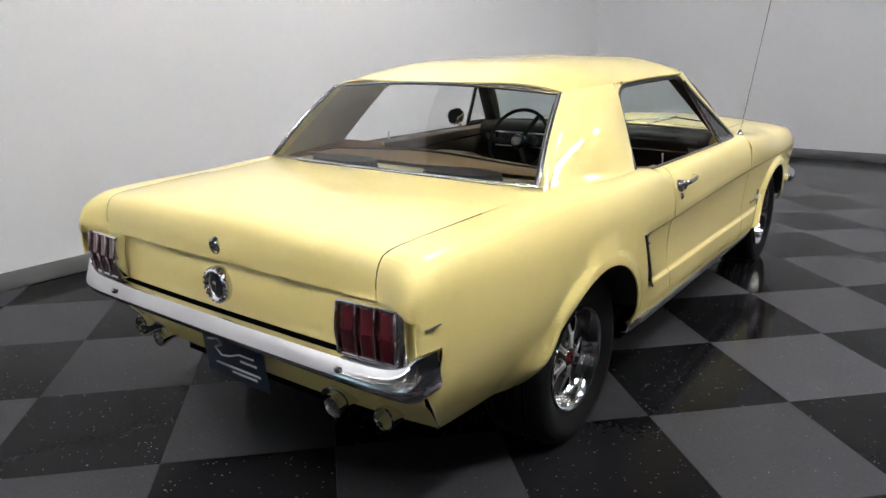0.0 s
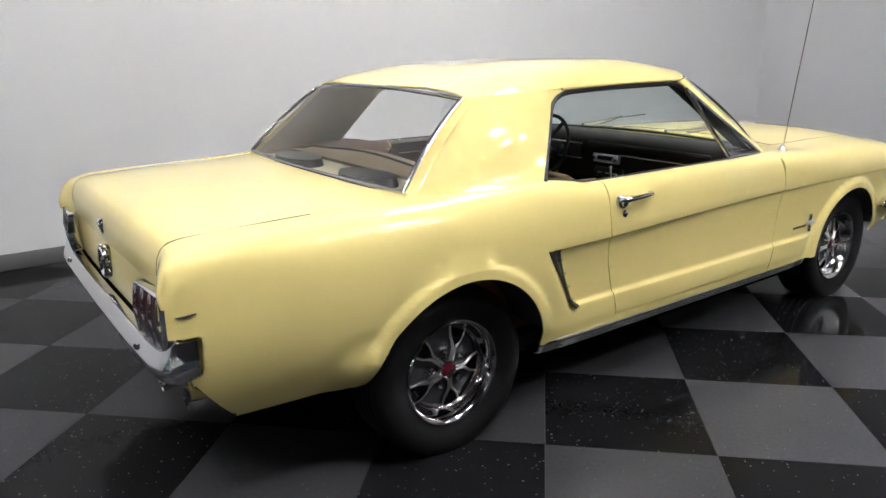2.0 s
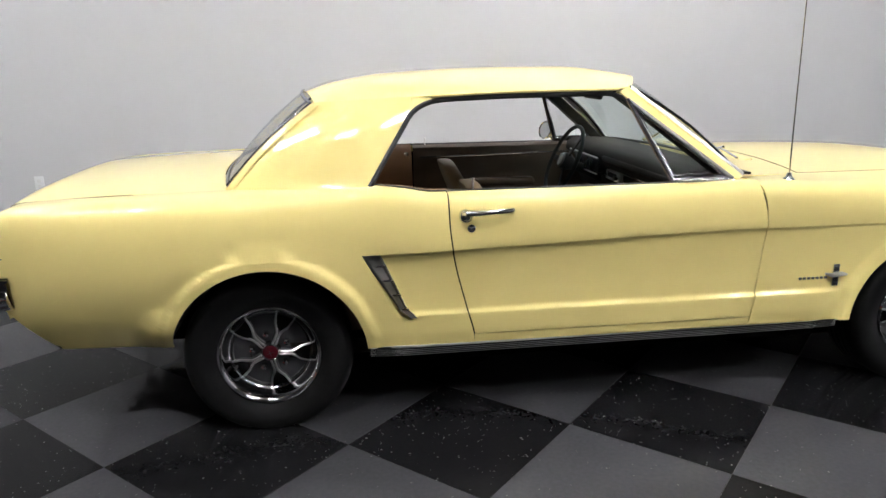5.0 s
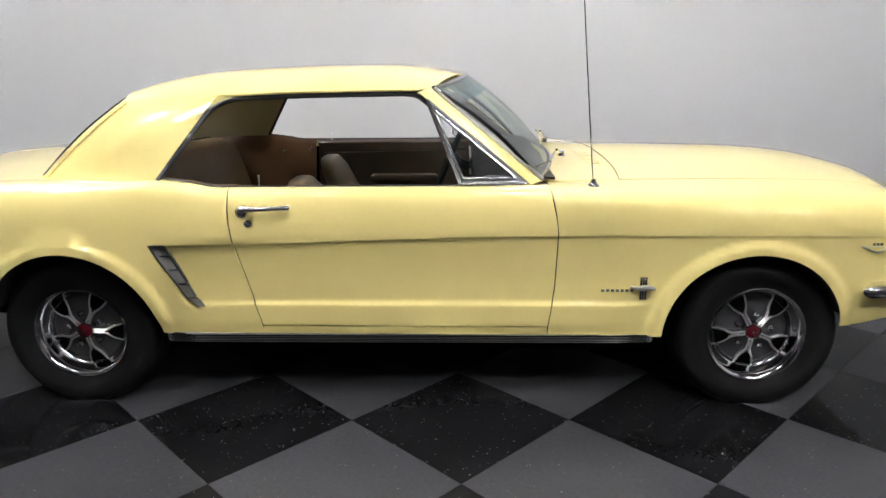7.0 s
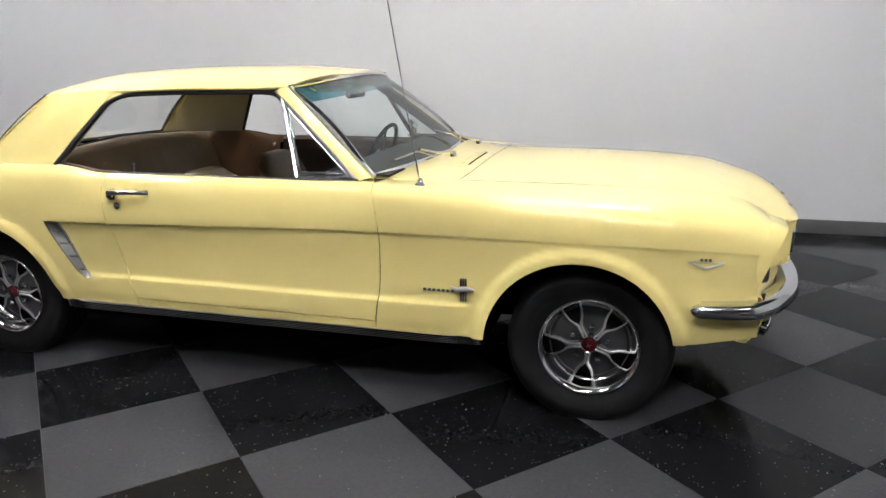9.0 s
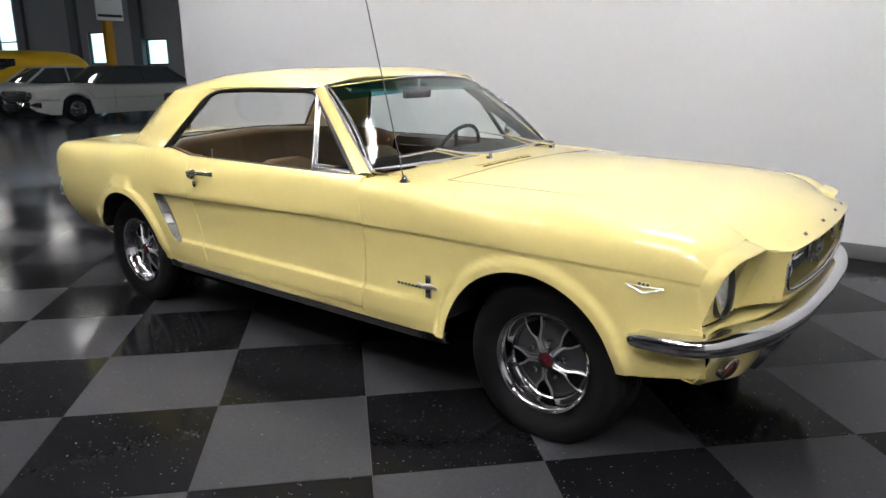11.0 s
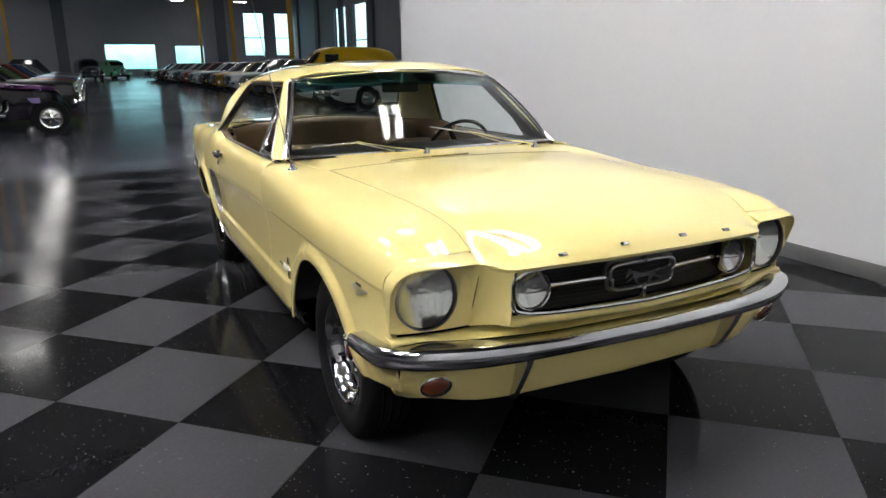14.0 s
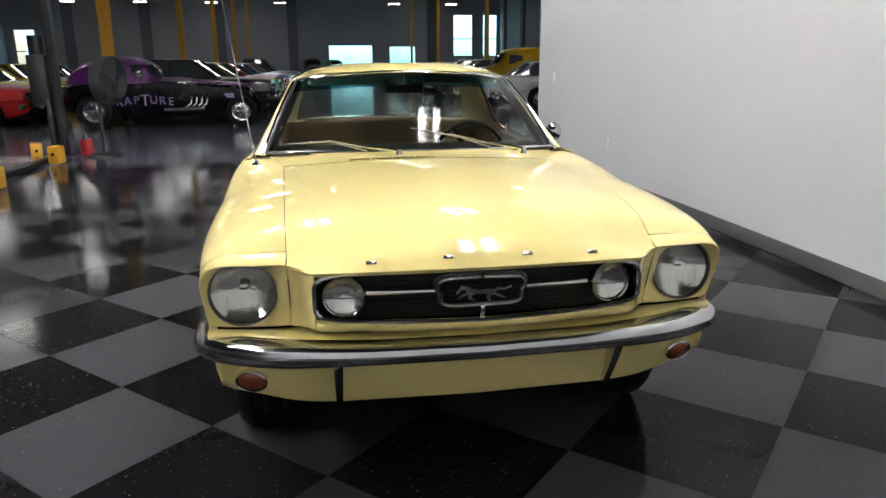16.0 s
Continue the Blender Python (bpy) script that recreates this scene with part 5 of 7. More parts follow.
for s in (-1, 1):
    # sail panel behind the side window
    rear_edge = lambda t: bez3((-1.50, 0.684, 0.918), (-1.315, 0.632, 1.065), (-1.165, 0.580, 1.221), t)
    front_edge = lambda t: bez3((-0.985, 0.800, 0.925), (-0.905, 0.722, 1.045), (-0.770, 0.611, 1.241), t)
    rows = []
    for i in range(31):
        u = i / 30
        row = []
        for k in range(31):
            t = k / 30
            p = rear_edge(t).lerp(front_edge(t), u)
            bow = math.sin(math.pi * u)
            out = 0.022 * bow * math.sin(math.pi * t ** 1.15) + 0.008 * math.sin(math.pi * t)
            top = roof_w(max(-1.16, min(0.1, p.x))) if k == 30 else None
            y = p.y + out
            z = p.z
            if k == 30:
                xe = max(-1.16, min(0.1, p.x))
                y, z = roof_w(xe) + 0.0005, roof_e(xe) + 0.001
            flare = (1 - t) ** 6 * 0.022 * bow
            drop = max(0.0, 1 - t) * 0.32
            flare += 0.021 * bow * (1 - math.exp(-drop / 0.028)) * smooth01(0.0, 0.75, t)
            row.append((p.x, s * (y + flare), z))
        rows.append(row)
    sheet("sail_panel", rows, M_PAINT, coupe, thick=0.004, flip=s < 0, smooth=60)
    sheet("sail_trim", [[(p[0] + 0.012, p[1] * 0.94, p[2] - 0.004) for p in r] for r in rows], M_HEADLINER, coupe, "beige inner trim of the rear pillar")
    # windscreen pillar
    a0, a1 = Vector((0.508, 0.742, 0.912)), Vector((0.078, 0.583, 1.259))
    b0, b1 = Vector((0.462, 0.784, 0.908)), Vector((0.032, 0.606, 1.244))
    rows = []
    for k in range(13):
        t = k / 12
        p, q = a0.lerp(a1, t), b0.lerp(b1, t)
        mid = (p + q) / 2 + Vector((0.014, 0.010, 0.012))
        rows.append([(c.x, s * c.y, c.z) for c in (p - Vector((0.01, 0.03, 0.01)), p, p.lerp(mid, 0.6), mid.lerp(q, 0.4), q, q - Vector((0.03, 0.035, 0)), p - Vector((0.04, 0.03, 0.03)))])
    sweep("windscreen_pillar", rows, None, M_PAINT, coupe, smooth=50)
    rows = []
    for k in range(13):
        p, q = a0.lerp(a1, k / 12), b0.lerp(b1, k / 12)
        rows.append([(c.x, s * c.y, c.z) for c in (p - Vector((0.002, 0.012, 0.004)), p - Vector((0.008, 0.034, 0.010)), p - Vector((0.048, 0.036, 0.036)), q - Vector((0.038, 0.042, 0.002)), q - Vector((0.022, 0.012, 0.002)))])
    sweep("pillar_cover", rows, None, M_DASH, coupe, "dark inner cover of the windscreen pillar", smooth=50)
    lift = Vector((0.006, -0.002, 0.006))
    tube("pillar_trim", [(c.x, s * c.y, c.z) for c in (a0.lerp(a1, 0.01 + k * 0.122) + lift for k in range(9))], 0.0085, M_ALU, coupe, "bright windscreen side trim", seg=8)
    # roof rail and black weatherstrip round the side window
    pts = [(x, s * (roof_w(x) + 0.004), roof_e(x) - 0.002) for x in np.linspace(-0.72, 0.03, 24)]
    tube("drip_rail", pts, 0.006, M_PAINT, coupe, seg=8)
    low_end, top_end = front_edge(0.74) + Vector((0.012, -0.006, 0)), Vector((-0.655, roof_w(-0.655) - 0.004, roof_e(-0.655) - 0.018))
    apex = Vector((-0.782, 0.612, 1.224))
    arc = [bez3(low_end, apex, top_end, t) for t in np.linspace(0, 1, 11)]
    sheet("window_corner", [[(c.x, s * c.y, c.z) for c in (q, q.lerp(apex + Vector((-0.010, -0.003, 0.016)), 1.0))] for q in arc], M_PAINT, coupe, thick=0.004, flip=s > 0)
    seal = [front_edge(t) + Vector((0.012, -0.006, 0)) for t in np.linspace(0.02, 0.72, 11)] + arc
    seal += [Vector((x, roof_w(x) - 0.004, roof_e(x) - 0.018)) for x in np.linspace(-0.6, -0.03, 11)] + [Vector((0.013, 0.598, 1.234)), Vector((0.043, 0.604, 1.222)), Vector((0.062, 0.610, 1.205))]
    tube("weatherstrip", [(p.x, s * p.y, p.z) for p in seal], 0.0105, M_BLACK, coupe, seg=8)
    # inner rail that hides the sheet edge
    sheet("inner_rail", [[(x, s * (roof_w(x) - 0.002), roof_e(x) - 0.006), (x, s * (roof_w(x) - 0.02), roof_e(x) - 0.026), (x, s * (roof_w(x) - 0.055), roof_e(x) - 0.012)] for x in np.linspace(-0.66, 0.06, 20)], M_DASH, coupe, thick=0.003)
    # belt seal along door top and quarter window
    belt = [(x, s * 0.787, 0.9055) for x in np.linspace(0.43, -0.68, 16)] + [(x, s * (quarter_aw(x) - 0.003), quarter_az(x) + 0.001) for x in np.linspace(-0.73, -0.97, 12)]
    tube("belt_seal", belt, 0.0055, M_BLACK, coupe, seg=6)
    # vent window: chrome frame and glass
    vent = new("vent_window")
    vent.parent = coupe
    tagged(vent, "triangular vent window in a chrome frame")
    tri = [Vector((0.194, 0.780, 0.912)), Vector((0.064, 0.612, 1.216)), Vector((0.444, 0.780, 0.912))]
    tube("chrome_post", [(p.x, s * p.y, p.z) for p in (tri[0], tri[0].lerp(tri[1], 0.5), tri[1])], 0.0095, M_BRIGHT, vent)
    tube("chrome_frame", [(p.x, s * p.y, p.z) for p in (tri[1], tri[1].lerp(tri[2], 0.5), tri[2])], 0.009, M_SCOOP, vent)
    tube("chrome_frame", [(p.x, s * p.y, p.z) for p in (tri[2], tri[0].lerp(tri[2], 0.5), tri[0])], 0.009, M_DULLCHROME, vent)
    mid = (tri[0] + tri[1] + tri[2]) / 3
    seat = [p.lerp(mid, 0.10) for p in tri]
    tube("vent_seal", [(p.x, s * (p.y - 0.004), p.z) for p in seat], 0.009, M_BLACK, vent, closed=True)
    small = [p.lerp(mid, 0.20) for p in tri]
    tube("inner_frame", [(p.x, s * p.y, p.z) for p in small], 0.0055, M_DULLCHROME, vent, closed=True)
    sheet("vent_glass", [[(p.x, s * p.y, p.z) for p in (small[0], small[1])], [(p.x, s * p.y, p.z) for p in (small[2], small[1].lerp(small[2], 0.002))]], M_GLASS, vent)
    q = small[1].lerp(small[2], 0.45)
    part("vent_latch", box_bm(-0.02, 0.02, -0.007, 0.007, -0.007, 0.007, 0.004, m=pose(q.x, s * (q.y - 0.01), q.z, 0, 45, 0)), M_CHROME, vent)
    # door handle and lock
    h = new("door_handle")
    h.parent = coupe
    tagged(h, "chrome door handle with push button")
    wz = half_w(-0.6) - 0.010
    h.matrix_basis = pose(-0.545, s * (wz + 0.004), 0.832, 0, 0, 0)
    tube("handle_bar", [(-0.095, s * 0.004, 0.0), (-0.085, s * 0.022, 0.004), (-0.04, s * 0.030, 0.006), (0.03, s * 0.028, 0.008), (0.075, s * 0.018, 0.008), (0.088, s * 0.0, 0.006)], [0.013, 0.013, 0.010, 0.009, 0.010, 0.012], M_CHROME, h, seg=12)
    v, f = lathe([(0.025, -0.012), (0.025, 0.010), (0.021, 0.016), (0.016, 0.017), (0.015, 0.024), (0.012, 0.027), (0.0, 0.028)], 28)
    mesh_object("push_button", [(a - 0.085, s * b, c - 0.008) for a, b, c in v], [x[::s] for x in f], M_CHROME, h)
    v, f = lathe([(0.015, -0.004), (0.015, 0.006), (0.010, 0.009), (0.0, 0.010)], 20)
    lk = mesh_object("key_lock", [(a - 0.610, s * (b + half_w(-0.6) - 0.003), c + 0.778) for a, b, c in v], [x[::s] for x in f], M_CHROME, coupe)
    tube("lock_knob", [(-0.585, s * 0.765, 0.90), (-0.585, s * 0.762, 0.938), (-0.585, s * 0.762, 0.946)], [0.003, 0.004, 0.006], M_ALU, coupe, seg=8)
    # fender badge: bars and a plain running shape, then a row of bars in place of the name
    b = new("fender_badge")
    b.parent = coupe
    bx, bz = 0.895, 0.513
    bw = side_w(bx, bz)
    for k in (-1, 0, 1):
        part("badge_bar", box_bm(bx + k * 0.0095 - 0.004, bx + k * 0.0095 + 0.004, s * (bw - 0.004), s * (bw + 0.007), bz - 0.046, bz + 0.046, 0.0015), M_CHROME, b)
    tube("badge_shape", [(bx - 0.05, s * (bw + 0.011), bz + 0.010), (bx - 0.02, s * (bw + 0.013), bz + 0.002), (bx + 0.02, s * (bw + 0.013), bz + 0.006), (bx + 0.045, s * (bw + 0.011), bz + 0.002)], [0.004, 0.009, 0.010, 0.004], M_ALU, b, seg=8)
    for k in range(7):
        x = 0.735 + k * 0.0185
        part("name_bar", box_bm(x, x + 0.012, s * (side_w(x, 0.505) - 0.003), s * (side_w(x, 0.505) + 0.004), 0.500, 0.510, 0.001), M_SCOOP, b)
    vb = new("engine_badge")
    vb.parent = coupe
    vx, vz = 1.757, 0.672
    vw = side_w(vx, vz)
    tube("badge_vee", [(vx - 0.062, s * (vw + 0.002), vz + 0.005), (vx, s * (vw + 0.005), vz - 0.016), (vx + 0.062, s * (vw - 0.003), vz + 0.005)], [0.0025, 0.0045, 0.0025], M_ALU, vb, seg=6)
    tube("badge_vee", [(vx - 0.062, s * (vw + 0.002), vz + 0.006), (vx, s * (vw + 0.004), vz + 0.004), (vx + 0.062, s * (vw - 0.003), vz + 0.006)], 0.0022, M_ALU, vb, seg=6)
    for k in (-1, 0, 1):
        part("number_bar", box_bm(vx + k * 0.014 - 0.005, vx + k * 0.014 + 0.005, s * (vw - 0.002), s * (vw + 0.005), vz + 0.009, vz + 0.019, 0.002), M_SCOOP, vb)
# scrape on the right rear corner
tube("paint_scrape", [(-2.285, -0.797, 0.722), (-2.262, -0.803, 0.722), (-2.235, -0.810, 0.728)], [0.0015, 0.0042, 0.002], M_SCOOP, coupe, "bare metal scrape", seg=5)


def framed_glass(name, base, top, mat, trim, r, label, n=24, bow=0.0):
    """A curved pane between a base line and a top line, with a trim bar all round."""
    g = new(name)
    g.parent = coupe
    tagged(g, label)
    rows = []
    for k in range(13):
        t = k / 12
        row = []
        for i in range(n + 1):
            v = -1 + 2 * i / n
            p = base(v).lerp(top(v), t)
            row.append(p + Vector((bow * math.sin(math.pi * t), 0, abs(bow) * 0.8 * math.sin(math.pi * t))))
        rows.append(row)
    sheet("pane", rows, mat, g, smooth=60)
    edge = rows[0] + [r_[-1] for r_ in rows[1:-1]] + rows[-1][::-1] + [r_[0] for r_ in rows[-2:0:-1]]
    tube("trim", edge, r, trim, g, closed=True, seg=8)
    seal = [p.lerp(sum(edge, Vector()) / len(edge), 0.018) for p in edge]
    tube("rubber_seal", seal, r * 0.8, M_BLACK, g, closed=True, seg=6)
    return g


framed_glass("windscreen", lambda v: Vector((0.495 + 0.11 * (1 - v * v), 0.734 * v, 0.920 + 0.010 * (1 - v * v))), lambda v: Vector((0.086 + 0.131 * (1 - abs(v) ** 2.4), 0.580 * v, 1.259 + 0.041 * (1 - v * v))), M_WINDSHIELD, M_CHROME, 0.010, "curved windscreen with chrome trim", bow=0.02)
framed_glass("rear_window", lambda v: Vector((-1.487 - 0.055 * (1 - v * v), 0.662 * v, 0.934 + 0.006 * (1 - v * v))), lambda v: Vector((-1.172 - 0.055 * (1 - abs(v) ** 2.2), 0.570 * v, 1.220 + 0.028 * (1 - v * v))), M_GLASS, M_DULLCHROME, 0.0065, "curved rear window with bright trim", bow=-0.012)
for s in (-1, 1):
    rows = []
    for t in np.linspace(0.0, 1.0, 13):
        t = float(t)
        p = Vector((-1.487, 0.662, 0.934)).lerp(Vector((-1.172, 0.570, 1.220)), t) + Vector((-0.012, 0, 0.0096)) * math.sin(math.pi * t)
        rows.append([(p.x + 0.001, s * (p.y + 0.002), p.z - 0.001), (p.x + 0.010, s * (p.y + 0.016), p.z - 0.001), (p.x + 0.030, s * (p.y + 0.032), p.z - 0.006)])
    sheet("window_reveal", rows, M_PAINT, coupe, thick=0.003, flip=s > 0, smooth=60)
tube("header_trim", [(0.089 + 0.131 * (1 - abs(v) ** 2.4), 0.580 * v, 1.262 + 0.038 * (1 - v * v)) for v in np.linspace(-1, 1, 31)], 0.0062, M_SCOOP, coupe, "dark trim above the windscreen", seg=8)
# tinted band at the top of the windscreen
rows = []
for k in range(5):
    t = lerp(0.80, 0.985, k / 4)
    row = []
    for i in range(25):
        v = (-1 + 2 * i / 24) * 0.97
        a = Vector((0.495 + 0.11 * (1 - v * v), 0.734 * v, 0.920 + 0.010 * (1 - v * v)))
        b = Vector((0.086 + 0.131 * (1 - abs(v) ** 2.4), 0.580 * v, 1.259 + 0.041 * (1 - v * v)))
        row.append(a.lerp(b, t) + Vector((0.02 * math.sin(math.pi * t) - 0.004, 0, 0.016 * math.sin(math.pi * t) - 0.004)))
    rows.append(row)
sheet("tint_band", rows, glass("tint_glass", (0.16, 0.42, 0.52)), coupe, "blue-green tinted windscreen band")

# wipers
for base, elbow, tip in (((0.665, -0.09, 0.925), (0.60, -0.42, 0.992), (0.55, -0.62, 0.970)), ((0.655, 0.53, 0.918), (0.59, 0.18, 1.008), (0.55, -0.02, 1.034))):
    wpr = new("wiper")
    wpr.parent = coupe
    base, elbow, tip = Vector(base), Vector(elbow), Vector(tip)
    tube("wiper_arm", [base + Vector((0, 0, 0.012)), base.lerp(elbow, 0.12) + Vector((0, 0, 0.012)), base.lerp(elbow, 0.5), elbow], [0.011, 0.008, 0.0055, 0.005], M_CHROME, wpr, seg=8)
    back = base.lerp(elbow, 0.45) - Vector((0.012, 0, 0.018))
    tube("wiper_blade", [back, elbow - Vector((0.008, 0, 0.008)), tip], 0.0042, M_BRIGHT, wpr, seg=6)
    part("wiper_pivot", cyl_bm(0.018, 0.012, 0.034, pose(base.x, base.y, base.z + 0.004), 16), M_CHROME, wpr)

# aerial
aerial = new("aerial")
aerial.parent = coupe
v, f = lathe([(0.0, -0.006), (0.026, -0.004), (0.024, 0.004), (0.012, 0.016), (0.008, 0.03), (0.0, 0.032)], 20, "z")
mesh_object("aerial_base", [(a + 0.702, b - 0.752, c + 0.893) for a, b, c in v], f, M_DULLCHROME, aerial)
tube("aerial_mast", [(0.699, -0.756, 0.92), (0.666, -0.797, 1.2), (0.611, -0.867, 1.67), (0.578, -0.908, 1.95)], [0.0032, 0.0026, 0.002, 0.0016], M_BRIGHT, aerial, seg=6)

# driver's door mirror
mir = new("door_mirror")
mir.parent = coupe
tagged(mir, "round chrome door mirror")
aim = pose(0.17, 0.845, 0.962, 0, 13, 24)
v, f = lathe([(0.0, 0.03), (0.035, 0.022), (0.052, 0.0), (0.055, -0.015), (0.052, -0.020), (0.048, -0.016)], 32, "x")
mesh_object("mirror_shell", [aim @ Vector(q) for q in v], f, M_CHROME, mir)
v, f = lathe([(0.049, -0.015), (0.0, -0.016)], 32, "x")
mesh_object("mirror_glass", [aim @ Vector(q) for q in v], f, material("mirror", (0.7, 0.7, 0.7), 0.02, 1.0), mir)
tube("mirror_stalk", [(0.21, 0.825, 0.880), (0.205, 0.84, 0.905), (0.185, 0.845, 0.935)], [0.016, 0.011, 0.010], M_CHROME, mir)

# ---- cabin ----
part("floor_pan", box_bm(-1.45, 0.75, -0.72, 0.72, 0.26, 0.32), M_CARPET, coupe, smooth=0)
part("firewall", box_bm(0.66, 0.72, -0.74, 0.74, 0.30, 0.86), M_DASH, coupe, smooth=0)
# underside slabs coloured near-black to carry the shade below the car
part("underbody", box_bm(-0.97, 0.95, -0.775, 0.775, 0.235, 0.275), M_SHADE, coupe, smooth=0)
part("front_subframe", box_bm(0.95, 1.88, -0.50, 0.50, 0.30, 0.42), M_SHADE, coupe, smooth=0)
part("rear_subframe", box_bm(-2.10, -0.97, -0.50, 0.50, 0.28, 0.42), M_SHADE, coupe, smooth=0)
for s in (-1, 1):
    part("front_splash_shield", box_bm(1.70, 1.90, s * 0.50, s * 0.76, 0.40, 0.42), M_SHADE, coupe, smooth=0)
    part("rear_splash_shield", box_bm(-2.10, -1.74, s * 0.50, s * 0.74, 0.41, 0.43), M_SHADE, coupe, smooth=0)
rows = []
for i in range(17):
    y = lerp(-0.715, 0.715, i / 16)
    rows.append([(x, y, z) for x, z in ((0.56, 0.915), (0.40, 0.925), (0.30, 0.925), (0.265, 0.905), (0.26, 0.875), (0.29, 0.84), (0.33, 0.78), (0.36, 0.68))])
sheet("dashboard", rows, M_DASH, coupe, thick=0.01, smooth=60)
part("instrument_panel", box_bm(0.24, 0.30, 0.16, 0.58, 0.80, 0.875, 0.012), M_BLACK, coupe)
for y in (0.22, 0.31, 0.43, 0.52):
    part("gauge", cyl_bm(0.03, 0.028, 0.012, pose(0.238, y, 0.838, 0, 90, 0), 20), M_BRIGHT, coupe)
rad = new("radio")
rad.parent = coupe
tagged(rad, "chrome-edged car radio with two knobs")
part("radio_face", box_bm(0.262, 0.285, -0.09, 0.09, 0.785, 0.832, 0.004), M_ALU, rad)
part("radio_dial", box_bm(0.2595, 0.264, -0.055, 0.055, 0.800, 0.824, 0.001), M_BLACK, rad, smooth=0)
for y in (-0.073, 0.073):
    part("radio_knob", cyl_bm(0.012, 0.010, 0.022, pose(0.254, y, 0.808, 0, 90, 0), 16), M_CHROME, rad)
for k in range(5):
    part("radio_button", box_bm(0.256, 0.264, -0.044 + k * 0.0185, -0.030 + k * 0.0185, 0.789, 0.797, 0.001), M_WHITE, rad, smooth=0)
for y in (-0.64, 0.64):
    v, f = lathe([(0.036, 0.0), (0.034, -0.010), (0.028, -0.006), (0.0, -0.004)], 24, "x")
    mesh_object("air_vent", [(a + 0.266, b + y, c + 0.855) for a, b, c in v], f, M_SCOOP, coupe)
part("cluster_bezel", box_bm(0.232, 0.242, 0.15, 0.59, 0.878, 0.884, 0.002), M_ALU, coupe)
part("cluster_bezel", box_bm(0.232, 0.242, 0.15, 0.59, 0.793, 0.799, 0.002), M_ALU, coupe)
part("dash_pad", box_bm(0.245, 0.30, -0.66, 0.12, 0.868, 0.900, 0.014, segments=3), M_DASH, coupe)
part("heater_panel", box_bm(0.285, 0.31, -0.10, 0.10, 0.70, 0.755, 0.006), M_BLACK, coupe)
for k in range(3):
    part("heater_lever", box_bm(0.276, 0.286, -0.07 + k * 0.055, -0.045 + k * 0.055, 0.722, 0.730, 0.002), M_ALU, coupe)
part("glovebox_trim", box_bm(0.272, 0.285, -0.6, -0.1, 0.83, 0.838, 0.002), M_CHROME, coupe)
part("console", box_bm(-0.75, 0.35, -0.11, 0.11, 0.32, 0.50, 0.03), M_DASH, coupe)
for s in (-1, 1):
    rows = []
    for i in range(9):
        x = lerp(-0.66, 0.50, i / 8)
        rows.append([(x, s * w, z) for w, z in ((0.788, 0.903), (0.765, 0.905), (0.735, 0.89), (0.725, 0.82), (0.715, 0.70), (0.70, 0.62), (0.72, 0.60), (0.74, 0.34))])
    card = sheet("door_card", rows, M_DOORCARD, coupe, "brown vinyl door panel", smooth=50)
    tube("card_trim", [(x, s * 0.722, 0.845 + 0.008 * math.sin(x * 3)) for x in np.linspace(-0.62, 0.46, 12)], 0.004, M_CHROME, card, seg=6)
    part("armrest", box_bm(-0.35, 0.05, s * 0.655, s * 0.72, 0.66, 0.71, 0.02), M_DOORCARD, card)
    rows = []
    for i in range(9):
        x = lerp(-1.42, -0.67, i / 8)
        rows.append([(x, s * w, z) for w, z in ((quarter_aw(x) - 0.004, quarter_az(x) - 0.004), (quarter_aw(x) - 0.03, quarter_az(x) + 0.004), (min(0.72, quarter_aw(x) - 0.05), quarter_az(x) - 0.03), (0.68, 0.70), (0.68, 0.34))])
    qc = sheet("quarter_trim", rows, M_SIDETRIM, coupe, "tan vinyl rear side panel", smooth=50)
    for k, (x, z) in enumerate(((-0.86, 0.845), (-0.70, 0.86))):
        v, f = lathe([(0.014, 0.0), (0.012, 0.010), (0.0, 0.014)], 14)
        mesh_object("snap", [(a + x, s * (0.70 - b), c + z) for a, b, c in v], f, M_CHROME, qc)


def bucket_seat(y):
    seat = new("front_seat")
    seat.parent = coupe
    tagged(seat, "tan vinyl front bucket seat")
    rows = []
    for i in range(17):
        t = i / 16
        x, z = lerp(-0.34, -0.52, t), lerp(0.46, 0.848, t)
        half = 0.245 * (1 - 0.10 * t) * (1 - smooth01(0.86, 1.0, t) * 0.35)
        th = 0.13 * (1 - 0.4 * t)
        pts = []
        for k in range(20):
            a = 2 * math.pi * k / 20
            c, sn = math.cos(a), math.sin(a)
            rib = 0.006 * math.cos(6 * math.pi * c) * (sn < 0) * smooth01(0.9, 0.5, t)
            pts.append((x + math.copysign(abs(sn) ** 0.6, sn) * -th / 2 + rib, y + half * math.copysign(abs(c) ** 0.55, c), z))
        rows.append(pts)
    top = [((rows[-1][k][0] + rows[-1][10][0]) / 2 * 0.2 + rows[-1][k][0] * 0.8 - 0.003, y + (rows[-1][k][1] - y) * 0.75, 0.860) for k in range(20)]
    sweep("seat_back", rows + [top], None, M_SEAT, seat, smooth=60)
    part("seat_cushion", box_bm(-0.42, 0.12, y - 0.25, y + 0.25, 0.40, 0.55, 0.05, segments=4), M_SEAT, seat)
    part("seat_base", box_bm(-0.38, 0.06, y - 0.2, y + 0.2, 0.32, 0.40), M_DASH, seat, smooth=0)


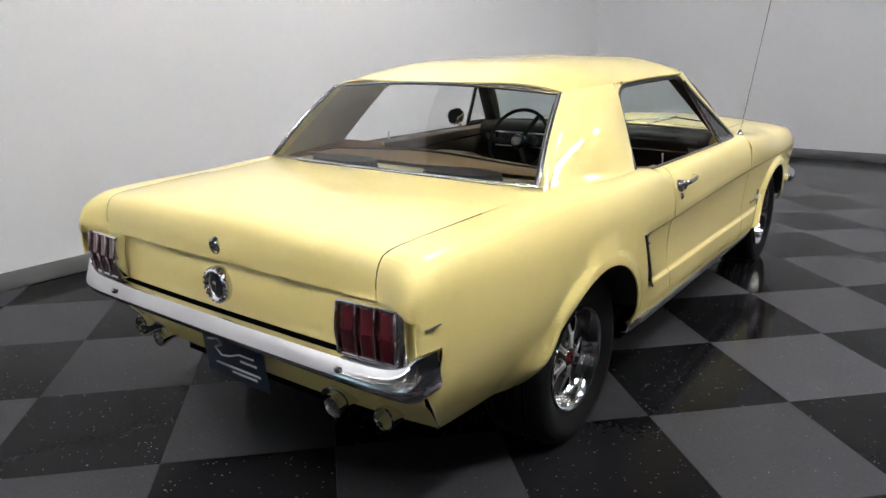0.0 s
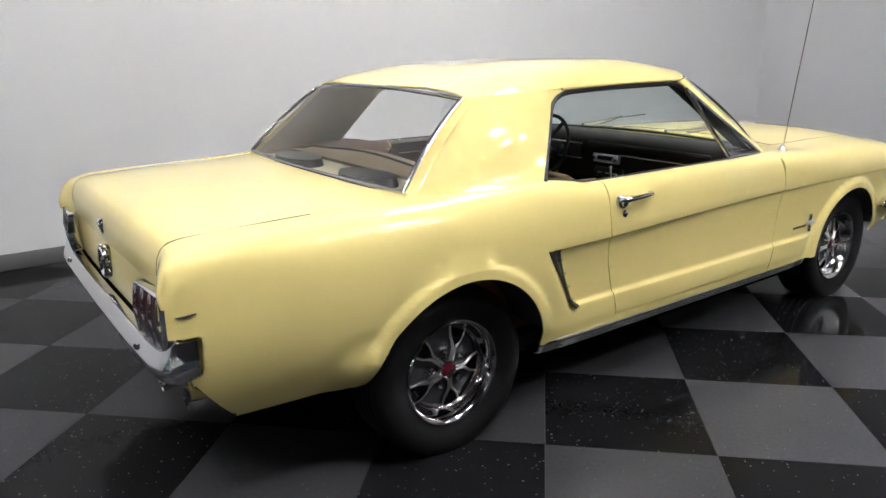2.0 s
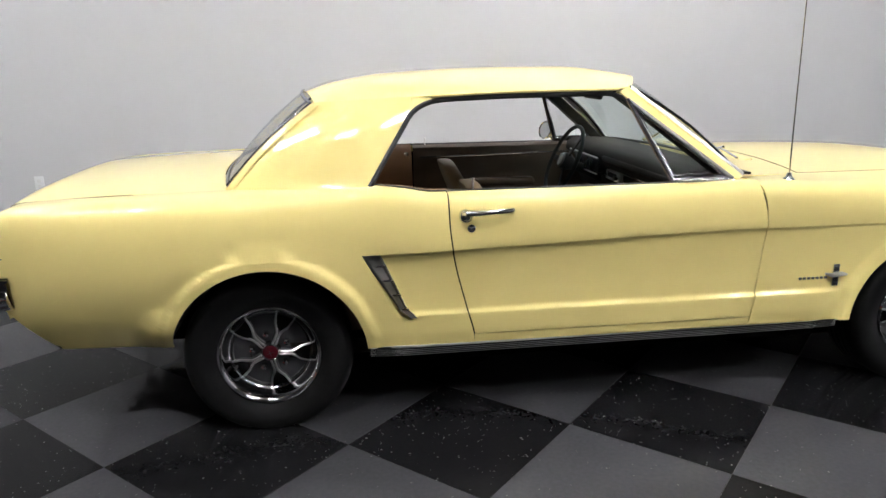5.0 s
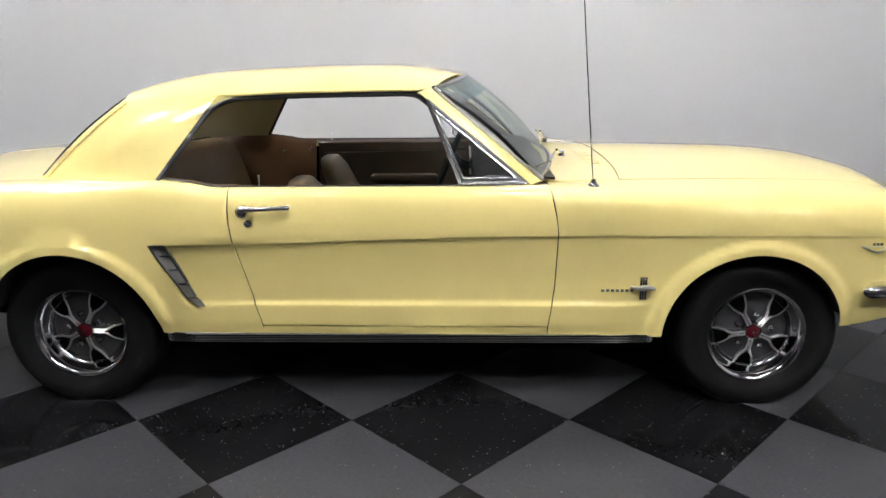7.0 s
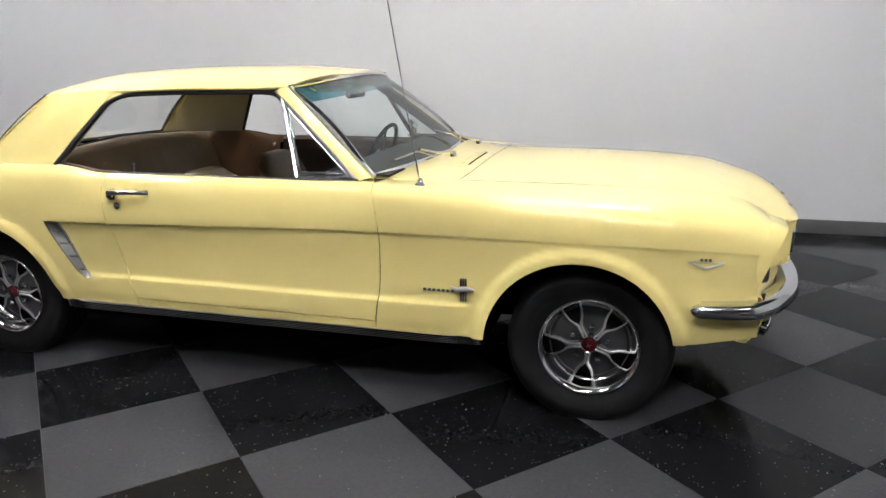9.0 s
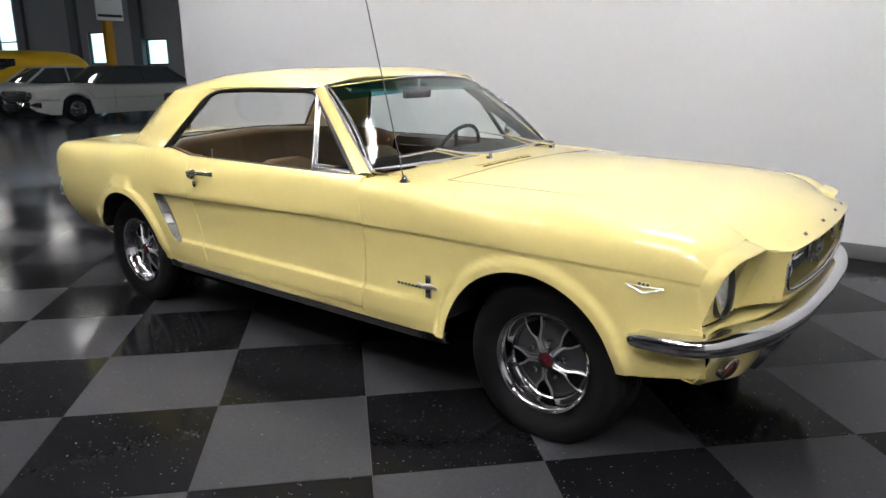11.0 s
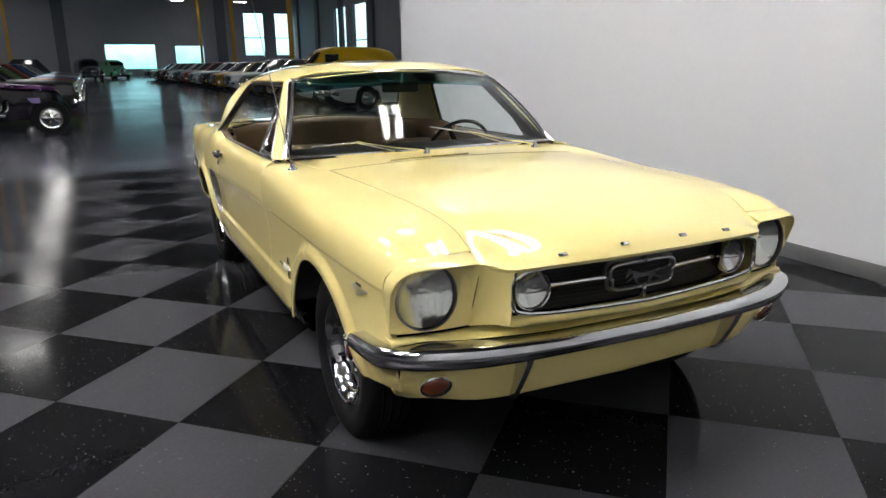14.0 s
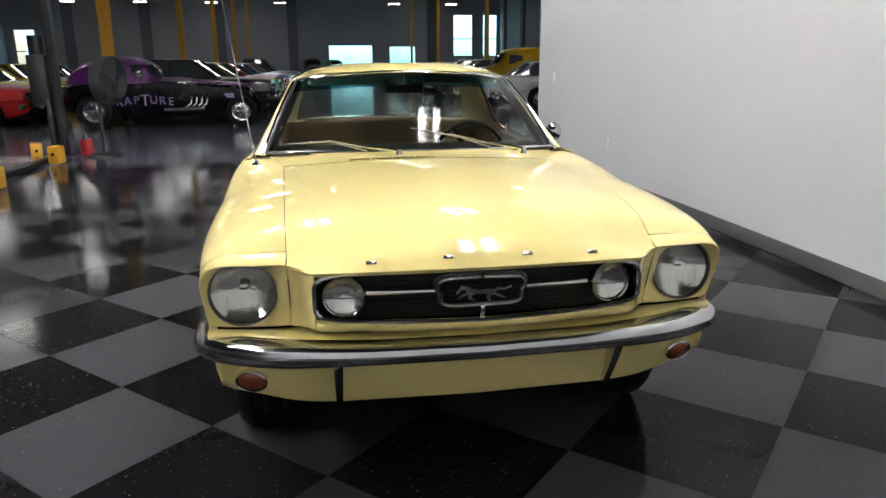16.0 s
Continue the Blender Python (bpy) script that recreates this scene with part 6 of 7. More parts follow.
for y in (-0.35, 0.36):
    bucket_seat(y)
rows = []
for i in range(41):
    y = lerp(-0.66, 0.66, i / 40)
    t = abs(y) / 0.66
    dip = 0.012 * math.cos(t * math.pi * 1.2) - 0.03 * smooth01(0.75, 1.0, t)
    rib = 0.006 * math.cos(y * 85) * (0.08 < abs(y) < 0.5)
    rows.append([(-1.30, y, 0.93), (-1.235, y, 0.962 + dip), (-1.17, y, 0.958 + dip), (-1.135 + rib, y, 0.925 + dip), (-1.10 + rib, y, 0.80), (-1.04 + rib, y, 0.60), (-0.98, y, 0.56), (-0.70, y, 0.585), (-0.60, y, 0.56), (-0.58, y, 0.40)])
rs = sheet("rear_seat", rows, M_SEAT, coupe, "tan vinyl rear bench seat", smooth=60)
tube("seat_piping", [r[1] for r in rows], 0.006, M_DASH, rs, seg=6)
part("package_tray", box_bm(-1.56, -1.28, -0.655, 0.655, 0.885, 0.912, 0.004), M_HEADLINER, coupe, "beige package tray")
for y in (-0.30, 0.30):
    part("tray_speaker", cyl_bm(1.0, 0.93, 0.034, pose(-1.415, y, 0.928) @ Matrix.Diagonal((0.085, 0.178, 1.0, 1.0)), 36), M_BLACK, coupe, "black speaker on the package tray")
# steering wheel
sw_ob = new("steering_wheel")
sw_ob.parent = coupe
sw_ob.matrix_basis = pose(0.125, 0.36, 0.845, 0, -66, 0)
tube("wheel_rim", [(0.195 * math.cos(a), 0.195 * math.sin(a), 0) for a in np.linspace(0, 2 * math.pi, 41)[:-1]], 0.011, M_DASH, sw_ob, closed=True)
for a in (90, 210, 330):
    part("wheel_spoke", box_bm(0.03, 0.19, -0.014, 0.014, -0.012, -0.006, 0.002, m=pose(0, 0, 0, 0, 0, a)), M_DASH, sw_ob)
v, f = lathe([(0.0, 0.02), (0.03, 0.018), (0.045, 0.006), (0.048, -0.02), (0.03, -0.06)], 28, "z")
mesh_object("horn_hub", v, f, M_BLACK, sw_ob)
v, f = lathe([(0.040, 0.012), (0.034, 0.022), (0.027, 0.024), (0.022, 0.021), (0.0, 0.023)], 28, "z")
mesh_object("horn_ring", v, f, M_SCOOP, sw_ob)
tube("steering_column", [(0, 0, -0.05), (0, 0, -0.30)], 0.028, M_DASH, sw_ob, seg=12)
# rear-view mirror
rv = new("rear_view_mirror")
rv.parent = coupe
part("mirror_case", box_bm(-0.012, 0.016, -0.105, 0.105, -0.028, 0.028, 0.012, m=pose(0.145, 0.0, 1.215, 0, 8, 0)), M_DASH, rv)
tube("mirror_stem", [(0.155, 0, 1.235), (0.165, 0, 1.29)], 0.008, M_CHROME, rv)
for s in (-1, 1):
    part("sun_visor", box_bm(-0.07, 0.07, -0.20, 0.20, -0.008, 0.008, 0.006, m=pose(0.10, s * 0.31, 1.262, 0, 22, 0)), M_HEADLINER, coupe)


# ---- wheels ----
def styled_wheel(x, s, turn):
    w = new("wheel")
    w.parent = coupe
    w.matrix_basis = pose(x, s * 0.685, 0.297, 0, 0, 0 if s > 0 else 180)
    R, hw = 0.318, 0.112
    prof = [(0.195, -hw * 0.8), (0.23, -hw * 0.98), (0.27, -hw), (0.300, -hw * 0.88), (0.313, -hw * 0.66)]
    for k in range(5):
        c = lerp(-hw * 0.6, hw * 0.6, k / 4)
        prof += [(0.318, c - 0.010), (0.318, c + 0.010), (0.309, c + 0.0125), (0.309, c + 0.0155)] if k < 4 else [(0.318, c - 0.010), (0.316, c + 0.008)]
    prof += [(0.311, hw * 0.80), (0.300, hw * 0.92), (0.285, hw * 0.985), (0.278, hw * 0.995), (0.272, hw * 1.01), (0.25, hw * 1.0), (0.225, hw * 0.93), (0.205, hw * 0.84), (0.196, hw * 0.80), (0.194, hw * 0.6)]
    v, f = lathe(prof, 72)
    v = [(a, b, max(c, -0.2965)) for a, b, c in v]
    mesh_object("tyre", v, f, M_RUBBER, w, "black radial tyre", smooth=30)
    v, f = lathe([(0.190, 0.02), (0.196, 0.086), (0.197, 0.094), (0.193, 0.099), (0.187, 0.097), (0.178, 0.086), (0.170, 0.064), (0.163, 0.040), (0.156, 0.034), (0.152, 0.034)], 64)
    mesh_object("trim_ring", v, f, M_WHEELCHROME, w, "chrome trim ring")
    v, f = lathe([(0.190, -0.09), (0.180, -0.05), (0.165, 0.0), (0.155, 0.016), (0.150, 0.018), (0.0, 0.018)], 48)
    mesh_object("rim_barrel", v, f, M_DARK, w)
    v, f = lathe([(0.153, 0.030), (0.149, 0.034), (0.143, 0.030), (0.143, 0.022)], 64)
    mesh_object("rim_groove", v, f, M_BLACK, w)
    for k in range(5):
        a0 = turn + 72 * k
        spoke = new("spoke")
        spoke.parent = w
        spoke.matrix_basis = pose(0, 0, 0, 0, a0, 0)
        # a grey spoke with bright edges that forks round a dark window
        arms = ((0.036, 0.058, 0.0065), (0.055, 0.056, 0.0050), (0.080, 0.050, 0.0060), (0.095, 0.046, 0.0135), (0.112, 0.0415, 0.0250), (0.130, 0.037, 0.0315), (0.150, 0.031, 0.0365))
        rows = [[(r, y - 0.020, -h - 0.010), (r, y, -h), (r, y + 0.002, -h * 0.5), (r, y + 0.002, h * 0.5), (r, y, h), (r, y - 0.020, h + 0.010)] for r, y, h in arms]
        sheet("spoke_blade", rows, M_WHEELGREY, spoke, smooth=40, flip=True)
        for sg in (-1, 1):
            tube("spoke_edge", [(r, y + 0.002, sg * h) for r, y, h in arms], [0.0046, 0.0050, 0.0052, 0.0050, 0.0046, 0.0042, 0.0038], M_ALU, spoke, seg=6)
        # near-black sheet on the blade paints the shade in the fork's opening
        sheet("spoke_window", [[(r, y + 0.0035, -h), (r, y + 0.0035, h)] for r, y, h in ((0.092, 0.0470, 0.0008), (0.098, 0.0452, 0.0115), (0.114, 0.0412, 0.0215), (0.147, 0.0318, 0.0315))], M_SHADE, spoke, thick=0.003, flip=True)
        nut = new("lug_nut")
        nut.parent = w
        nut.matrix_basis = pose(0.070 * math.cos(radians(a0 + 36)), 0.046, 0.070 * math.sin(-radians(a0 + 36)))
        v, f = lathe([(0.0125, -0.02), (0.0125, 0.010), (0.009, 0.017), (0.0, 0.021)], 6)
        mesh_object("nut", v, f, M_CHROME, nut, smooth=20)
    v, f = lathe([(0.150, 0.024), (0.11, 0.030), (0.07, 0.036), (0.04, 0.040)], 48)
    mesh_object("centre_disc", v, f, M_WHEELGREY, w)
    v, f = lathe([(0.036, 0.035), (0.035, 0.062), (0.031, 0.068), (0.028, 0.066)], 32)
    mesh_object("cap_ring", v, f, M_CHROME, w)
    v, f = lathe([(0.029, 0.064), (0.018, 0.071), (0.0, 0.073)], 32)
    mesh_object("centre_cap", v, f, M_CAPRED, w, "red centre cap")
    for k in (0, 90):
        part("cap_mark", box_bm(-0.012, 0.012, 0.0715, 0.0745, -0.0018, 0.0018, m=pose(0, 0, 0, 0, k + 20, 0)), M_BRIGHT, w, smooth=0)
    tube("valve", [(0.128, 0.03, -0.055), (0.135, 0.05, -0.06), (0.137, 0.068, -0.062)], 0.005, M_BLACK, w, seg=6)


for x in (-1.371, 1.371):
    for s in (-1, 1):
        styled_wheel(x, s, {(-1, -1): -43, (1, -1): -61}.get((round(x / 1.371), s), 20))
part("rear_axle", cyl_bm(0.04, 0.04, 1.2, pose(-1.371, 0, 0.297, 90, 0, 0), 16), M_DARK, coupe)


# ---- other cars in the hall ----
def simple_wheel(parent, x, y, r, side, width=0.2):
    w = new("wheel")
    w.parent = parent
    w.matrix_basis = pose(x, y, r, 0, 0, 0 if side > 0 else 180)
    v, f = lathe([(r * 0.62, -width * 0.45), (r * 0.9, -width * 0.5), (r, -width * 0.35), (r, width * 0.35), (r * 0.9, width * 0.5), (r * 0.62, width * 0.46), (r * 0.6, width * 0.3)], 28)
    mesh_object("tyre", v, f, M_RUBBER, w)
    v, f = lathe([(r * 0.61, width * 0.45), (r * 0.55, width * 0.42), (r * 0.5, width * 0.25), (r * 0.22, width * 0.32), (r * 0.14, width * 0.42), (0.0, width * 0.44)], 28)
    mesh_object("rim", v, f, M_BRIGHT, w)
    for k in range(5):
        a = 72 * k
        part("spoke", box_bm(r * 0.12, r * 0.52, width * 0.28, width * 0.38, -r * 0.06, r * 0.06, 0.008, m=pose(0, 0, 0, 0, a, 0)), M_BRIGHT, w)


def hall_car(x, y, heading, colour, label, length=4.9, width=1.86, belt=0.92, roof=1.42, hood=0.31, deck=0.24, roofcol=None, wheel=0.34, gap=0.2, van=False, glow=0.0):
    """A parked car of the fifties to seventies, front along local +x."""
    car = tagged(new("car"), label, "car", "cars parked in the hall")
    car.matrix_world = pose(x, y, 0, 0, 0, heading)
    paint = material("hall_paint", colour, 0.3, coat=0.45, spec=0.2, grain=0.03, scale=6, stain=0.1)
    top = material("hall_roof", roofcol, 0.45, grain=0.05, scale=8) if roofcol else paint
    L, W = length / 2, width / 2
    z0 = gap
    axle_f, axle_r = L - length * 0.19, -L + length * 0.21
    xs = [-L, -L + 0.03, -L + 0.14, -L + 0.4, -L + length * deck, 0.0, L - length * hood, L - 0.5, L - 0.16, L - 0.03, L]
    tops = [belt * 0.66, belt * 0.9, belt * 0.97, belt, belt * 1.01, belt, belt * 1.01, belt * 0.97, belt * 0.93, belt * 0.86, belt * 0.66]
    half = [0.80, 0.89, 0.94, 0.97, 1.0, 1.0, 1.0, 0.98, 0.95, 0.90, 0.80]
    lows = [0.44, 0.36, 0.3, z0, z0, z0, z0, z0 + 0.02, 0.30, 0.34, 0.42]
    fx = [pchip(xs, q) for q in (tops, half, lows)]
    rows = []
    for k in range(61):
        xx = -L + 2 * L * k / 60
        t, w, b = fx[0](xx), fx[1](xx) * W, fx[2](xx)
        for ax in (axle_f, axle_r):
            d = wheel * 1.18
            if abs(xx - ax) < d:
                b = max(b, wheel + math.sqrt(d * d - (xx - ax) ** 2) * 0.92)
        b = min(b, t - 0.08)
        pts = [(0, t + 0.03), (0.55 * w, t + 0.022), (0.84 * w, t - 0.002), (0.95 * w, t - 0.05), (0.99 * w, lerp(t, b, 0.3)), (w, lerp(t, b, 0.45)), (0.975 * w, lerp(t, b, 0.5)), (0.985 * w, lerp(t, b, 0.8)), (0.95 * w, b)]
        rows.append([(xx, -p, q) for p, q in pts[::-1]] + [(xx, p, q) for p, q in pts[1:]])
    sheet("body", rows, paint, car, flip=True)
    part("underbody", box_bm(-L + 0.25, L - 0.25, -W * 0.7, W * 0.7, z0 - 0.02, wheel * 1.5), M_DARK, car, smooth=0)
    # greenhouse
    x_a, x_b = (L - length * hood + 0.05, -L + length * (0.06 if van else deck) - 0.1)
    ta, tb = x_a - (0.35 if van else 0.6), x_b + (0.12 if van else 0.62)
    wt, wb = W * 0.70, W * 0.88
    zb, zt = belt, roof - 0.05
    ring = lambda xa, xb, w, z: [(xb, -w, z), (lerp(xb, xa, 0.33), -w, z), (lerp(xb, xa, 0.66), -w, z), (xa, -w * 0.94, z), (xa + 0.06, 0, z), (xa, w * 0.94, z), (lerp(xb, xa, 0.66), w, z), (lerp(xb, xa, 0.33), w, z), (xb, w, z), (xb - 0.04, 0, z)]
    dark_glass = material("hall_glass", (0.055, 0.065, 0.072), 0.06, coat=1.0)
    low, high = ring(x_a, x_b, wb, zb), ring(ta, tb, wt, zt)
    sweep("window_glass", [low, high], None, dark_glass if not van else paint, car, caps=False)
    crown = [high, [(px * 0.985 + 0.015 * (ta + tb) / 2, py * 0.96, zt + 0.03) for px, py, z in high], [(lerp(px, (ta + tb) / 2, 0.25), py * 0.7, roof) for px, py, z in high], [((ta + tb) / 2, 0, roof + 0.005)] * 10]
    sweep("roof", crown, None, top, car, caps=False)
    for k in (0, 3, 5, 8):
        tube("pillar", [low[k], high[k]], 0.035, top, car, seg=6)
    if not van:
        up = lambda q, d=0.03: (q[0], q[1] * 1.01, q[2] + d)
        tube("windscreen_trim", [up(low[3]), up((low[4][0] + 0.03, 0, low[4][2])), up(low[5])], 0.022, M_CHROME, car, seg=6)
        for ks in ((0, 1, 2, 3), (8, 7, 6, 5)):
            tube("belt_trim", [up(low[k], 0.022) for k in ks], 0.014, M_CHROME, car, seg=5)
            tube("drip_trim", [up(high[k], -0.005) for k in ks], 0.013, M_CHROME, car, seg=5)
        tube("centre_post", [(lerp(x_b, x_a, 0.5), -wb, zb), (lerp(tb, ta, 0.5), -wt, zt)], 0.030, top, car, seg=6)
        tube("centre_post", [(lerp(x_b, x_a, 0.5), wb, zb), (lerp(tb, ta, 0.5), wt, zt)], 0.030, top, car, seg=6)
    if van:
        for s in (-1, 1):
            part("side_window", box_bm(x_a - 1.0, x_a - 0.3, s * (wb * 0.93) - 0.01, s * (wb * 0.93) + 0.012, zb + 0.06, zt - 0.12, 0.01, m=None), dark_glass, car)
        part("windscreen", box_bm(-0.01, 0.01, -wt * 0.9, wt * 0.9, 0.06, zt - zb, 0.004, m=pose(x_a + 0.03, 0, zb, 0, -34, 0)), dark_glass, car)
    # front and rear trim
    for s, nm in ((1, "front_bumper"), (-1, "rear_bumper")):
        xx = s * (L + 0.05)
        rowsb = []
        for q in range(13):
            yy = lerp(-W * 0.96, W * 0.96, q / 12)
            cx = xx - s * 0.22 * abs(yy / W) ** 3
            rowsb.append([(cx - s * 0.05, yy, 0.40), (cx + s * 0.03, yy, 0.41), (cx + s * 0.06, yy, 0.47), (cx + s * 0.03, yy, 0.53), (cx - s * 0.05, yy, 0.54)])
        sweep(nm, rowsb, None, M_CHROME, car)
    part("grille", box_bm(L - 0.045, L + 0.012, -W * 0.6, W * 0.6, belt * 0.6, belt * 0.83, 0.02), M_BLACK, car)
    part("grille_surround", box_bm(L - 0.03, L + 0.03, -W * 0.62, W * 0.62, belt * 0.83, belt * 0.83 + 0.035, 0.01), M_CHROME, car)
    for s in (-1, 1):
        part("bumper_guard", box_bm(L + 0.06, L + 0.14, s * W * 0.38 - 0.04, s * W * 0.38 + 0.04, 0.37, 0.60, 0.025), M_CHROME, car)
    for k in range(4):
        zz = lerp(belt * 0.62, belt * 0.80, k / 3)
        part("grille_bar", box_bm(L + 0.002, L + 0.022, -W * 0.58, W * 0.58, zz, zz + 0.014), M_CHROME, car, smooth=0)
    for s in (-1, 1):
        v, f = lathe([(0.105, -0.03), (0.105, 0.02), (0.09, 0.03), (0.085, 0.012), (0.05, 0.028), (0.0, 0.034)], 20, "x")
        mesh_object("headlight", [(p + L - 0.02, q + s * W * 0.74, r + belt * 0.73) for p, q, r in v], f, M_CHROME, car)
        for ax in (axle_f, axle_r):
            simple_wheel(car, ax, s * (W - 0.13), wheel, s)
        part("side_trim", box_bm(axle_r + 0.45, axle_f - 0.45, s * W * 0.985 - 0.01, s * W * 0.985 + 0.01, belt * 0.66, belt * 0.66 + 0.02), M_CHROME, car, smooth=0)
        tube("door_line", [(0.75, s * (W * 0.997), 0.32), (0.75, s * (W * 0.999), belt - 0.12)], 0.004, M_BLACK, car, seg=4)
    return car


def panel_van(x, y, heading, colour, label, size=1.0):
    """A forties panel van: rounded roof, narrow hood, pontoon fenders, front along local +x."""
    car = tagged(new("panel_van"), label, "van", "cars parked in the hall")
    car.matrix_world = pose(x, y, 0, 0, 0, heading) @ Matrix.Diagonal((size, size, size, 1))
    paint = material("van_paint", colour, 0.3, coat=0.45, spec=0.2, grain=0.03, scale=6, stain=0.1)
    dark = material("van_glass", (0.02, 0.025, 0.028), 0.06, coat=1.0)
    ft = pchip([-2.42, -2.36, -2.1, -1.4, 0.0, 0.5, 0.72, 1.08, 1.3, 2.0, 2.3, 2.42], [1.20, 1.55, 1.80, 1.93, 1.94, 1.90, 1.80, 1.30, 1.24, 1.16, 1.02, 0.75])
    fw = pchip([-2.42, -2.3, -1.8, 0.2, 0.8, 1.1, 1.6, 2.2, 2.42], [0.74, 0.84, 0.90, 0.90, 0.84, 0.74, 0.62, 0.46, 0.30])
    rows = []
    for k in range(73):
        xx = lerp(-2.42, 2.42, k / 72)
        t, w = ft(xx), fw(xx)
        b = 0.42 if xx < 1.0 else 0.46
        belt = lerp(b, t, 0.55)
        half = [(0.0, t), (0.45 * w, t - 0.02), (0.78 * w, t - 0.10 * (t - b)), (0.93 * w, lerp(t, belt, 0.55)), (w, belt), (w, lerp(belt, b, 0.6)), (0.96 * w, b)]
        rows.append([(xx, -q, z) for q, z in half[::-1]] + [(xx, q, z) for q, z in half[1:]])
    sheet("body", rows, paint, car, flip=True, smooth=45)
    part("underbody", box_bm(-2.1, 2.1, -0.6, 0.6, 0.26, 0.46), M_DARK, car, smooth=0)
    part("windscreen", box_bm(-0.01, 0.01, -0.62, 0.62, 0.0, 0.50, 0.004, m=pose(1.075, 0, 1.34, 0, -38, 0)), dark, car)
    part("grille", box_bm(2.36, 2.45, -0.24, 0.24, 0.55, 0.98, 0.03), M_CHROME, car)
    for s in (-1, 1):
        part("side_window", box_bm(0.12, 0.66, s * 0.835 - 0.012, s * 0.835 + 0.03, 1.30, 1.66, 0.03), dark, car)
        for ax, rx in ((1.55, 0.72), (-1.45, 0.66)):
            arc = []
            for k in range(17):
                a = math.pi * k / 16
                px, pz = ax + rx * math.cos(a), 0.36 + 0.55 * math.sin(a)
                arc.append([(px, s * 0.52, pz + 0.02), (px, s * 0.72, pz + 0.03), (px, s * 0.86, pz), (ax + (px - ax) * 0.96, s * 0.92, 0.36 + (pz - 0.36) * 0.90), (ax + (px - ax) * 0.80, s * 0.92, 0.36 + (pz - 0.36) * 0.72)])
            sheet("fender", arc, paint, car, thick=0.01, smooth=60)
            simple_wheel(car, ax, s * 0.76, 0.36, s, 0.18)
        v, f = lathe([(0.0, -0.16), (0.07, -0.12), (0.105, -0.02), (0.105, 0.02), (0.09, 0.03), (0.0, 0.045)], 20, "x")
        mesh_object("headlight", [(p_ + 2.06, q + s * 0.66, r + 0.93) for p_, q, r in v], f, M_CHROME, car)
        part("running_board", box_bm(-0.8, 0.95, s * 0.78, s * 0.95, 0.36, 0.42, 0.01), M_BLACK, car)
    for xx in (2.56, -2.50):
        rowsb = []
        for q in range(11):
            yy = lerp(-0.88, 0.88, q / 10)
            cx = xx - math.copysign(0.16, xx) * abs(yy / 0.88) ** 3
            rowsb.append([(cx - 0.03, yy, 0.44), (cx + 0.03, yy, 0.45), (cx + 0.045, yy, 0.50), (cx + 0.03, yy, 0.55), (cx - 0.03, yy, 0.56)])
        sweep("bumper", rowsb, None, M_CHROME, car)
    return car


RIGHT_ROW = [
    ((0.46, 0.47, 0.46), "long white sedan with a black roof and chrome bumpers", dict(length=5.6, width=2.0, belt=0.93, roof=1.42, roofcol=(0.015, 0.014, 0.014))),
    ((0.42, 0.44, 0.47), "silver two-door coupe with a chrome grille", dict(length=5.0, roof=1.40)),
    ((0.55, 0.33, 0.01), "yellow vintage panel van with rounded roof", dict(length=4.9, width=1.9, belt=1.1, roof=1.92, van=True)),
    ((0.02, 0.035, 0.03), "dark green classic sedan with chrome bumper", dict(length=5.0, roof=1.5)),
    ((0.45, 0.46, 0.48), "silver classic coupe with a tall chrome grille", dict(length=4.9, roof=1.55)),
    ((0.36, 0.20, 0.035), "gold classic coupe with dark windows", dict(length=4.9)),
    ((0.03, 0.03, 0.035), "black classic sedan in the row", dict(length=5.0)),
    ((0.40, 0.41, 0.42), "grey classic car with chrome trim", dict(length=4.9)),
    ((0.30, 0.04, 0.03), "red classic coupe in the row", dict(length=4.8)),
    ((0.05, 0.055, 0.07), "dark blue classic car in the row", dict(length=4.9)),
    ((0.48, 0.48, 0.47), "white classic car far down the row", dict(length=4.9)),
    ((0.10, 0.015, 0.015), "dark red classic car far down the row", dict(length=4.9)),
    ((0.03, 0.03, 0.035), "black classic car far down the row", dict(length=4.9)),
    ((0.35, 0.36, 0.38), "silver classic car far down the row", dict(length=4.9)),
    ((0.04, 0.045, 0.06), "dark blue car at the end of the row", dict(length=4.9)),
]


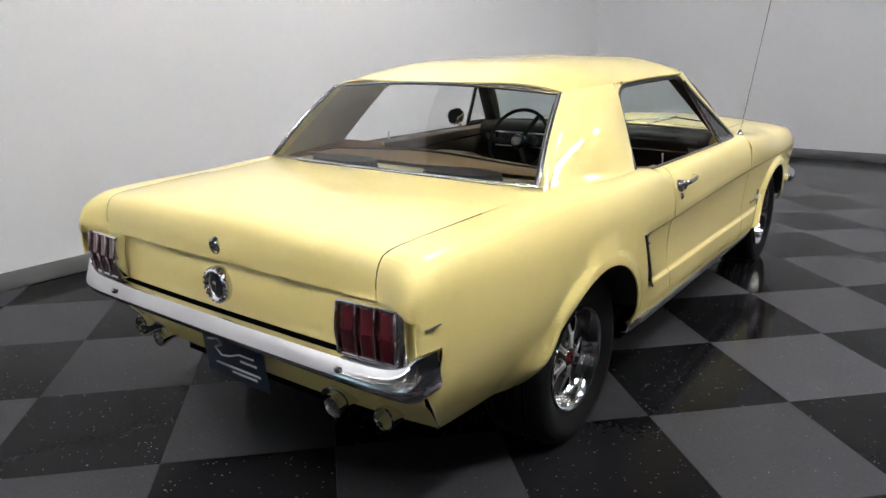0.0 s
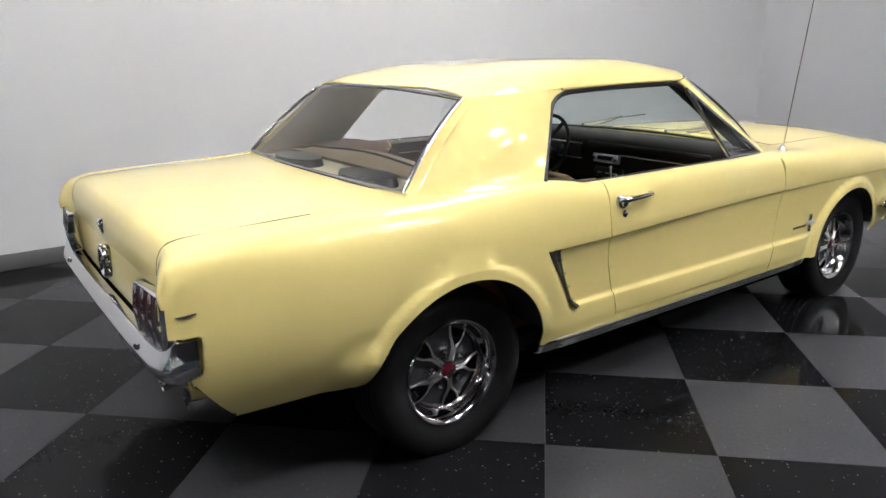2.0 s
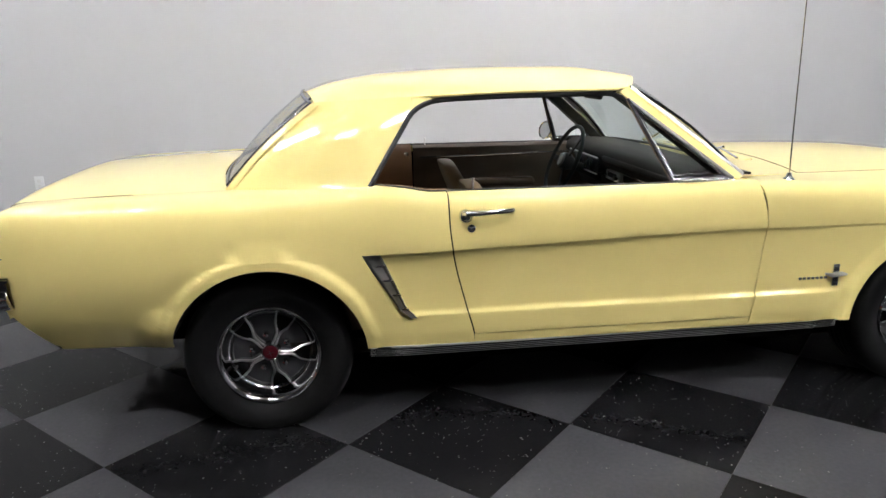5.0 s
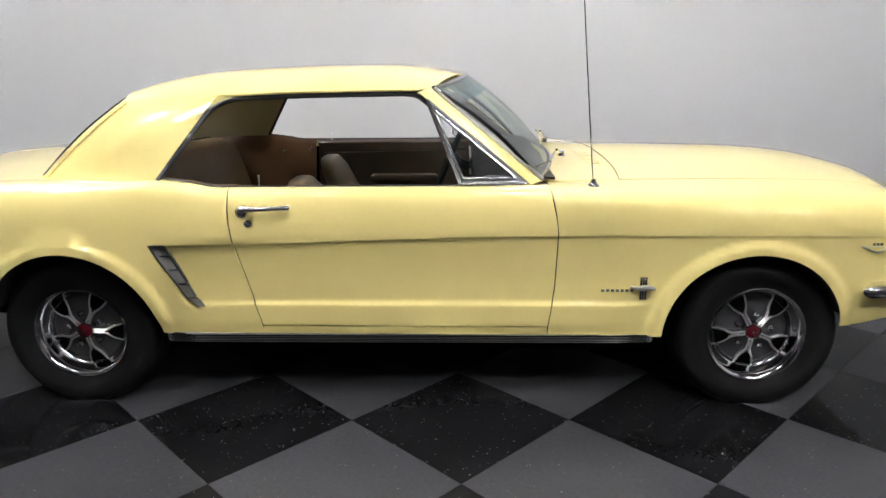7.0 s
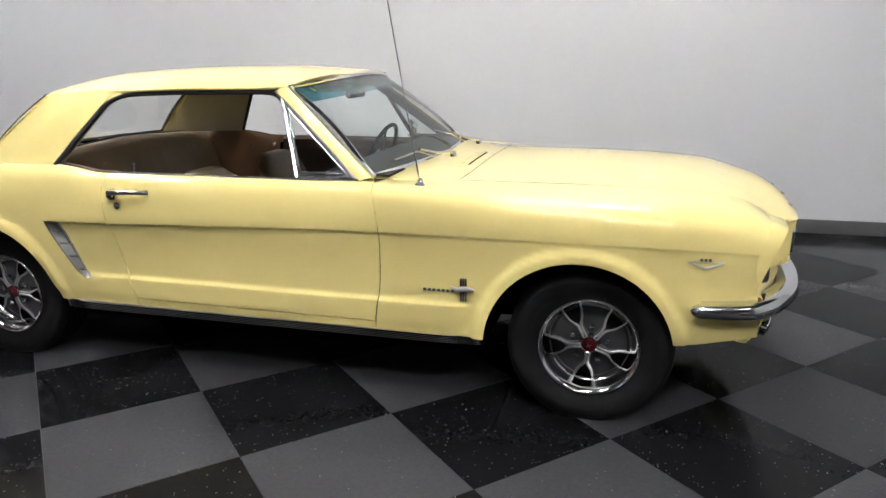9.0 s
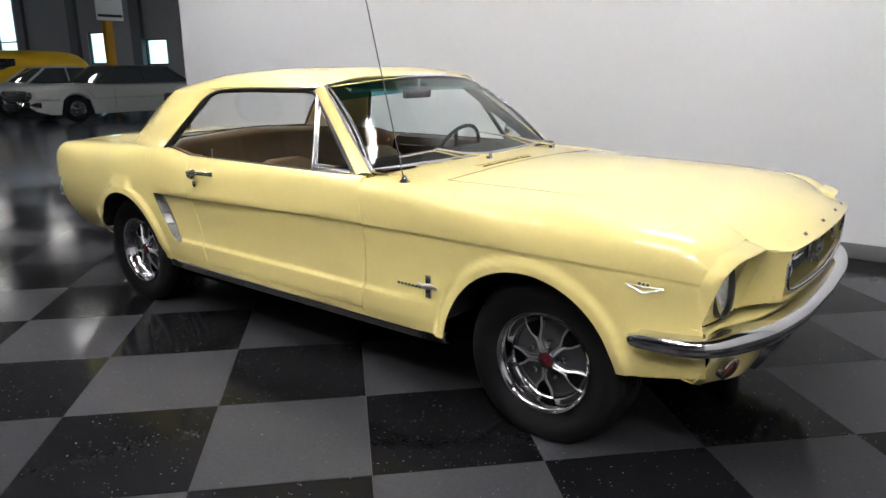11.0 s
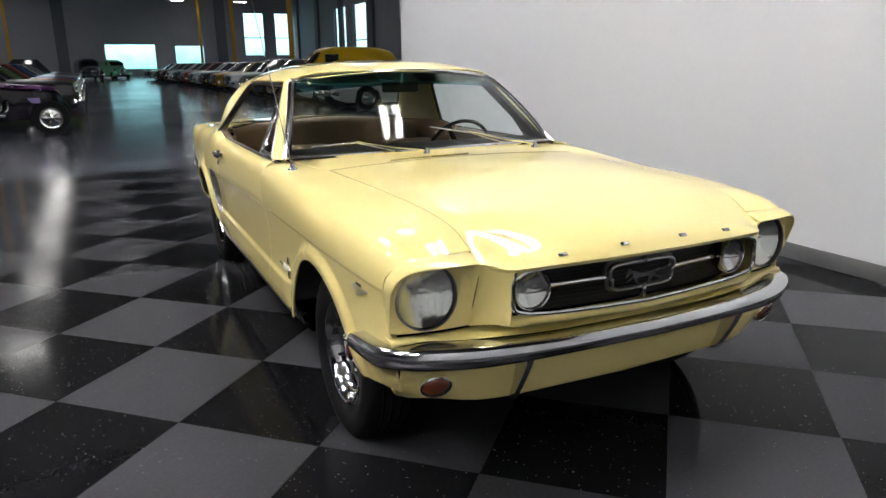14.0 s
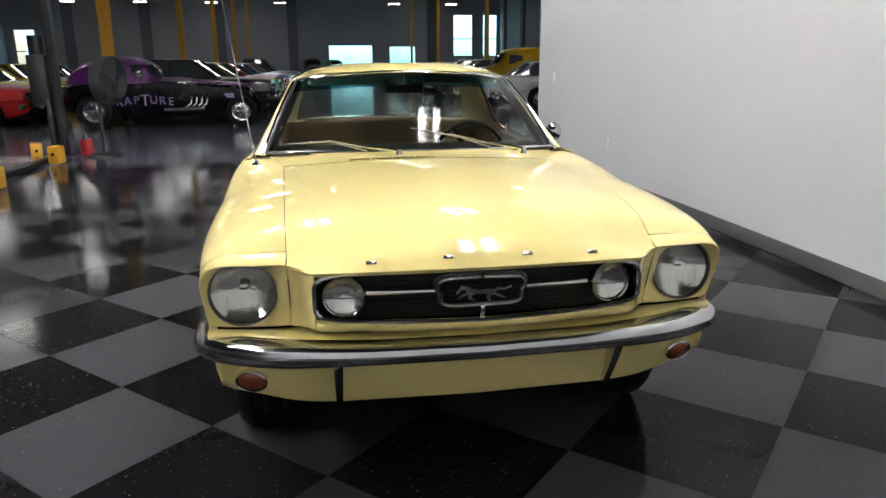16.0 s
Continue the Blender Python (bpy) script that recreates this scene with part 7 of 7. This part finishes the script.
def hall_cars():
    x = -16.9
    for colour, label, kw in RIGHT_ROW:
        y = 4.70 - 0.030 * (-16.9 - x) + kw["length"] / 2
        if kw.get("van"):
            panel_van(x, y + 0.4, -90, colour, label)
        else:
            hall_car(x, y, -90, colour, label, **kw)
        x -= 3.45
    left = [
        ((0.010, 0.010, 0.011), "glossy black fifties sedan with chrome bumper", dict(length=5.1, roof=1.50, belt=0.98)),
        ((0.12, 0.24, 0.05), "green classic car with a raked windscreen", dict(length=4.9)),
        ((0.28, 0.05, 0.03), "red classic car beside the aisle", dict(length=4.9)),
        ((0.05, 0.10, 0.30), "blue classic car beside the aisle", dict(length=4.9)),
        ((0.50, 0.50, 0.50), "white classic car beside the aisle", dict(length=4.9)),
        ((0.30, 0.31, 0.33), "silver classic car beside the aisle", dict(length=4.9)),
        ((0.03, 0.03, 0.04), "black classic car beside the aisle", dict(length=4.9)),
        ((0.04, 0.04, 0.05), "dark pickup-like classic car far off", dict(length=4.9, roof=1.7)),
        ((0.20, 0.22, 0.25), "grey classic car far down the aisle", dict(length=4.9)),
    ]
    x = -17.3
    for colour, label, kw in left:
        hall_car(x, -1.75 - kw["length"] / 2, 90, colour, label, **kw)
        x -= 3.5
    second = [
        (-13.9, -9.25, 90, (0.36, 0.012, 0.015), "red classic car parked beyond the lift", dict(length=4.8, roof=1.35)),
        (-16.9, -9.6, 90, (0.55, 0.36, 0.02), "yellow classic car behind the purple coupe", dict(length=4.8)),
        (-19.0, -11.2, 90, (0.45, 0.46, 0.48), "white classic car in the back row", dict(length=4.9)),
        (-23.0, -11.2, 90, (0.55, 0.40, 0.03), "yellow classic car in the back row", dict(length=4.9)),
        (-27.0, -11.2, 90, (0.30, 0.32, 0.36), "silver classic car in the back row", dict(length=4.9)),
        (-15.5, -17.5, 90, (0.40, 0.55, 0.65), "pale blue classic car in the back row", dict(length=4.9, roof=1.6)),
        (-21.0, -17.5, 90, (0.50, 0.50, 0.50), "white classic car by the far wall", dict(length=4.9, roof=1.6)),
    ]
    for x, y, h, colour, label, kw in second:
        hall_car(x, y, h, colour, label, **kw)
    # green panel van by the far opening
    panel_van(-74.0, 0.9, 20, (0.12, 0.42, 0.22), "green vintage van by the bright opening", 0.95)
    panel_van(-70.0, -1.3, 10, (0.02, 0.022, 0.03), "black vintage van beside the far opening", 1.0)



def lettering(car, word, s, width_at, mat):
    """Painted letters along the flank, each slightly off the line of the last."""
    for k, ch in enumerate(word):
        curve = bpy.data.curves.new("letter", "FONT")
        curve.body, curve.size, curve.extrude, curve.align_x = ch, 0.34 if ch == "T" else 0.24, 0.004, "CENTER"
        xx = -0.93 + k * 0.178
        tall = 0.49 if ch == "T" else 0.55
        ob = new("letter", curve)
        ob.parent = car
        ob.matrix_basis = pose(xx if s < 0 else -0.93 + (6 - k) * 0.178, s * (width_at(xx) + 0.006), tall - 0.02 * abs(k - 3), 90, 0, 0 if s < 0 else 180)
        curve.materials.append(mat)


def drag_coupe(x, y, heading):
    """A chopped thirties coupe: black flanks, purple roof and hood, exposed front wheels, side pipes."""
    car = tagged(new("drag_coupe"), "black and purple thirties drag coupe with chrome side pipes", "car", "cars parked in the hall")
    car.matrix_world = pose(x, y, 0, 0, 0, heading)
    black = material("coupe_black", (0.007, 0.006, 0.008), 0.25, coat=0.3, spec=0.15, grain=0.05)
    purple = material("coupe_purple", (0.085, 0.014, 0.105), 0.28, coat=0.4, spec=0.2, grain=0.05)
    lilac = material("coupe_lilac", (0.26, 0.20, 0.42), 0.5)
    dark = material("coupe_glass", (0.02, 0.022, 0.025), 0.06, coat=1.0)
    fw = pchip([-2.15, -2.0, -1.2, 0.2, 1.0, 1.75, 1.85], [0.55, 0.72, 0.84, 0.80, 0.58, 0.42, 0.30])
    ft = pchip([-2.15, -2.0, -1.2, 0.2, 1.0, 1.75, 1.85], [0.70, 0.92, 1.00, 1.00, 0.92, 0.84, 0.70])
    fb = pchip([-2.15, -2.0, -1.2, 0.2, 1.0, 1.75, 1.85], [0.50, 0.36, 0.26, 0.24, 0.28, 0.40, 0.50])
    rows = []
    for k in range(49):
        xx = -2.15 + 4.0 * k / 48
        w, t, b = fw(xx), ft(xx), fb(xx)
        for ax, r in ((-1.45, 0.42),):
            if abs(xx - ax) < r:
                b = max(b, 0.36 + math.sqrt(r * r - (xx - ax) ** 2) * 0.9)
        pts = [(0.0, t + 0.02), (0.8 * w, t), (0.95 * w, t - 0.05), (w, lerp(t, b, 0.45)), (0.96 * w, lerp(t, b, 0.8)), (0.86 * w, b)]
        rows.append([(xx, -p, q) for p, q in pts[::-1]] + [(xx, p, q) for p, q in pts[1:]])
    sheet("body", rows, black, car, flip=True)
    fz = pchip([-2.08, -1.9, -1.5, -0.9, -0.5, -0.15], [0.92, 1.22, 1.45, 1.52, 1.46, 1.02])
    fr = pchip([-2.08, -1.9, -1.5, -0.9, -0.5, -0.15], [0.55, 0.62, 0.66, 0.66, 0.64, 0.62])
    rows = []
    for k in range(33):
        xx = -2.08 + 1.93 * k / 32
        t, w = fz(xx), fr(xx)
        rows.append([(xx, sg * p, q) for sg, p, q in [(-1, w + 0.12, 0.95), (-1, w + 0.02, lerp(0.97, t, 0.75)), (-1, 0.8 * w, lerp(0.97, t, 0.95)), (-1, 0.4 * w, t), (1, 0.0, t + 0.01), (1, 0.4 * w, t), (1, 0.8 * w, lerp(0.97, t, 0.95)), (1, w + 0.02, lerp(0.97, t, 0.75)), (1, w + 0.12, 0.95)]])
    sheet("cabin_roof", rows, purple, car, flip=True)
    rows = []
    for k in range(17):
        xx = lerp(-0.1, 1.7, k / 16)
        w, t = fw(xx) * 0.82, ft(xx)
        rows.append([(xx, -w, t - 0.01), (xx, -0.7 * w, t + 0.05), (xx, 0, t + 0.07), (xx, 0.7 * w, t + 0.05), (xx, w, t - 0.01)])
    sheet("hood", rows, purple, car, flip=True)
    for s in (-1, 1):
        part("side_window", box_bm(-1.15, -0.42, -0.012, 0.012, 0.0, 0.30, 0.03, m=pose(0.0, s * 0.725, 1.06, s * 12, 0, 0)), dark, car)
        part("quarter_window", box_bm(-1.55, -1.25, -0.012, 0.012, 0.0, 0.24, 0.03, m=pose(0.0, s * 0.725, 1.08, s * 12, 0, 0)), dark, car)
        for k in range(4):
            xx = 0.55 + k * 0.11
            tube("side_pipe", [(xx, s * 0.66, 0.72 - 0.01 * k), (xx + 0.03, s * 0.80, 0.66), (xx + 0.01, s * 0.86, 0.52), (xx - 0.12, s * 0.87, 0.42)], 0.028, M_CHROME, car, seg=8)
        tube("collector", [(0.85, s * 0.87, 0.42), (0.4, s * 0.87, 0.40), (0.0, s * 0.87, 0.40)], 0.04, M_CHROME, car, seg=10)
        lettering(car, "RAPTURE", s, fw, lilac)
        part("scoop_badge", box_bm(1.15, 1.45, s * 0.50, s * 0.53, 0.62, 0.72, 0.01), lilac, car)
        simple_wheel(car, 1.62, s * 0.78, 0.335, s, 0.18)
        simple_wheel(car, -1.45, s * 0.76, 0.375, s, 0.30)
        tube("headlight_post", [(1.45, s * 0.4, 0.8), (1.5, s * 0.52, 0.92)], 0.02, M_CHROME, car, seg=6)
    tube("front_axle", [(1.62, -0.72, 0.335), (1.62, 0.72, 0.335)], 0.035, M_STEEL, car, seg=8)
    part("windscreen", box_bm(-0.012, 0.012, -0.5, 0.5, 0.0, 0.36, 0.01, m=pose(-0.14, 0, 1.06, 0, -35, 0)), dark, car)


def two_post_lift():
    """One post of a car lift with its swing arms and yellow pads."""
    lift = tagged(new("car_lift"), "black car lift post with a low runway and yellow stops", "car lift")
    lift.matrix_world = pose(-7.45, -4.32, 0)
    part("post", box_bm(-0.07, 0.07, -0.055, 0.055, 0.02, 4.2, 0.012), M_BLACK, lift)
    part("carriage", box_bm(-0.12, 0.12, -0.15, -0.075, 0.10, 0.85, 0.02), M_BLACK, lift)
    part("base_plate", box_bm(-0.28, 0.28, -0.25, 0.16, -0.004, 0.02), M_STEEL, lift, smooth=0)
    part("power_unit", box_bm(-0.14, 0.10, -0.34, -0.08, 0.78, 1.50, 0.03), M_STEEL, lift)
    part("motor", cyl_bm(0.10, 0.10, 0.3, pose(-0.03, -0.22, 1.62, 0, 0, 0), 20), M_BLACK, lift)
    runway = part("runway", box_bm(0.42, 3.05, -1.45, 0.02, 0.0, 0.075, 0.012), M_BLACK, lift)
    part("tread_plate", box_bm(0.50, 2.98, -1.38, -0.05, 0.075, 0.079), M_BRIGHT, runway, "bare polished steel tread plate")
    for px, py, a in ((0.28, -0.30, 20), (0.78, 0.14, -8), (2.92, 0.20, -12)):
        stop = new("wheel_stop")
        stop.parent = lift
        stop.matrix_basis = pose(px, py, 0, 0, 0, a)
        part("stop_block", box_bm(-0.10, 0.10, -0.08, 0.08, 0.0, 0.25, 0.025), M_COLUMN, stop)
        part("stop_bolt", cyl_bm(0.025, 0.025, 0.02, pose(0.105, 0, 0.14, 0, 90, 0), 10), M_STEEL, stop)
    # red jack beside the post
    jack = tagged(new("bottle_jack"), "red hydraulic bottle jack on the hall floor", "jack")
    jack.matrix_world = pose(-7.75, -4.10, -0.006)
    part("jack_body", cyl_bm(0.105, 0.09, 0.24, pose(0, 0, 0.12), 20), material("jack_red", (0.30, 0.015, 0.015), 0.35), jack)
    part("jack_ram", cyl_bm(0.03, 0.03, 0.10, pose(0, 0, 0.28), 12), M_BRIGHT, jack)


def pedestal_fan():
    fan = tagged(new("pedestal_fan"), "grey drum fan at rest on a black pedestal", "fan")
    fan.matrix_world = pose(-7.45, -3.76, -0.006, 0, 0, 8)
    part("foot", cyl_bm(0.27, 0.25, 0.03, pose(0, 0, 0.015), 32), M_STEEL, fan)
    part("pole", cyl_bm(0.025, 0.025, 0.85, pose(0, 0, 0.45), 14), M_STEEL, fan)
    tube("bracket", [(0, 0, 0.86), (0.0, 0.02, 0.98), (0.02, 0.10, 1.08), (0.02, 0.16, 1.12)], 0.022, M_STEEL, fan)
    grey = material("fan_grey", (0.035, 0.035, 0.038), 0.55, 0.2)
    head = new("fan_head")
    head.parent = fan
    head.matrix_basis = pose(0.03, 0.20, 1.13, 0, 4, 64)
    for k in range(9):
        r = 0.06 + k * 0.036
        tube("guard_ring", [(0.10 - 0.05 * (k / 8) ** 2, r * math.cos(a), r * math.sin(a)) for a in np.linspace(0, 2 * math.pi, 37)[:-1]], 0.006, grey, head, closed=True, seg=5)
    for k in range(24):
        a = 2 * math.pi * k / 24
        tube("guard_wire", [(0.105, 0.05 * math.cos(a), 0.05 * math.sin(a)), (0.05, 0.345 * math.cos(a), 0.345 * math.sin(a)), (-0.10, 0.345 * math.cos(a), 0.345 * math.sin(a))], 0.004, grey, head, seg=4)
    for k in range(5):
        part("blade", box_bm(0.05, 0.31, -0.006, 0.006, -0.075, 0.075, 0.004, m=pose(0, 0, 0, k * 72, 0, 0) @ pose(0, 0, 0, 0, -90, 0) @ pose(0, 0, 0, 25, 0, 0)), grey, head)
    part("motor_case", cyl_bm(0.09, 0.07, 0.22, pose(-0.12, 0, 0, 0, 90, 0), 20), M_STEEL, head)
    v, f = lathe([(0.35, -0.12), (0.352, 0.05), (0.345, 0.052), (0.343, -0.12)], 40, "x")
    mesh_object("drum_shell", v, f, grey, head)
    part("rear_shroud", cyl_bm(0.342, 0.30, 0.03, pose(-0.06, 0, 0, 0, 90, 0), 36), grey, head)


def sign_board():
    b = tagged(new("sign_board"), "black folding sign board on the hall floor", "sign board")
    b.matrix_world = pose(-8.2, 3.80, -0.006)
    part("front_leaf", box_bm(-0.012, 0.012, -0.24, 0.24, 0.0, 0.95, 0.008, m=pose(0.16, 0, 0, 0, -9, 0)), M_BLACK, b)
    part("back_leaf", box_bm(-0.012, 0.012, -0.24, 0.24, 0.0, 0.95, 0.008, m=pose(-0.16, 0, 0, 0, 9, 0)), M_BLACK, b)
    part("hinge", cyl_bm(0.012, 0.012, 0.44, pose(0, 0, 0.945, 90, 0, 0), 10), M_STEEL, b)


hall_cars()
drag_coupe(-13.3, -3.86, 90)
two_post_lift()
pedestal_fan()
sign_board()
lay_tiles()
